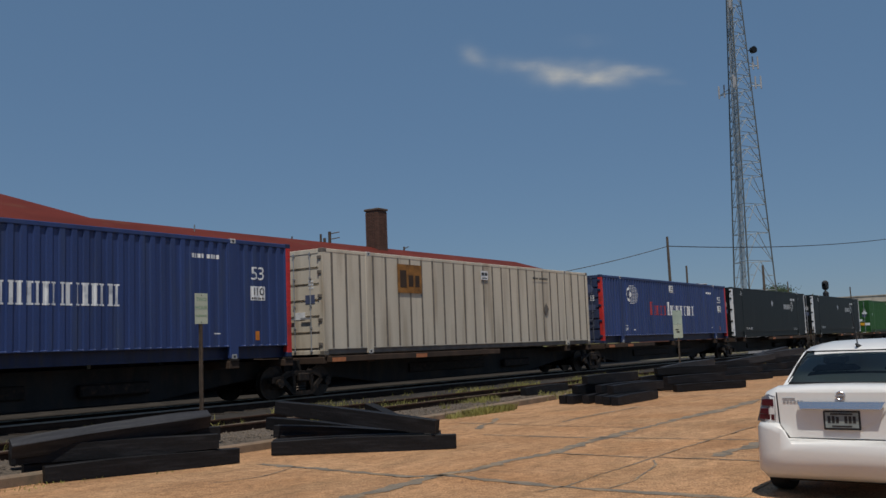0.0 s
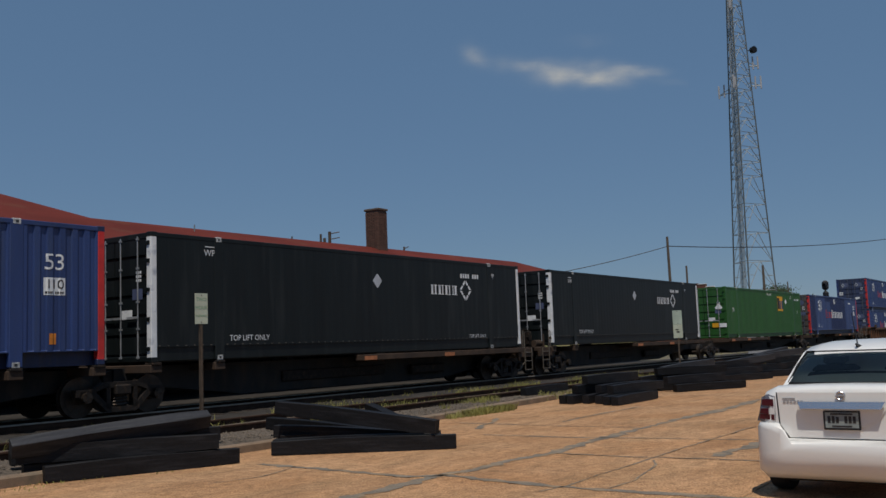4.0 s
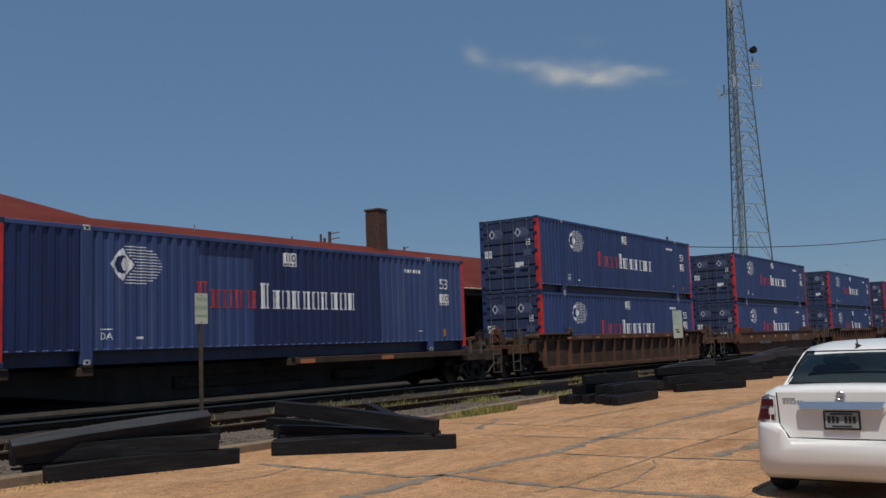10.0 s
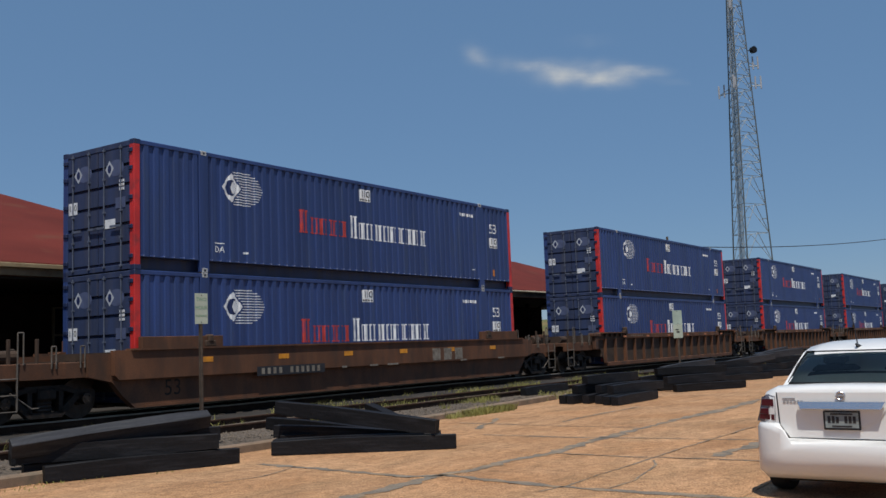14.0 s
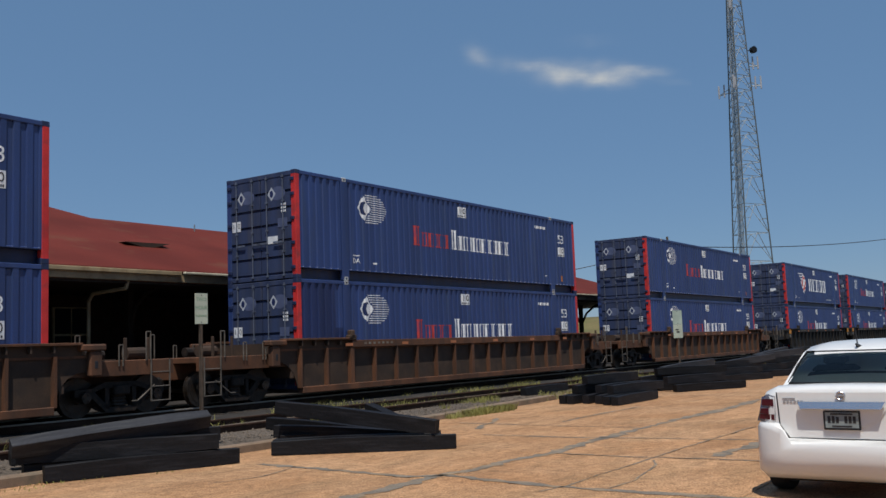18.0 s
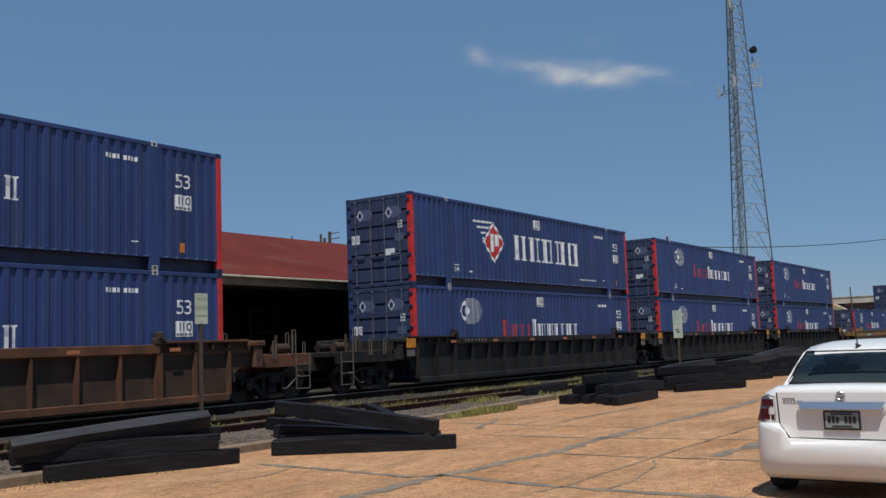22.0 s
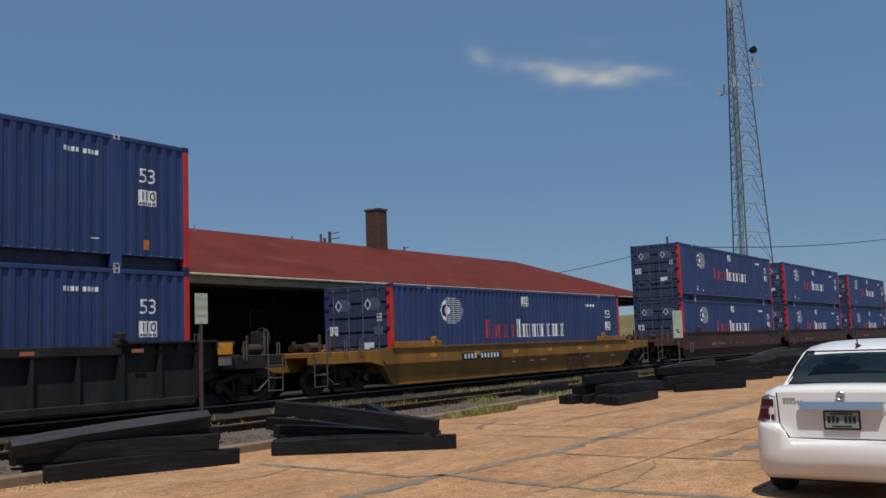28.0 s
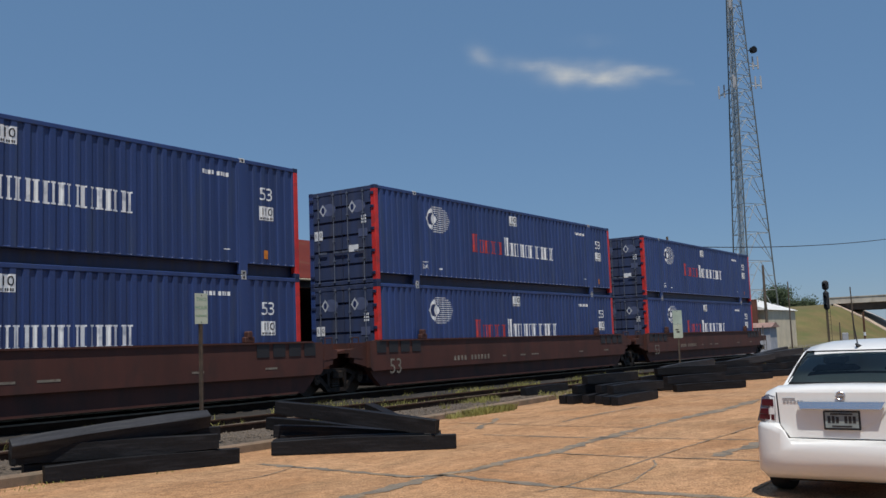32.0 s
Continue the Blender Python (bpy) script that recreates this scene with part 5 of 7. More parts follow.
def door_end(box, paint, rail, logo=True, stickers=True):
    """Two door leaves with folded panels, locking rods and hinges, on the end that looks towards -x."""
    xe = -LEN / 2
    for side in (-1, 1):
        y0, y1 = (-WID / 2 + 0.16, -0.015) if side < 0 else (0.015, WID / 2 - 0.16)
        bm = bmesh.new()
        prof = [(0.12, 0.03)]
        for k in range(6):
            z = 0.20 + k * 0.438
            prof += [(z, 0.085), (z + 0.004, 0.022), (z + 0.37, 0.022), (z + 0.374, 0.085)]
        prof += [(TALL - 0.13, 0.03)]
        cols = [[bm.verts.new((xe + d, y, z)) for z, d in prof] + [bm.verts.new((xe + 0.12, y, prof[-1][0])), bm.verts.new((xe + 0.12, y, prof[0][0]))] for y in (y0, y1)]
        n = len(cols[0])
        for i in range(n):
            bm.faces.new((cols[0][i], cols[0][(i + 1) % n], cols[1][(i + 1) % n], cols[1][i]))
        for c in cols:
            bm.faces.new(c)
        leaf = part("door", bm, paint, box, smooth=False)
        for y in (y0 + 0.30, y1 - 0.22):
            bm = bmesh.new()
            tube(bm, (xe + 0.0, y, 0.08), (xe + 0.0, y, TALL - 0.08), 0.0155, 6)
            for z in (0.12, 0.75, 1.35, 2.1, TALL - 0.14):
                bx(bm, xe - 0.022, y - 0.035, z - 0.022, xe + 0.03, y + 0.035, z + 0.022)
            bx(bm, xe - 0.045, y - 0.02, 0.98, xe - 0.02, y + 0.34 * (1 if side < 0 else -1), 1.03)
            part("locking_rod", bm, ROD_DULL if logo else SILVER, leaf, "galvanised locking rod")
        for z in (0.3, 0.95, 1.6, 2.25, 2.65):
            bm = bmesh.new()
            yh = y0 - 0.05 if side < 0 else y1 + 0.05
            bx(bm, xe - 0.03, yh - 0.07, z - 0.045, xe + 0.03, yh + 0.07, z + 0.045, 0.008)
            part("hinge", bm, rail, leaf)
        if logo:
            bm = bmesh.new()
            yc = y0 + 0.72
            bm.faces.new([bm.verts.new((xe + 0.018, yc + dy, 2.32 + dz)) for dy, dz in ((0.15, 0), (0, 0.19), (-0.15, 0), (0, -0.19))])
            part("emblem", bm, PALE, leaf, "white diamond emblem")
            bm = bmesh.new()
            bm.faces.new([bm.verts.new((xe + 0.016, yc + 0.065 * math.cos(a), 2.32 + 0.10 * math.sin(a))) for a in [k * math.tau / 10 for k in range(10)]])
            part("emblem_disc", bm, BLUE_PATCH, leaf)
            bm = bmesh.new()
            v = [bm.verts.new((xe + 0.019, yc - 0.23 + 0.22 * math.cos(a) * 1.25, 2.32 + 0.19 * math.sin(a))) for a in [k * math.tau / 16 for k in range(16)]]
            bm.faces.new(v)
            part("emblem_shade", bm, PALE_BLUE, leaf)
        if stickers:
            rows = ((0.52, 0.36, 0.98, 0.20, WHITE), (0.16, 0.34, 1.40, 0.24, PALE_BLUE)) if side < 0 else ((0.76, 0.32, 1.42, 0.28, WHITE),)
            for dy, w, z, h, m in rows:
                bm = bmesh.new()
                bx(bm, xe + 0.012, y0 + dy, z, xe + 0.021, y0 + dy + w, z + h)
                part("placard", bm, m, leaf)
            bm = bmesh.new()
            if side < 0:
                for k in range(3):
                    for q in range(3):
                        bx(bm, xe + 0.014, y0 + 0.20 + q * 0.065, 1.80 + k * 0.09, xe + 0.0205, y0 + 0.245 + q * 0.065, 1.86 + k * 0.09)
            else:
                bm = letters("110", 0.2, BLACK)
                for v in bm.verts:
                    v.co = (xe + 0.008, y0 + 0.92 - v.co.x, v.co.z + 1.57)
            part("serial_marking" if side < 0 else "height_number", bm, WHITE if side < 0 else BLACK, leaf)


PALE_BLUE = mat("pale_blue_marking", (0.07, 0.09, 0.17), 0.6, 0, 0.2, 4, 0.03)
ORANGE_DULL = mat("dull_orange_placard", (0.42, 0.15, 0.06), 0.6, 0, 0.2, 6, 0.03)


def shell(label, paint, rail, post, pitch=0.28, depth=0.036, posts40=True, door_paint=None, logo=True, rail_h=0.30, inset=0.20):
    """A 53-foot box: folded sides, rails, corner posts, castings, roof, floor, closed end and doors."""
    box = thing("shipping_container", label, "container", "containers of the train")
    h, w = LEN / 2, WID / 2
    for side in (-1, 1):
        bm = folded(0.10 - h + h, LEN - 0.10, rail_h, TALL - 0.10, pitch, depth, 0, -1)
        for v in bm.verts:
            v.co = (v.co.x - h, side * (w - 0.008 - v.co.y) if side > 0 else -w + 0.008 + v.co.y, v.co.z)
        part("side_wall", bm, paint, box)
        bm = bmesh.new()
        bx(bm, 0.1 - h, side * (w - 0.12), TALL - 0.11, h - 0.1, side * w, TALL - 0.01, 0.012)
        part("top_rail", bm, paint, box)
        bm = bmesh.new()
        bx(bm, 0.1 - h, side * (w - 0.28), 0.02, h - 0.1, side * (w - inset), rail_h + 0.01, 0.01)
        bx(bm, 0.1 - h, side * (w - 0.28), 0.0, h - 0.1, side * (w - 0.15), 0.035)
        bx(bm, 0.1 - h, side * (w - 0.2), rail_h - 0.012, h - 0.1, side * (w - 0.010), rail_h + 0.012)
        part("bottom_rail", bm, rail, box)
        for end in (-1, 1):
            bm = bmesh.new()
            bx(bm, end * h, side * (w + 0.002), 0.02, end * (h - 0.16), side * (w - 0.16), TALL - 0.004, 0.012)
            part("corner_post", bm, post if side < 0 else paint, box, "coloured corner post" if side < 0 else "")
            for z in (0.0, TALL - 0.12):
                bm = bmesh.new()
                bx(bm, end * (h + 0.003), side * (w + 0.004), z, end * (h - 0.178), side * (w - 0.16), z + 0.122, 0.012)
                part("corner_casting", bm, rail, box)
            if posts40:
                bm = bmesh.new()
                bx(bm, end * 6.10 - 0.14, side * (w - 0.10), 0.02, end * 6.10 + 0.14, side * (w + 0.003), TALL - 0.02, 0.01)
                stack = part("stacking_post", bm, paint, box)
                for z in (0.0, TALL - 0.115):
                    bm = bmesh.new()
                    bx(bm, end * 6.10 - 0.09, side * (w - 0.10), z, end * 6.10 + 0.09, side * (w + 0.008), z + 0.118, 0.012)
                    cast = part("casting", bm, CASTING, stack, "pale worn lifting casting")
                    bm = bmesh.new()
                    bx(bm, end * 6.10 - 0.03, side * (w - 0.01), z + 0.035, end * 6.10 + 0.03, side * (w + 0.011), z + 0.085)
                    part("lifting_hole", bm, BLACK, stack)
    bm = bmesh.new()
    n = 30
    for k in range(n):
        x0 = -h + 0.1 + (LEN - 0.2) * k / n
        bx(bm, x0 + 0.02, -w + 0.11, TALL - 0.03, x0 + (LEN - 0.2) / n - 0.06, w - 0.11, TALL - 0.008)
    bx(bm, -h + 0.05, -w + 0.1, TALL - 0.06, h - 0.05, w - 0.1, TALL - 0.028)
    part("roof", bm, paint, box)
    bm = bmesh.new()
    bx(bm, -h + 0.05, -w + 0.29, 0.12, h - 0.05, w - 0.29, 0.2)
    for k in range(26):
        x0 = -h + 0.3 + k * 0.61
        bx(bm, x0, -w + 0.29, 0.02, x0 + 0.08, w - 0.29, 0.12)
    part("floor", bm, rail, box)
    bm = bmesh.new()
    for k in range(9):
        y0 = -w + 0.16 + k * 0.25
        bx(bm, h - 0.08, y0, 0.1, h - 0.02 - 0.03 * (k % 2), y0 + 0.25, TALL - 0.1)
    part("closed_end", bm, paint, box)
    for z0, z1 in ((0.02, 0.14), (TALL - 0.14, TALL - 0.012)):
        bm = bmesh.new()
        bx(bm, -h + 0.01, -w + 0.16, z0, -h + 0.12, w - 0.16, z1, 0.01)
        part("door_sill" if z0 < 1 else "door_header", bm, door_paint or paint, box)
    door_end(box, door_paint or paint, rail, logo)
    return box


def emblem(mk, box, x, z):
    """A diamond with a disc in it and stripes that trail off behind."""
    bm = bmesh.new()
    mk.poly(bm, [(x - 0.31, z), (x, z + 0.37), (x + 0.31, z), (x, z - 0.37)])
    part("emblem", bm, WHITE, box, "white diamond emblem")
    bm = bmesh.new()
    mk.y -= 0.003
    mk.poly(bm, [(x + 0.17 * math.cos(a), z + 0.2 * math.sin(a)) for a in [k * math.tau / 12 for k in range(12)]])
    part("emblem_disc", bm, BLUE_PATCH, box)
    bm = bmesh.new()
    mk.y -= 0.003
    mk.poly(bm, [(x + 0.06 + 0.10 * math.cos(a), z + 0.15 * math.sin(a)) for a in [k * math.tau / 12 for k in range(12)]])
    part("emblem_core", bm, WHITE, box)
    mk.y += 0.006
    bm = bmesh.new()
    for k in range(13):
        zz = z + 0.396 - k * 0.066
        reach = 0.88 * math.sqrt(max(0.05, 1 - ((zz - z) / 0.46) ** 2))
        mk.bar(bm, x + 0.05 + 0.31 * max(0.0, 1 - abs(zz - z) / 0.37), x + 0.18 + reach, zz - 0.0105, zz + 0.0105)
    part("emblem_stripes", bm, WHITE, box, "pale trailing stripes")


def plate110(mk, box, x, z, s=1.0):
    bm = bmesh.new()
    mk.bar(bm, x - 0.23 * s, x + 0.23 * s, z - 0.18 * s, z + 0.17 * s)
    part("height_plate", bm, WHITE, box, "white height plate")
    mk.y -= 0.004
    mk.text("110", 0.27 * s, x, z + 0.03, BLACK, box, "height_number")
    bm = bmesh.new()
    mk.serial(bm, x - 0.2 * s, x + 0.2 * s, z - 0.155 * s, z - 0.105 * s, 9)
    tagged(part("fine_print", bm, BLACK, box), kind="stuff")
    mk.y += 0.004


def common_marks(mk, box):
    plate110(mk, box, 8.0, 2.5)
    mk.text("53", 0.46, 15.0, 2.07, WHITE, box, "length_number")
    plate110(mk, box, 15.0, 1.6)
    bm = bmesh.new()
    mk.serial(bm, 12.9, 13.75, 2.38, 2.48, 9)
    tagged(part("serial_marking", bm, WHITE, box), kind="stuff")
    mk.text("DA", 0.22, 2.45, 0.58, WHITE, box, "code_letters")
    bm = bmesh.new()
    mk.bar(bm, 2.3, 2.6, 0.72, 0.745)
    mk.bar(bm, 3.2, 3.38, 0.52, 0.57)
    mk.bar(bm, 13.55, 13.75, 0.60, 0.625)
    part("small_marking", bm, WHITE, box)
    bm = bmesh.new()
    mk.bar(bm, 14.88, 15.05, 0.44, 0.66)
    part("reflector", bm, ORANGE, box, "amber reflector")


def blue_box(paint=BLUE, back=0.0):
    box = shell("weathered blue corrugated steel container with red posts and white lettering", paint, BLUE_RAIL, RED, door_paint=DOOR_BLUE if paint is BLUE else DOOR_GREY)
    mk = Marks(0.28, 0.036, -WID / 2 + 0.008)
    emblem(mk, box, 2.85, 2.12)
    mk.word("red_lettering", RED_FADED, "faded red lettering", box, 5.25 - back, 7.2 - back, 1.22, 1.66, 5, 1.4, 3)
    mk.word("white_lettering", WHITE, "white lettering", box, 7.3 - back, 11.0 - back, 1.22, 1.69, 10, 1.36)
    common_marks(mk, box)
    return box


def blue_box_plain():
    """The newer livery: a red and white kite and large white lettering."""
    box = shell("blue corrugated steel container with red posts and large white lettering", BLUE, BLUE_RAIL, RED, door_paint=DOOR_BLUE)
    mk = Marks(0.28, 0.036, -WID / 2 + 0.008)
    bm = bmesh.new()
    mk.poly(bm, [(4.15, 1.62), (4.86, 2.36), (5.58, 1.64), (4.85, 0.88)])
    part("kite_border", bm, WHITE, box)
    mk.y -= 0.003
    bm = bmesh.new()
    mk.poly(bm, [(4.27, 1.62), (4.86, 2.24), (5.46, 1.64), (4.85, 1.0)])
    part("kite", bm, RED, box, "red kite emblem")
    mk.y -= 0.003
    bm = bmesh.new()
    mk.bar(bm, 4.66, 4.82, 1.3, 1.92)
    mk.bar(bm, 4.92, 5.16, 1.5, 1.92)
    part("kite_mark", bm, WHITE, box)
    mk.y += 0.006
    bm = bmesh.new()
    for k in range(4):
        mk.poly(bm, [(3.55 + 0.2 * k, 2.32 - k * 0.19), (4.78 - 0.19 * k, 2.34 - k * 0.19), (4.72 - 0.19 * k, 2.27 - k * 0.19), (3.62 + 0.2 * k, 2.25 - k * 0.19)])
    part("kite_stripes", bm, WHITE, box)
    mk.word("white_lettering", WHITE, "large white lettering", box, 6.22, 11.55, 1.1, 2.0, 5, 1.0, 3)
    common_marks(mk, box)
    bm = bmesh.new()
    mk.bar(bm, 11.45, 12.9, 0.54, 0.60)
    tagged(part("fine_print", bm, PALE, box), kind="stuff")
    return box


def white_box():
    box = shell("rust-stained white ribbed container with a rusted amber panel", WHITE_BOX, WHITE_RIB, WHITE_BOX, 3.0, 0.0, posts40=True, logo=False, rail_h=0.16, inset=0.04)
    mk = Marks(3.0, 0.0, -WID / 2 + 0.008)
    for k in range(27):
        bm = bmesh.new()
        x = 0.38 + k * 0.597 - LEN / 2
        bx(bm, x - 0.036, -WID / 2 - 0.012, 0.2, x + 0.036, -WID / 2 + 0.02, TALL - 0.1, 0.008)
        part("rib", bm, WHITE_RIB, box)
    mk.y -= 0.03
    bm = bmesh.new()
    mk.bar(bm, 3.30, 4.52, 1.76, 2.62)
    part("amber_panel", bm, RUST_PANEL, box, "rusted amber panel with dark marking")
    mk.y -= 0.003
    bm = bmesh.new()
    mk.bar(bm, 3.42, 3.74, 1.92, 2.44)
    mk.bar(bm, 3.84, 4.08, 1.95, 2.3)
    mk.bar(bm, 4.18, 4.40, 1.95, 2.3)
    part("panel_marking", bm, RUST_DARK, box)
    bm = bmesh.new()
    mk.poly(bm, [(12.28, 1.37), (12.48, 1.6), (12.68, 1.37), (12.48, 1.14)])
    part("placard_holder", bm, WHITE_RIB, box)
    bm = bmesh.new()
    mk.serial(bm, 11.55, 12.7, 2.46, 2.54, 12)
    part("serial_marking", bm, BLACK, box)
    bm = bmesh.new()
    mk.bar(bm, 7.95, 8.4, 2.32, 2.62)
    part("size_plate", bm, WHITE, box)
    mk.y -= 0.003
    bm = bmesh.new()
    mk.bar(bm, 8.0, 8.16, 2.46, 2.56)
    mk.bar(bm, 8.2, 8.36, 2.46, 2.56)
    mk.bar(bm, 8.02, 8.34, 2.36, 2.39)
    part("size_marking", bm, BLACK, box)
    return box


def dark_box():
    box = shell("dark slate-blue smooth container with white corner posts", NAVY, NAVY, WHITE, 0.28, 0.0012, logo=False, rail_h=0.34, inset=0.045)
    mk = Marks(0.28, 0.0012, -WID / 2 + 0.008)
    bm = bmesh.new()
    mk.poly(bm, [(7.8, 2.08), (8.01, 2.31), (8.22, 2.08), (8.0, 1.85)])
    part("placard_holder", bm, PALE, box, "grey diamond placard holder")
    mk.word("white_lettering", WHITE, "white lettering", box, 10.68, 12.25, 1.76, 2.06, 4, 1.0, 3)
    bm = bmesh.new()
    c = (12.66, 1.93)
    for a, b in (((-.36, 0), (0, .37)), ((0, .37), (.36, 0)), ((.36, 0), (0, -.37)), ((0, -.37), (-.36, 0))):
        for u0, u1 in ((0.06, 0.46), (0.54, 0.94)):
            p = [(c[0] + (a[0] + (b[0] - a[0]) * u) * s, c[1] + (a[1] + (b[1] - a[1]) * u) * s) for u, s in ((u0, 1), (u1, 1), (u1, 0.68), (u0, 0.68))]
            mk.poly(bm, p)
    part("emblem", bm, WHITE, box, "white diamond of bars")
    mk.text("TOP LIFT ONLY", 0.19, 2.95, 0.5, WHITE, box, "notice")
    mk.text("TOP LIFT ONLY", 0.15, 13.3, 0.42, WHITE, box, "notice")
    mk.text("WP", 0.22, 1.69, 2.5, WHITE, box, "code_letters")
    mk.text("WP", 0.22, 14.3, 2.46, WHITE, box, "code_letters")
    bm = bmesh.new()
    mk.serial(bm, 12.36, 13.5, 2.33, 2.47, 8)
    mk.bar(bm, 1.55, 1.85, 2.64, 2.66)
    tagged(part("serial_marking", bm, WHITE, box), kind="stuff")
    bm = bmesh.new()
    for k in range(64):
        bx(bm, -LEN / 2 + 0.2 + k * 0.248, -WID / 2 + 0.002, 0.352, -LEN / 2 + 0.25 + k * 0.248, -WID / 2 + 0.014, 0.366)
    part("rivets", bm, WHITE_RIB, box)
    return box


def green_box():
    box = shell("green corrugated steel container with an amber panel", GREEN, GREEN, GREEN, 0.24, 0.02, logo=False, rail_h=0.22, inset=0.05)
    mk = Marks(0.24, 0.02, -WID / 2 + 0.008)
    bm = bmesh.new()
    mk.bar(bm, 10.38, 11.71, 1.62, 2.56)
    part("amber_panel", bm, YELLOW_SIGN, box, "amber panel with dark and blue shapes")
    mk.y -= 0.003
    bm = bmesh.new()
    mk.bar(bm, 10.47, 10.84, 1.74, 2.46)
    part("panel_dark_shape", bm, BLACK, box)
    bm = bmesh.new()
    mk.bar(bm, 10.94, 11.24, 1.74, 2.28)
    mk.bar(bm, 11.34, 11.62, 1.74, 2.28)
    part("panel_blue_shape", bm, BLUE, box)
    mk.y += 0.003
    bm = bmesh.new()
    mk.poly(bm, [(12.18, 2.24), (12.4, 2.46), (12.62, 2.24), (12.4, 2.02)])
    part("placard_holder", bm, WHITE, box, "white diamond placard holder")
    mk.text("53", 0.3, 15.1, 1.57, WHITE, box, "length_number")
    mk.text("WP", 0.2, 13.64, 2.5, WHITE, box, "code_letters")
    mk.text("HIGH CUBE", 0.19, 8.6, 2.63, WHITE, box, "notice")
    mk.text("53", 0.3, 1.3, 1.6, WHITE, box, "length_number")
    bm = bmesh.new()
    mk.serial(bm, 14.6, 15.77, 2.36, 2.46, 10)
    mk.bar(bm, 13.5, 13.78, 2.62, 2.64)
    tagged(part("serial_marking", bm, WHITE, box), kind="stuff")
    for y, z, w, h, m, nm in ((0.62, 1.75, 0.42, 0.32, RUST_PANEL, "dull_panel"), (-0.62, 0.62, 0.36, 0.24, YELLOW_SIGN, "amber_placard"), (-1.05, 0.62, 0.4, 0.22, WHITE, "white_placard")):
        bm = bmesh.new()
        bx(bm, -LEN / 2 - 0.012, y - w / 2, z, -LEN / 2 + 0.021, y + w / 2, z + h)
        part(nm, bm, m, box)
    bm = bmesh.new()
    v = [bm.verts.new((-LEN / 2 + 0.012, -0.85 + dy, 1.72 + dz)) for dy, dz in ((0.22, 0), (0, 0.24), (-0.22, 0), (0, -0.24))]
    bm.faces.new(v)
    part("door_placard", bm, WHITE, box, "white diamond placard")
    return box


def ride(ob, u, z=0.0):
    """Puts a thing on the train, u metres along it."""
    ob.matrix_basis = pose(u, MID, z)
    MOVERS.append((ob, u, z))
    return ob
# ---- the train: cars ----
WHEEL_R = 0.42
SPINNERS = []      # wheelsets, which turn as the train rolls
_gear = {}


def gear_meshes():
    """Meshes that all trucks share."""
    bm = bmesh.new()
    for y in (-1, 1):
        for r0, r1, a, b in ((WHEEL_R + 0.02, WHEEL_R + 0.02, 0.685, 0.715), (WHEEL_R, WHEEL_R, 0.715, 0.815), (0.33, 0.33, 0.80, 0.822)):
            tube(bm, (0, y * a, 0), (0, y * b, 0), r0, 24, r1)
        tube(bm, (0, y * 0.815, 0), (0, y * 0.86, 0), 0.15, 12, 0.11)
        for k in range(3):
            a = k * math.tau / 3
            tube(bm, (0.07 * math.cos(a), y * 1.15, 0.07 * math.sin(a)), (0.07 * math.cos(a), y * 1.19, 0.07 * math.sin(a)), 0.018, 6)
        tube(bm, (0, y * 1.0, 0), (0, y * 1.16, 0), 0.115, 12)
    tube(bm, (0, -1.0, 0), (0, 1.0, 0), 0.08, 10)
    _gear["wheelset"] = mesh_of("wheelset", bm, WHEEL)
    for side in (-1, 1):
        bm = bmesh.new()
        y0, y1 = side * 0.92, side * 1.08
        prism(bm, [(-1.12, 0.02), (-1.12, 0.17), (-0.7, 0.19), (-0.42, 0.30), (0.42, 0.30), (0.7, 0.19), (1.12, 0.17), (1.12, 0.02), (0.78, 0.06), (0.45, 0.18), (-0.45, 0.18), (-0.78, 0.06)], y0, y1)
        prism(bm, [(-0.80, 0.06), (-0.66, 0.12), (-0.30, -0.22), (0.30, -0.22), (0.66, 0.12), (0.80, 0.06), (0.36, -0.33), (-0.36, -0.33)], y0, y1)
        for x in (-0.34, 0.34):
            bx(bm, x - 0.05, y0, -0.25, x + 0.05, y1, 0.22)
        for x in (-0.89, 0.89):
            bx(bm, x - 0.17, y0, -0.02, x + 0.17, y1, 0.16, 0.03)
        _gear["frame", side] = mesh_of("side_frame", bm, GREASY)
        bm = bmesh.new()
        n = 10
        coil = [[bm.verts.new(((0.2 if k % 2 else 0.16) * math.cos(i * math.tau / n), side * 1.0 + (0.075 if k % 2 else 0.055) * math.sin(i * math.tau / n), -0.22 + k * 0.034)) for i in range(n)] for k in range(13)]
        for p, q in zip(coil, coil[1:]):
            for i in range(n):
                bm.faces.new((p[i], p[(i + 1) % n], q[(i + 1) % n], q[i]))
        _gear["spring", side] = mesh_of("spring_nest", bm, WHEEL)
    bm = bmesh.new()
    bx(bm, -0.2, -1.15, 0.02, 0.2, 1.15, 0.24, 0.03)
    tube(bm, (0, 0, 0.2), (0, 0, 0.36), 0.3, 16)
    for x in (-0.5, 0.5):
        bx(bm, x - 0.06, -0.8, -0.15, x + 0.06, 0.8, 0.02)
    _gear["bolster"] = mesh_of("bolster", bm, GREASY)


def truck(car, x):
    """Two wheelsets in a cast frame, x metres from the car's middle. The car's base is the rail's top."""
    bog = part("truck", _gear["bolster"], None, car, "greasy cast-steel truck", at=pose(x, 0, WHEEL_R))
    for side in (-1, 1):
        part("side_frame", _gear["frame", side], None, bog)
        part("spring_nest", _gear["spring", side], None, bog)
    for dx in (-0.89, 0.89):
        SPINNERS.append((part("wheelset", _gear["wheelset"], None, bog, "steel wheels on an axle", at=pose(dx, 0, 0)), dx))
    return bog


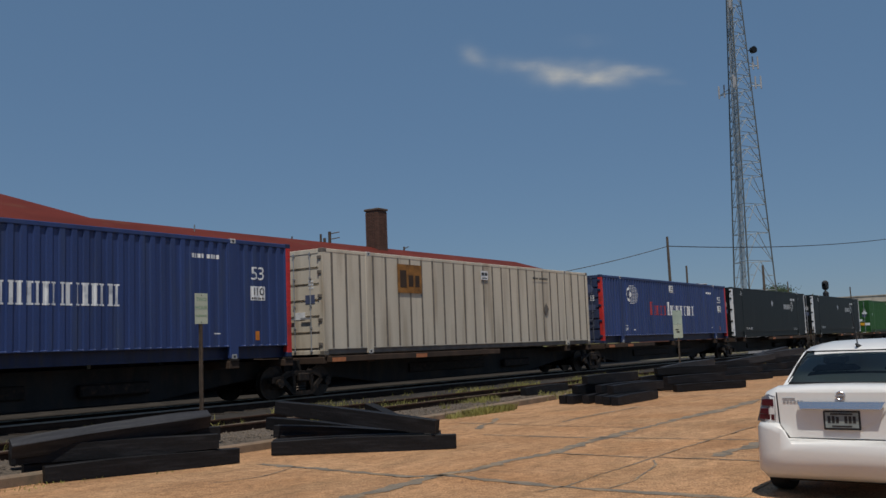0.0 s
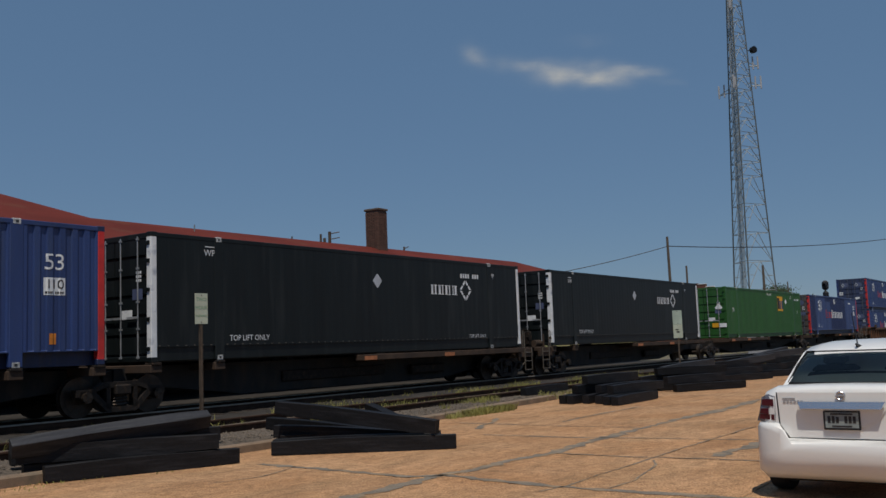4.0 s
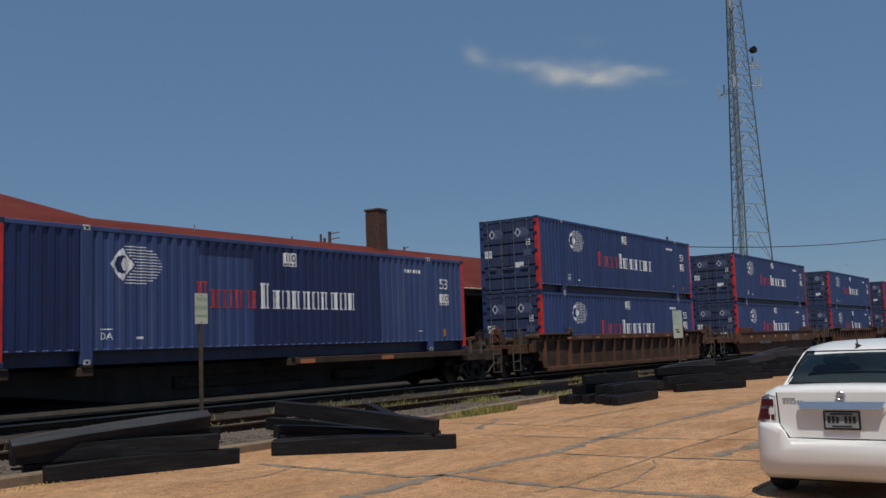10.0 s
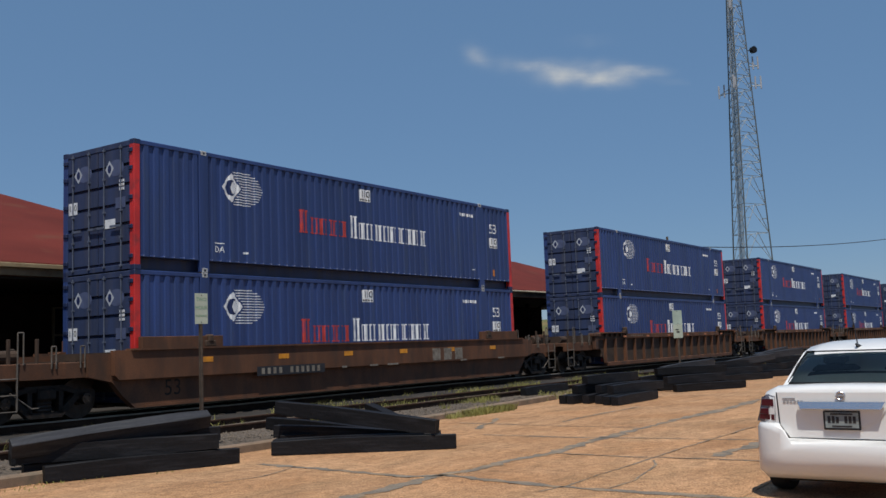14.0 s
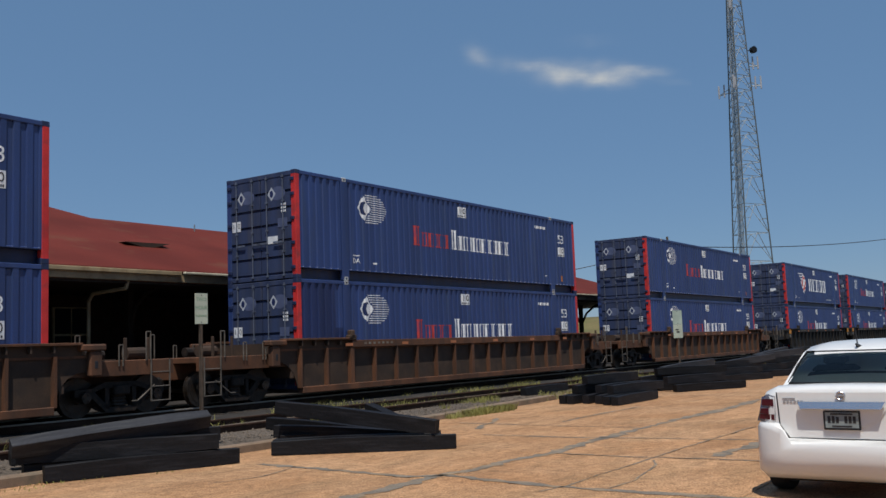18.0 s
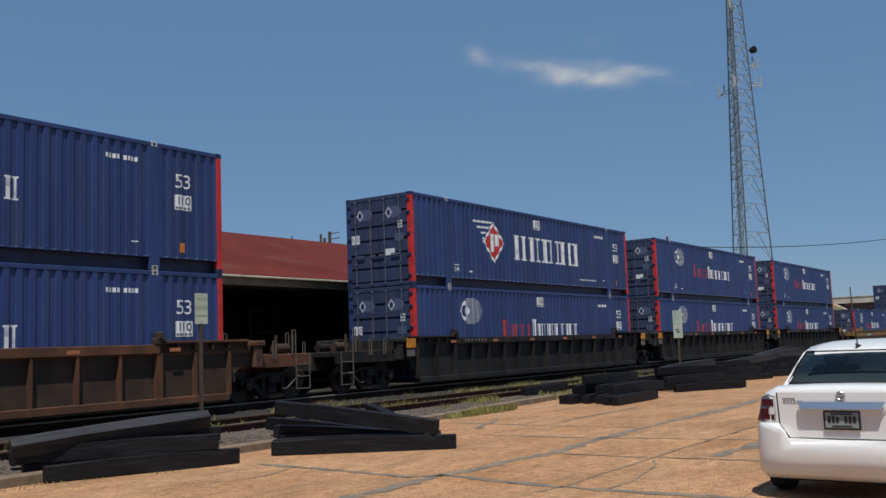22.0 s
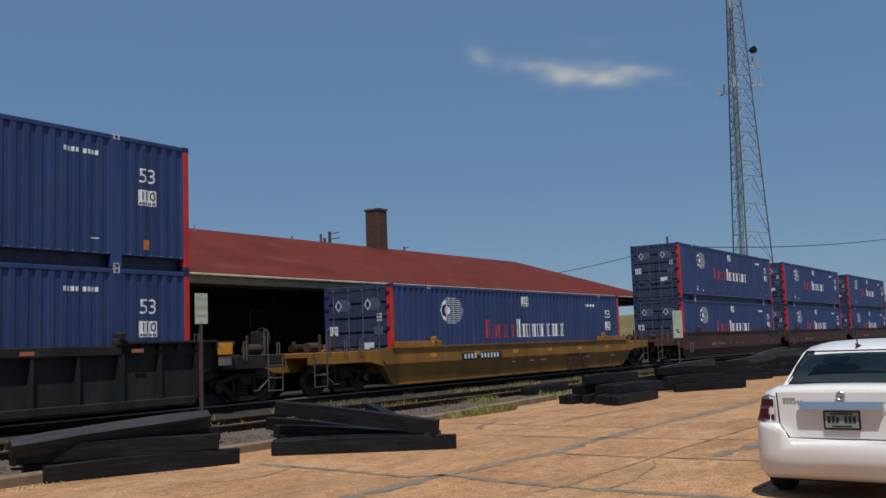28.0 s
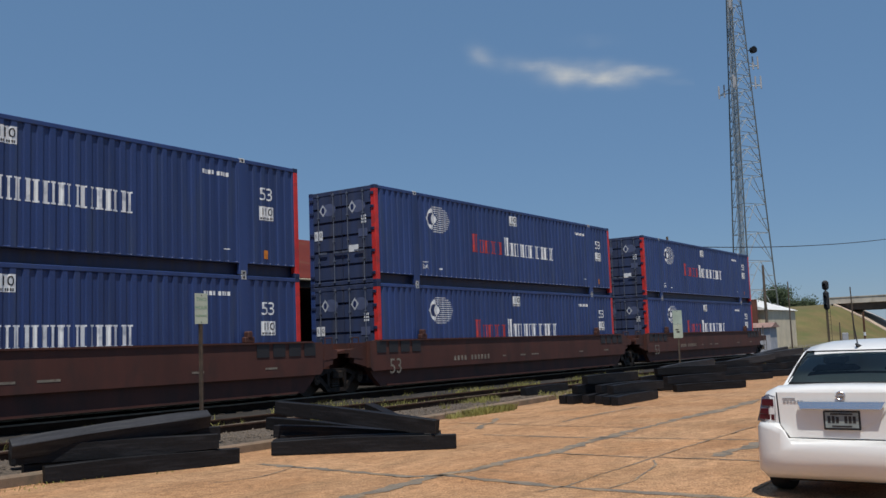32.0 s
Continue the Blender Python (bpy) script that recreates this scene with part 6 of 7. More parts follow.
def end_gear(car, end, x0, x1, paint, rung_paint, wheel=True, height=1.15):
    """An end platform with coupler, ladder, grab irons and, on one end, a hand brake wheel."""
    s = 1 if end > 0 else -1
    bm = bmesh.new()
    bx(bm, s * x0, -1.25, height - 0.12, s * x1, 1.25, height + 0.02, 0.015)
    bx(bm, s * x0, -0.35, height - 0.5, s * (x1 + 0.1), 0.35, height - 0.12, 0.02)
    for y in (-1.2, 1.2):
        bx(bm, s * x0, y - 0.06, height - 0.3, s * x1, y + 0.06, height - 0.1)
    deck = part("end_platform", bm, paint, car)
    bm = bmesh.new()
    bx(bm, s * x1, -0.09, 0.48, s * (x1 + 0.42), 0.09, 0.70, 0.03)
    bx(bm, s * (x1 + 0.28), -0.2, 0.42, s * (x1 + 0.56), 0.16, 0.74, 0.05)
    part("coupler", bm, GREASY, deck)
    bm = bmesh.new()
    path(bm, [(s * (x1 + 0.05), 0.5, 0.62), (s * (x1 + 0.22), 0.5, 0.42), (s * (x1 + 0.45), 0.5, 0.36), (s * (x1 + 0.62), 0.45, 0.42)], 0.025)
    part("air_hose", bm, RUBBER, deck)
    for y in (-1.28, 1.28):
        bm = bmesh.new()
        xa, xb = s * (x1 - 0.62), s * (x1 - 0.12)
        for x in (xa, xb):
            bx(bm, x - 0.013, y - 0.013, 0.26, x + 0.013, y + 0.013, height + 0.02)
        for z in (0.27, 0.58, 0.89):
            tube(bm, (xa, y, z), (xb, y, z), 0.014, 6)
        part("ladder", bm, GRAB, deck, "grimy bare steel steps")
        bm = bmesh.new()
        path(bm, [(s * (x1 - 0.75), y, height), (s * (x1 - 0.75), y, height + 0.62), (s * (x1 - 0.63), y, height + 0.62), (s * (x1 - 0.63), y, height)], 0.016)
        for q in (1.35, 2.0):
            if x1 - q > x0:
                path(bm, [(s * (x1 - q), y, height - 0.1), (s * (x1 - q), y, height + 0.34), (s * (x1 - q - 0.1), y, height + 0.34), (s * (x1 - q - 0.1), y, height - 0.1)], 0.016)
        path(bm, [(s * (x1 - 0.5), y * 0.97, 0.62), (s * (x1 - 0.95), y * 0.97, 0.30), (s * (x1 - 1.1), y * 0.97, 0.30)], 0.014)
        part("grab_iron", bm, GRAB, deck)
    bm = bmesh.new()
    for k in range(5):
        bx(bm, s * (x0 + 0.2) + s * 0.28 * k, -1.0, height + 0.02, s * (x0 + 0.34) + s * 0.28 * k, 1.0, height + 0.05)
    part("walkway", bm, RUST_DARK, deck)
    bm = bmesh.new()
    tube(bm, (s * (x1 - 0.9), -0.75, height + 0.16), (s * (x1 - 0.4), -0.75, height + 0.16), 0.13, 12)
    part("brake_cylinder", bm, RUST_DARK, deck)
    for q in (0.55, 1.15):
        bm = bmesh.new()
        bx(bm, s * (x1 - q) - 0.03, -1.12, height, s * (x1 - q) + 0.03, -1.06, height + 0.5, 0.008)
        part("stanchion", bm, RUST_DARK, deck)
    bm = bmesh.new()
    tube(bm, (s * (x1 - 1.3), 0.2, height + 0.15), (s * (x1 - 0.8), 0.2, height + 0.15), 0.12, 10)
    part("air_tank", bm, GREASY, deck)
    if wheel:
        bm = bmesh.new()
        c = Vector((s * (x1 - 0.1), -0.55, height + 0.42))
        n = 18
        ring = [c + Vector((0, 0.28 * math.cos(k * math.tau / n), 0.28 * math.sin(k * math.tau / n))) for k in range(n + 1)]
        path(bm, ring, 0.022)
        for k in range(0, n, 3):
            tube(bm, c, ring[k], 0.014, 5)
        bx(bm, c.x - s * 0.2 - 0.09, c.y - 0.13, c.z - 0.3, c.x - s * 0.2 + 0.09, c.y + 0.13, c.z + 0.2, 0.02)
        bx(bm, c.x - s * 0.2 - 0.04, c.y - 0.06, height, c.x - s * 0.2 + 0.04, c.y + 0.06, c.z - 0.28)
        part("brake_wheel", bm, rung_paint, deck, "hand brake wheel on its stand")


def chocks(car, paint, z, half=8.35):
    """The cast guides that stand on the side sills by the container's corners."""
    for s in (-1, 1):
        for y in (-1.42, 1.42):
            bm = bmesh.new()
            x = s * 6.1
            bx(bm, x - 0.16, y - 0.07, z, x + 0.16, y + 0.07, z + 0.14, 0.02)
            bx(bm, x - 0.08, y - 0.09, z + 0.1, x + 0.08, y + 0.09, z + 0.28, 0.03)
            part("container_guide", bm, paint, car)


def ribbed_well(label, paint, dark, single=True, ends=(1, 1), gap=(3.6, 3.6), top=1.48):
    """A well car with an open side of chords and upright ribs. ends: which ends carry a platform with coupler."""
    car = thing("well_car", label, "rail car", "cars of the train")
    lo, half = 0.15, 8.30
    for y in (-1, 1):
        ya, yb = y * 1.30, y * 1.47
        bm = bmesh.new()
        bx(bm, -6.1, ya - y * 0.02, top - 0.20, 6.1, yb, top, 0.012)
        bx(bm, -half - 0.75, ya - y * 0.02, top - 0.24, half + 0.75, ya + y * 0.06, top - 0.19)
        part("top_chord", bm, paint, car)
        for s in (-1, 1):      # past the guides: a thin flange over a set-back plate, then a cast cap on a post
            bm = bmesh.new()
            bx(bm, s * 6.1, ya - y * 0.05, top + 0.02, s * (half + 0.42), yb + y * 0.02, top + 0.075, 0.008)
            flange = part("end_flange", bm, paint, car)
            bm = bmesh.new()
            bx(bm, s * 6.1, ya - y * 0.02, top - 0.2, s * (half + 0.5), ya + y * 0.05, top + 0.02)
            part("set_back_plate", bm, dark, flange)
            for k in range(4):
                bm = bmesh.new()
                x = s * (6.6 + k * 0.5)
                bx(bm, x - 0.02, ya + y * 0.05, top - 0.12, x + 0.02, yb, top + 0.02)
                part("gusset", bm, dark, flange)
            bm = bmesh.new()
            bx(bm, s * (half + 0.38), ya - y * 0.1, top - 0.10, s * (half + 0.98), yb + y * 0.03, top + 0.04, 0.03)
            cap = part("cast_cap", bm, paint, car)
            bm = bmesh.new()
            bx(bm, s * (half + 0.60), ya, 0.86, s * (half + 0.90), yb, top - 0.10, 0.03)
            part("end_post", bm, paint, cap)
            bm = bmesh.new()
            bx(bm, s * (half + 0.70), yb - y * 0.01, 1.02, s * (half + 0.79), yb + y * 0.004, 1.18, 0.01)
            part("post_hole", bm, BLACK, cap)
        bm = bmesh.new()
        bx(bm, -half + 0.2, ya, lo, half - 0.2, yb, lo + 0.16, 0.012)
        part("bottom_chord", bm, paint, car)
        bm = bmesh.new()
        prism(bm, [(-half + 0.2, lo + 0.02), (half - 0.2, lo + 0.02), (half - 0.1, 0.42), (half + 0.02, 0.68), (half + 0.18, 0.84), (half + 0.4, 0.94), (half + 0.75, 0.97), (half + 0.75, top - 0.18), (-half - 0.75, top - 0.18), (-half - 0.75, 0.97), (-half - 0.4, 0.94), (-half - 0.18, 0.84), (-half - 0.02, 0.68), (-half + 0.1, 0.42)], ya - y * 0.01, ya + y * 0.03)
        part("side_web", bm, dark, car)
        for k in range(17):
            bm = bmesh.new()
            x = (k - 8) * 1.0167
            wide = 0.15 if k in (2, 8, 14) else 0.06
            prism(bm, [(x - wide / 2, lo + 0.14), (x + wide / 2, lo + 0.14), (x + wide / 2, top - 0.19), (x - wide / 2, top - 0.19)], ya + y * 0.02, yb - y * 0.015)
            part("rib", bm, paint, car)
        for k in range(6):
            bm = bmesh.new()
            x = -6.4 + k * 2.55
            bx(bm, x, yb - y * 0.003, top - 0.16, x + 0.3, yb + y * 0.004, top - 0.08)
            part("reflector", bm, ORANGE_DULL, car)
        bm = bmesh.new()
        for k in range(7):
            x = -5.6 + k * 0.2
            bx(bm, x, yb - y * 0.003, top - 0.12, x + 0.1, yb + y * 0.003, top - 0.06)
        tagged(part("stencil_marking", bm, DULL_MARK, car), kind="stuff")
    bm = bmesh.new()
    for k in range(9):
        x = -7.9 + k * 1.975
        bx(bm, x - 0.12, -1.3, lo, x + 0.12, 1.3, lo + 0.07)
    bx(bm, -half, -0.3, lo, half, 0.3, lo + 0.06)
    part("well_floor", bm, dark, car)
    for s in (-1, 1):
        bm = bmesh.new()
        bx(bm, s * half, -1.32, 0.55, s * (half + 0.1), 1.32, top - 0.02)
        part("bulkhead", bm, dark, car)
    chocks(car, dark, top)
    if paint is SOOT:
        for s in (-1, 1):
            for y in (-1, 1):
                bm = bmesh.new()
                x = s * (half + 0.45)
                bx(bm, x - 0.02, y * 1.47, top - 0.27, x + 0.42, y * 1.508, top + 0.0, 0.005)
                part("reflector_panel", bm, AMBER, car, "amber reflector panel")
                bm = bmesh.new()
                bx(bm, x + 0.0, y * 1.47, top - 0.52, x + 0.40, y * 1.486, top - 0.30)
                part("stencil_panel", bm, WHITE_RIB, car)
    finish_ends(car, ends, gap, paint, half, single)
    return car


def finish_ends(car, ends, gap, paint, half, single):
    for s, kind, g in ((-1, ends[0], gap[0]), (1, ends[1], gap[1])):
        if kind:
            end_gear(car, s, half + 0.1, LEN / 2 + g - 0.30, paint, paint, kind == 2)
            truck(car, s * (LEN / 2 + min(g, 3.5) - 1.55))
        else:
            bm = bmesh.new()
            reach = LEN / 2 + g - 0.12
            prism(bm, [(s * half, 1.25), (s * half, 0.62), (s * reach, 0.55), (s * reach, 1.12)], -0.5, 0.5)
            for y in (-1, 1):
                prism(bm, [(s * (half + 0.6), 1.3), (s * (half + 0.6), 0.95), (s * (reach - 0.15), 1.0), (s * (reach - 0.15), 1.22)], y * 1.15, y * 1.35)
            bx(bm, s * half, -1.3, 1.12, s * (reach - 0.1), 1.3, 1.17)
            part("articulation", bm, paint, car)
            bm = bmesh.new()
            for y in (-1.3, 1.3):
                path(bm, [(s * (half + 0.7), y, 1.2), (s * (half + 0.7), y, 1.55), (s * (reach - 0.3), y, 1.55), (s * (reach - 0.3), y, 1.2)], 0.016)
            part("grab_iron", bm, paint, car)
            if s > 0:
                truck(car, LEN / 2 + g)


def smooth_well(label, paint, dark, ends=(1, 1), gap=(3.6, 3.6), top=1.40, number="", flag=False):
    """A well car with plated sides that slope in at their ends."""
    car = thing("well_car", label, "rail car", "cars of the train")
    lo, half = 0.15, 8.30
    for y in (-1, 1):
        ya, yb = y * 1.31, y * 1.47
        yc = y * (1.44 if paint is OCHRE else 1.34)
        bm = bmesh.new()
        prism(bm, [(-half + 0.2, lo), (half - 0.2, lo), (half + 0.12, 0.42), (half + 0.38, 0.72), (half + 0.95, 0.85), (half + 0.95, top - 0.08), (half + 0.1, top - 0.08), (half - 0.1, top),
                   (-half + 0.1, top), (-half - 0.1, top - 0.08), (-half - 0.95, top - 0.08), (-half - 0.95, 0.85), (-half - 0.38, 0.72), (-half - 0.12, 0.42)], ya - y * 0.14, yc)
        if paint is OCHRE:      # the plate leans in below its shoulder
            for v in bm.verts:
                if abs(v.co.y) > 1.40 and v.co.z < 0.72:
                    v.co.y -= y * 0.20 * (0.72 - v.co.z)
        side = part("side_plate", bm, paint, car)
        bm = bmesh.new()
        bx(bm, -half + 0.45, ya - y * 0.12, lo, half - 0.45, yc + y * (0.03 if paint is not OCHRE else -0.09), lo + 0.05)
        bx(bm, -half, ya, top - 0.03, half, yb + y * 0.05, top + 0.012)
        part("flange", bm, paint, side)
        zs = 0.60 if number else 0.76
        bm = bmesh.new()
        prism(bm, [(-half - 0.30, zs), (half + 0.30, zs), (half + 0.40, zs + 0.1), (half + 0.40, top - 0.02), (-half - 0.40, top - 0.02), (-half - 0.40, zs + 0.1)], ya, yb + y * 0.004)
        part("upper_plate", bm, paint, side)
        for x in () if number else (-half + 0.3, half - 2.6):
            bm = bmesh.new()
            bx(bm, x, ya, top, x + 2.3, yb - y * 0.02, top + (0.16 if paint is OCHRE else 0.26), 0.01)
            part("raised_plate", bm, paint, side)
        for k in range(0 if number else 6):
            bm = bmesh.new()
            x = -6.4 + k * 2.5
            bx(bm, x, yb - y * 0.003, top - 0.34, x + 0.36, yb + y * 0.009, top - 0.22)
            part("reflector", bm, AMBER, side)
        if y < 0:
            bm = bmesh.new()
            for k in range(11):
                if k not in (4,):
                    x = -4.5 + k * 0.2
                    z = top - (0.46 if paint is OCHRE else 0.72)
                    bx(bm, x, yb - 0.013, z + 0.02, x + 0.10, yb + 0.003, z + 0.17)
            part("reporting_marks", bm, WHITE if paint is OCHRE else DULL_MARK, side)
            if flag:
                bm = bmesh.new()
                z = top - (0.48 if paint is OCHRE else 0.74)
                bx(bm, -4.65, yb - 0.008, z, -2.2, yb + 0.003, z + 0.23)
                part("marks_panel", bm, BLACK, side)
            bm = bmesh.new()
            for x, w in ((-1.5, 0.2), (-0.3, 0.35), (0.5, 0.5), (4.3, 0.35), (6.6, 0.4)):
                bx(bm, x, yb - 0.010, top - 0.66, x + w, yb + 0.003, top - 0.61)
            tagged(part("stencil_marking", bm, DULL_MARK, side), kind="stuff")
            if number:
                for s_ in (-1, 1):
                    for k in range(4):      # black plates paint the dark of pockets under the top flange by the well's ends
                        bm = bmesh.new()
                        x = s_ * (half - 0.1 - k * 0.56)
                        bx(bm, x - 0.21, yb - 0.02, top - 0.36, x + 0.21, yb - 0.0055, top - 0.035)
                        part("pocket", bm, BLACK, side, "black plate that paints the dark inside a pocket")
                bm = letters(number, 0.62, WHITE)
                for v in bm.verts:
                    v.co = (v.co.x - half + 0.75, yb - 0.010, v.co.z + 0.68)
                part("length_number", bm, DULL_MARK, side, "pale painted number")
            if paint is RUSTY:
                bm = letters("53", 0.5, RUST_DARK)
                for v in bm.verts:
                    v.co = (v.co.x - half + 1.2, yc - 0.006, v.co.z + 0.52)
                part("length_number", bm, SOFFIT, side, "dark painted number")
            if flag:
                bm = bmesh.new()
                z = 0.50 if paint is OCHRE else 0.80
                for k in range(3):
                    x = 2.75 + k * 0.62
                    bx(bm, x, yb - 0.010 if paint is not OCHRE else yc - 0.008, z, x + 0.42, yb + 0.05 if paint is not OCHRE else yc + 0.02, z + 0.36)
                part("emblem", bm, OXIDE if paint is OCHRE else DULL_MARK, side, "faded blocks of an emblem")
    bm = bmesh.new()
    for k in range(9):
        x = -7.7 + k * 1.925
        bx(bm, x - 0.12, -1.31, lo, x + 0.12, 1.31, lo + 0.07)
    bx(bm, -half, -0.3, lo, half, 0.3, lo + 0.06)
    part("well_floor", bm, dark, car)
    for s in (-1, 1):
        bm = bmesh.new()
        bx(bm, s * half, -1.31, 0.5, s * (half + 0.1), 1.31, top - 0.05)
        part("bulkhead", bm, dark, car)
    chocks(car, dark, top + 0.01)
    finish_ends(car, ends, gap, paint, half, True)
    return car


def spine_car(label, ends=(0, 0), gap=(0.7, 0.7), ledge=(-8.0, 0.7)):
    """A car that is one deep beam with arms, on which a single container rides."""
    car = thing("spine_car", label, "rail car", "cars of the train")
    deck = 1.495 - RAIL_Z - 0.01
    bm = bmesh.new()
    prism(bm, [(-7.0, deck - 0.08), (7.0, deck - 0.08), (8.4, deck - 0.1), (8.4, deck - 0.45), (6.6, deck - 0.62), (4.6, 0.22), (-4.6, 0.22), (-6.6, deck - 0.62), (-8.4, deck - 0.45), (-8.4, deck - 0.1)], -0.42, 0.42)
    part("spine", bm, SOOT, car, "dirty black centre beam")
    for x in (-7.95, -6.1, 0.0, 6.1, 7.95):
        bm = bmesh.new()
        bx(bm, x - 0.16, -1.30, deck - 0.22, x + 0.16, 1.30, deck - 0.04, 0.015)
        arm = part("cross_arm", bm, RUST_DARK, car)
        for y in (-1.2, 1.2):
            bm = bmesh.new()
            bx(bm, x - 0.13, y - 0.13, deck - 0.05, x + 0.13, y + 0.13, deck + 0.004, 0.01)
            part("pedestal", bm, GREASY, arm)
    for y in (-1, 1):
        bm = bmesh.new()
        bx(bm, ledge[0], y * 1.15, deck - 0.18, ledge[1], y * 1.46, deck - 0.02, 0.01)
        side = part("side_walkway", bm, RUST_DARK, car)
        for x in (ledge[0] + 0.05, (ledge[0] + ledge[1]) / 2 - 0.5):
            bm = bmesh.new()
            bx(bm, x, y * 1.455, deck - 0.17, x + 0.55, y * 1.466, deck - 0.06)
            part("reflector", bm, ORANGE_DULL, side)
        bm = bmesh.new()
        bx(bm, -3.2, y * 0.42, 0.45, 1.2, y * 0.5, deck - 0.35, 0.02)
        bx(bm, 2.4, y * 0.42, 0.4, 4.2, y * 0.62, deck - 0.4, 0.04)
        part("brake_rigging", bm, GREASY, car)
    for s, kind, g in ((-1, ends[0], gap[0]), (1, ends[1], gap[1])):
        if kind:
            end_gear(car, s, 7.9, LEN / 2 + g - 0.3, RUST_DARK, GREASY if kind == 2 else RUST_DARK, kind == 2, deck - 0.05)
            truck(car, s * (LEN / 2 + g - 1.9))
        else:
            bm = bmesh.new()
            reach = LEN / 2 + g - 0.05
            prism(bm, [(s * 8.3, deck - 0.1), (s * 8.3, deck - 0.5), (s * reach, deck - 0.5), (s * reach, deck - 0.2)], -0.35, 0.35)
            part("articulation", bm, GREASY, car)
            if s > 0:
                truck(car, LEN / 2 + g)
    return car


# ---- the train: made up from its head to its tail ----
gear_meshes()
HALF = LEN / 2
PLACE = dict(C0=1.81, C1=19.2, C2=36.66, C3=54.0, C4=72.54, C5=93.3, C6=111.98, D1=133.35, D2=156.72, D3=180.18, D4=203.45,
             D5=227.0, D6=250.82, D7=270.36, D8=290.29, Y=313.95, R1=337.77, R2=357.17, R3=377.05)
ORDER = list(PLACE)
Z_SPINE, Z_LOW, Z_HIGH = 1.495, 0.63, 3.524


def gaps(key):
    """Half of the free room before and behind a car's container."""
    i = ORDER.index(key)
    before = PLACE[key] - PLACE[ORDER[i - 1]] - LEN if i else 1.2
    behind = PLACE[ORDER[i + 1]] - PLACE[key] - LEN if i + 1 < len(ORDER) else 6.0
    return before / 2, min(behind / 2, 3.4)


blue = blue_box()
newer = blue_box_plain()
stock = {"white": white_box(), "dark": dark_box(), "green": green_box(), "blue": blue, "newer": newer, "faded": blue_box(BLUE_FADED, 0.35)}
used = set()


def load(kind, key, z):
    ob = stock[kind]
    if kind in used:
        ob = copy_thing(ob, pose(0, 0, 0))
    used.add(kind)
    return ride(ob, PLACE[key] + HALF, z)


def repaint(box, spans, label):
    """Darker panels where a container's side was painted over."""
    mk = Marks(0.28, 0.036, -WID / 2 + 0.008)
    mk.y += 0.003
    for x0, x1, z0, z1 in spans:
        bm = bmesh.new()
        mk.bar(bm, x0, x1, z0, z1)
        part("repainted_panel", bm, BLUE_PATCH, box)
    tagged(box, label)


for key, kind, ends, ledge in (("C0", "blue", (0, 0), (-8.0, -2.5)), ("C1", "white", (0, 0), (-8.0, 0.7)), ("C2", "blue", (0, 0), (-8, -3)), ("C3", "dark", (0, 1), (-1, 8)),
                               ("C4", "dark", (2, 0), (-0.4, 8.3)), ("C5", "green", (0, 0), (-8, -1)), ("C6", "faded", (0, 2), (0, 7.8))):
    box = load(kind, key, Z_SPINE)
    if key == "C6":
        repaint(box, ((0.2, 1.9, 0.31, 2.78), (6.7, 11.75, 0.31, 2.78), (5.0, 6.7, 2.45, 2.78)), "faded blue corrugated container with darker repainted panels and red posts")
    ride(spine_car("rusty black skeleton spine car under a container", ends, gaps(key), ledge), PLACE[key] + HALF, RAIL_Z)

for key in ("D1", "D2", "D3", "D4", "D5", "D6", "D7", "D8", "Y", "R1", "R2", "R3"):
    low = load("blue", key, Z_LOW)
    if key != "Y":
        load("newer" if key == "D6" else "blue", key, Z_HIGH)
    if key == "D4":
        repaint(low, ((0.2, 1.5, 0.31, 2.78), (1.5, 2.1, 0.31, 1.6)), "blue corrugated container with a darker repainted panel by its doors")
    g = gaps(key)
    if key in ("D1", "D3", "D4", "D5"):
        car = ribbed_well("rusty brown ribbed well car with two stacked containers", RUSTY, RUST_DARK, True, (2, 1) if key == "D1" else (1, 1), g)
    elif key in ("D6", "D7", "D8"):
        car = ribbed_well("sooty black ribbed articulated well car with stacked containers", SOOT, SOOT, False, {"D6": (1, 0), "D7": (0, 0), "D8": (0, 2)}[key], g)
    elif key == "Y":
        car = smooth_well("ochre yellow plated well car with one blue container", OCHRE, OCHRE, (1, 1), g, 1.24, flag=True)
    elif key == "D2":
        car = smooth_well("rust-brown plated well car with two stacked containers", RUSTY, RUST_DARK, (2, 1), g, 1.40, flag=True)
    else:
        car = smooth_well("oxide-red plated articulated well car with stacked containers", OXIDE, OXIDE, {"R1": (1, 0), "R2": (0, 0), "R3": (0, 1)}[key], g, 1.46, "53")
    ride(car, PLACE[key] + HALF, RAIL_Z)


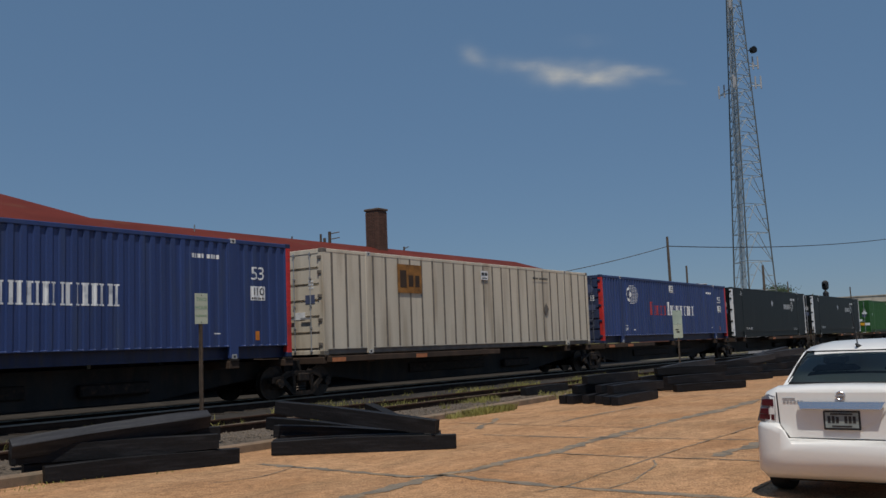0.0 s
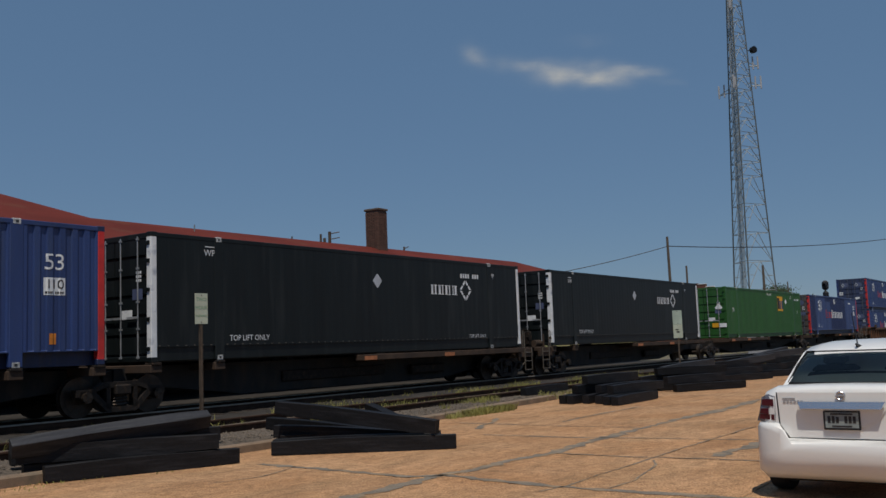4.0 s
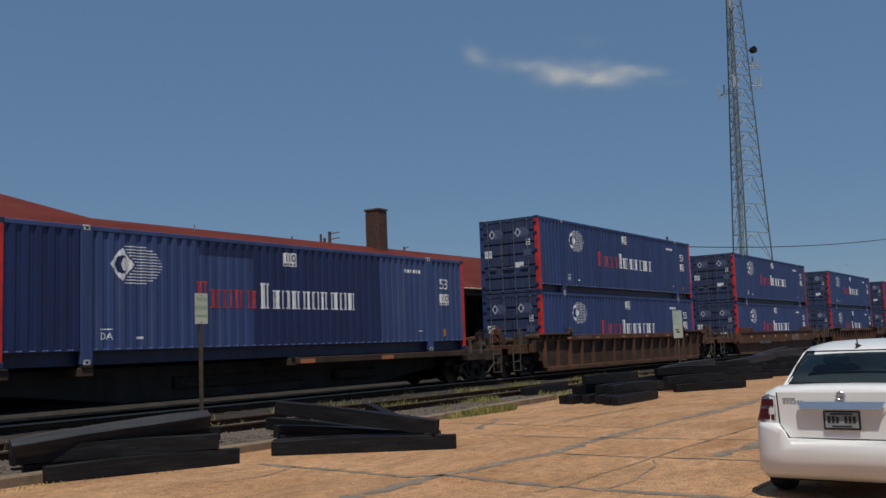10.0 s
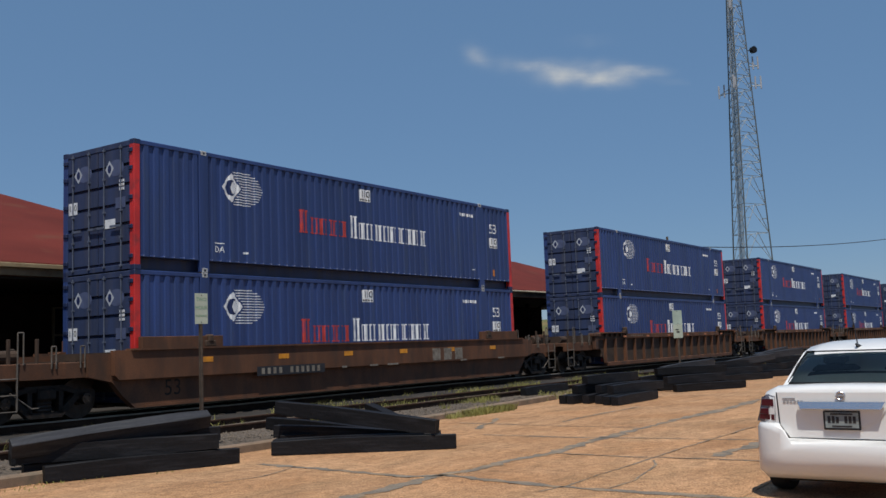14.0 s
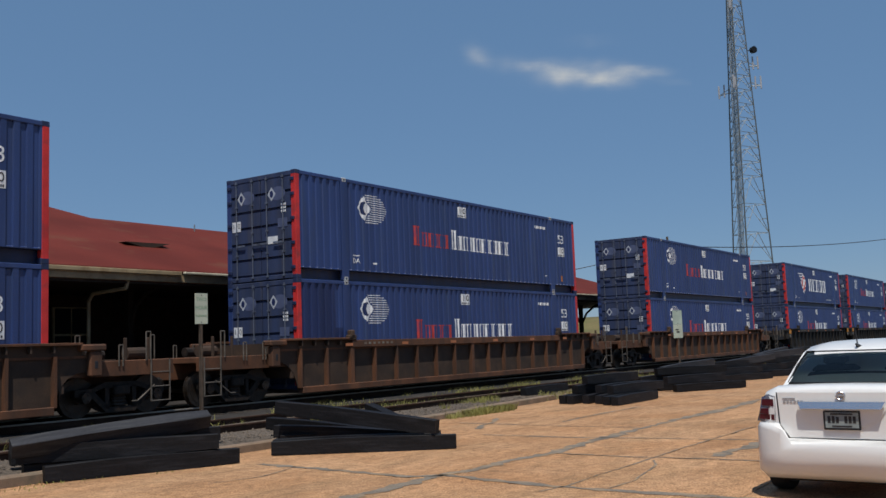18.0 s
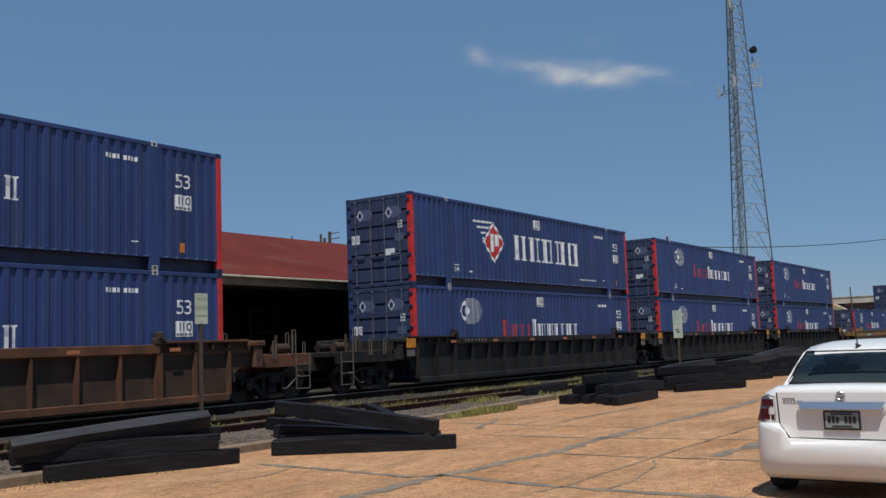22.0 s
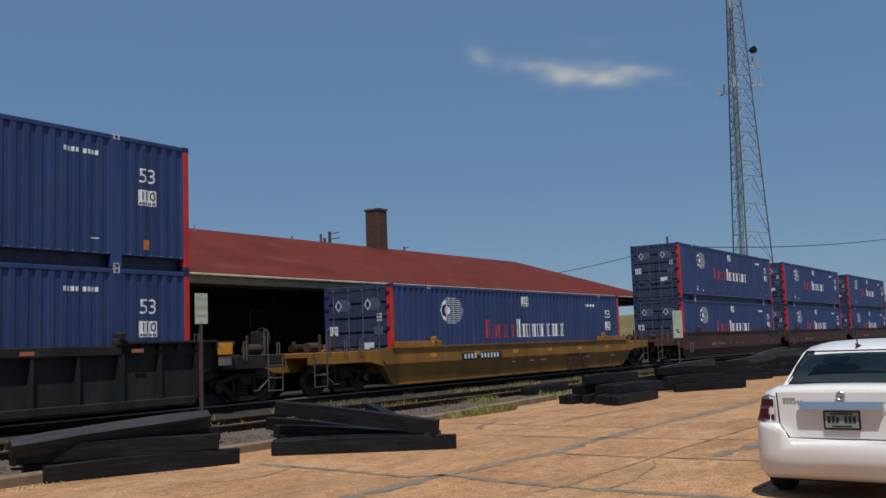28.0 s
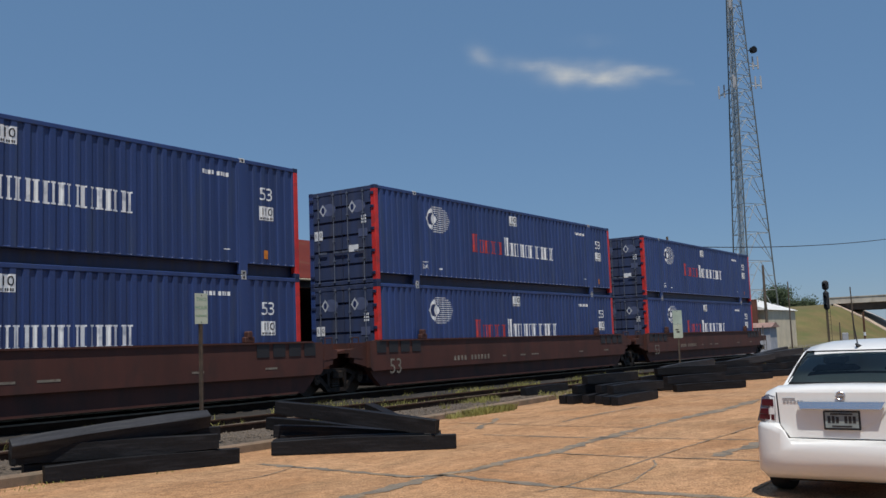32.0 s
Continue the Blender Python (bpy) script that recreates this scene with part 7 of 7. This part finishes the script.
# ---- slabs of the parking lot, last because they are many ----
def slab_mesh(x0, y0, x1, y1, seed):
    r_ = random.Random(seed)
    bm = bmesh.new()
    n = 5
    pts = []
    for (xa, ya), (xb, yb) in (((x0, y0), (x1, y0)), ((x1, y0), (x1, y1)), ((x1, y1), (x0, y1)), ((x0, y1), (x0, y0))):
        for k in range(n):
            u = k / n
            j = 0.0 if k == 0 else r_.uniform(-0.02, 0.012)
            nx_, ny_ = (ya - yb), (xb - xa)
            l = math.hypot(nx_, ny_)
            pts.append((xa + (xb - xa) * u + nx_ / l * j, ya + (yb - ya) * u + ny_ / l * j))
    cx, cy = (x0 + x1) / 2, (y0 + y1) / 2
    top = [bm.verts.new((x + (cx - x) * 0.012, y + (cy - y) * 0.012, 0.0)) for x, y in pts]
    low = [bm.verts.new((x, y, -0.012)) for x, y in pts]
    bm.faces.new(top)
    for k in range(len(pts)):
        j = (k + 1) % len(pts)
        bm.faces.new((low[k], low[j], top[j], top[k]))
    return mesh_of("slab", bm, SLAB)


seed = 0
for i in range(len(XJ) - 1):
    for j in range(len(YJ) - 1):
        gx, gy = 0.007, 0.007
        lo_y = YJ[j] + gy
        hi_y = YJ[j + 1] - gy
        lo_x = XJ[i] + gx
        hi_x = XJ[i + 1] - gx
        seed += 1
        if lo_y < 11.7 or lo_x > 11.5:
            part("slab", slab_mesh(lo_x, lo_y, hi_x, hi_y, seed), None, pave)
bm = bmesh.new()
for k in range(9):
    bx(bm, XJ[-1] + 0.05 + k * 2.0, -9.3, -0.012, XJ[-1] + 2.0 + k * 2.0, 13.2, -0.002)
tagged(part("far_slabs", bm, SLAB, pave), kind="stuff")


def ribbon(name, pts, w0, seed):
    """A rough grey smear of joint filler, a little proud of the slabs."""
    r_ = random.Random(seed)
    bm = bmesh.new()
    fine = []
    for (xa, ya), (xb, yb) in zip(pts, pts[1:]):
        n = max(2, int(math.hypot(xb - xa, yb - ya) / 0.07))
        fine += [(xa + (xb - xa) * k / n, ya + (yb - ya) * k / n) for k in range(n)]
    fine.append(pts[-1])
    rows = []
    for k, (x, y) in enumerate(fine):
        xa, ya = fine[max(0, k - 1)]
        xb, yb = fine[min(len(fine) - 1, k + 1)]
        l = math.hypot(xb - xa, yb - ya) or 1
        nx_, ny_ = -(yb - ya) / l, (xb - xa) / l
        o = 0.05 * noise.noise((x, y, seed + 5))
        row = []
        for s in (-1, 1):
            w = w0 * max(0.12, 0.50 + 0.8 * noise.noise((x * 0.8, y * 0.8, seed + s)) + 0.7 * noise.noise((x * 4.5, y * 4.5, seed + 3 * s)) + 0.4 * r_.random())
            row.append(bm.verts.new((x + nx_ * (o + s * w), y + ny_ * (o + s * w), 0.005)))
        rows.append(row)
    for a, b in zip(rows, rows[1:]):
        bm.faces.new((a[0], b[0], b[1], a[1]))
    part(name, bm, PATCH, pave)


ribbon("joint_filler", [(7.6, 6.9), (9.9, 6.95), (10.74, 6.8), (11.5, 6.9), (12.6, 6.72), (14.5, 6.94), (17.95, 7.0), (20.1, 6.96), (24.0, 7.1), (34, 7.0)], 0.15, 1)
ribbon("joint_filler", [(10.03, 10.23), (9.82, 8.54), (9.72, 7.3), (9.95, 6.9), (9.78, 6.2), (9.58, 5.05), (9.5, 3.8), (9.55, 1.0)], 0.10, 2)
ribbon("joint_filler", [(14.6, 9.3), (14.55, 7.5), (14.78, 5.7), (14.8, 4.4)], 0.045, 3)
ribbon("joint_filler", [(12.42, 6.65), (12.34, 5.5), (12.46, 4.4), (12.4, 3.4)], 0.04, 4)
ribbon("joint_filler", [(16.75, 11.2), (16.6, 9.6), (16.47, 8.4), (16.5, 7.1)], 0.05, 5)
ribbon("joint_filler", [(15.6, 10.0), (16.3, 10.35), (17.0, 10.5), (18.0, 11.0)], 0.09, 6)
ribbon("joint_filler", [(17.3, 9.1), (19.4, 9.25), (21.5, 9.25)], 0.06, 7)
ribbon("joint_filler", [(12.7, 4.32), (13.4, 4.38), (14.1, 4.3), (16.5, 4.4)], 0.13, 8)
ribbon("joint_filler", [(9.2, 5.13), (9.7, 5.06), (11.2, 5.1), (12.3, 5.13), (14.6, 5.17), (17.0, 5.15)], 0.022, 11)
ribbon("crack", [(12.1, 5.03), (11.6, 4.8), (11.06, 4.66), (10.3, 4.52), (9.67, 4.53)], 0.018, 9)
ribbon("crack", [(8.3, 9.4), (9.0, 9.2), (10.0, 9.5)], 0.02, 10)


# ---- what moves ----
def motions():
    steps = [float(k) for k in range(33)]
    surge = {3.0: 0.10, 11.0: 0.18, 14.0: -0.12, 18.0: 0.06, 21.0: -0.08}     # slight run of the slack, metres
    for ob, u, z in MOVERS:
        walk(ob, [(t, pose(u - gone(t) - surge.get(t, 0.0), MID, z)) for t in steps])
    for ob, dx in SPINNERS:
        rows = []
        for k in range(641):
            turn = -math.degrees(gone(k / 20) / WHEEL_R)
            rows.append((k / 20, pose(dx, 0, 0, 0, turn % 360, 0)))
        walk(ob, rows)
    walk(cloud, [(0.0, cloud_pose(0.0)), (32.0, cloud_pose(1.0))])
    rows = []
    for k, (t, x, y, z) in enumerate(FLIGHT):
        a, b = FLIGHT[max(0, k - 1)], FLIGHT[min(len(FLIGHT) - 1, k + 1)]
        rows.append((t, pose(x, y, z, 0, -math.degrees(math.atan2(b[3] - a[3], math.hypot(b[1] - a[1], b[2] - a[2]))), math.degrees(math.atan2(b[2] - a[2], b[1] - a[1])))))
    walk(bird, rows)
    for wing, s in WINGS:
        walk(wing, [(k / 10, pose(0, 0, 0, s * (38 * math.sin(k * 2.1) + 8), 0, 0)) for k in range(321)])


motions()
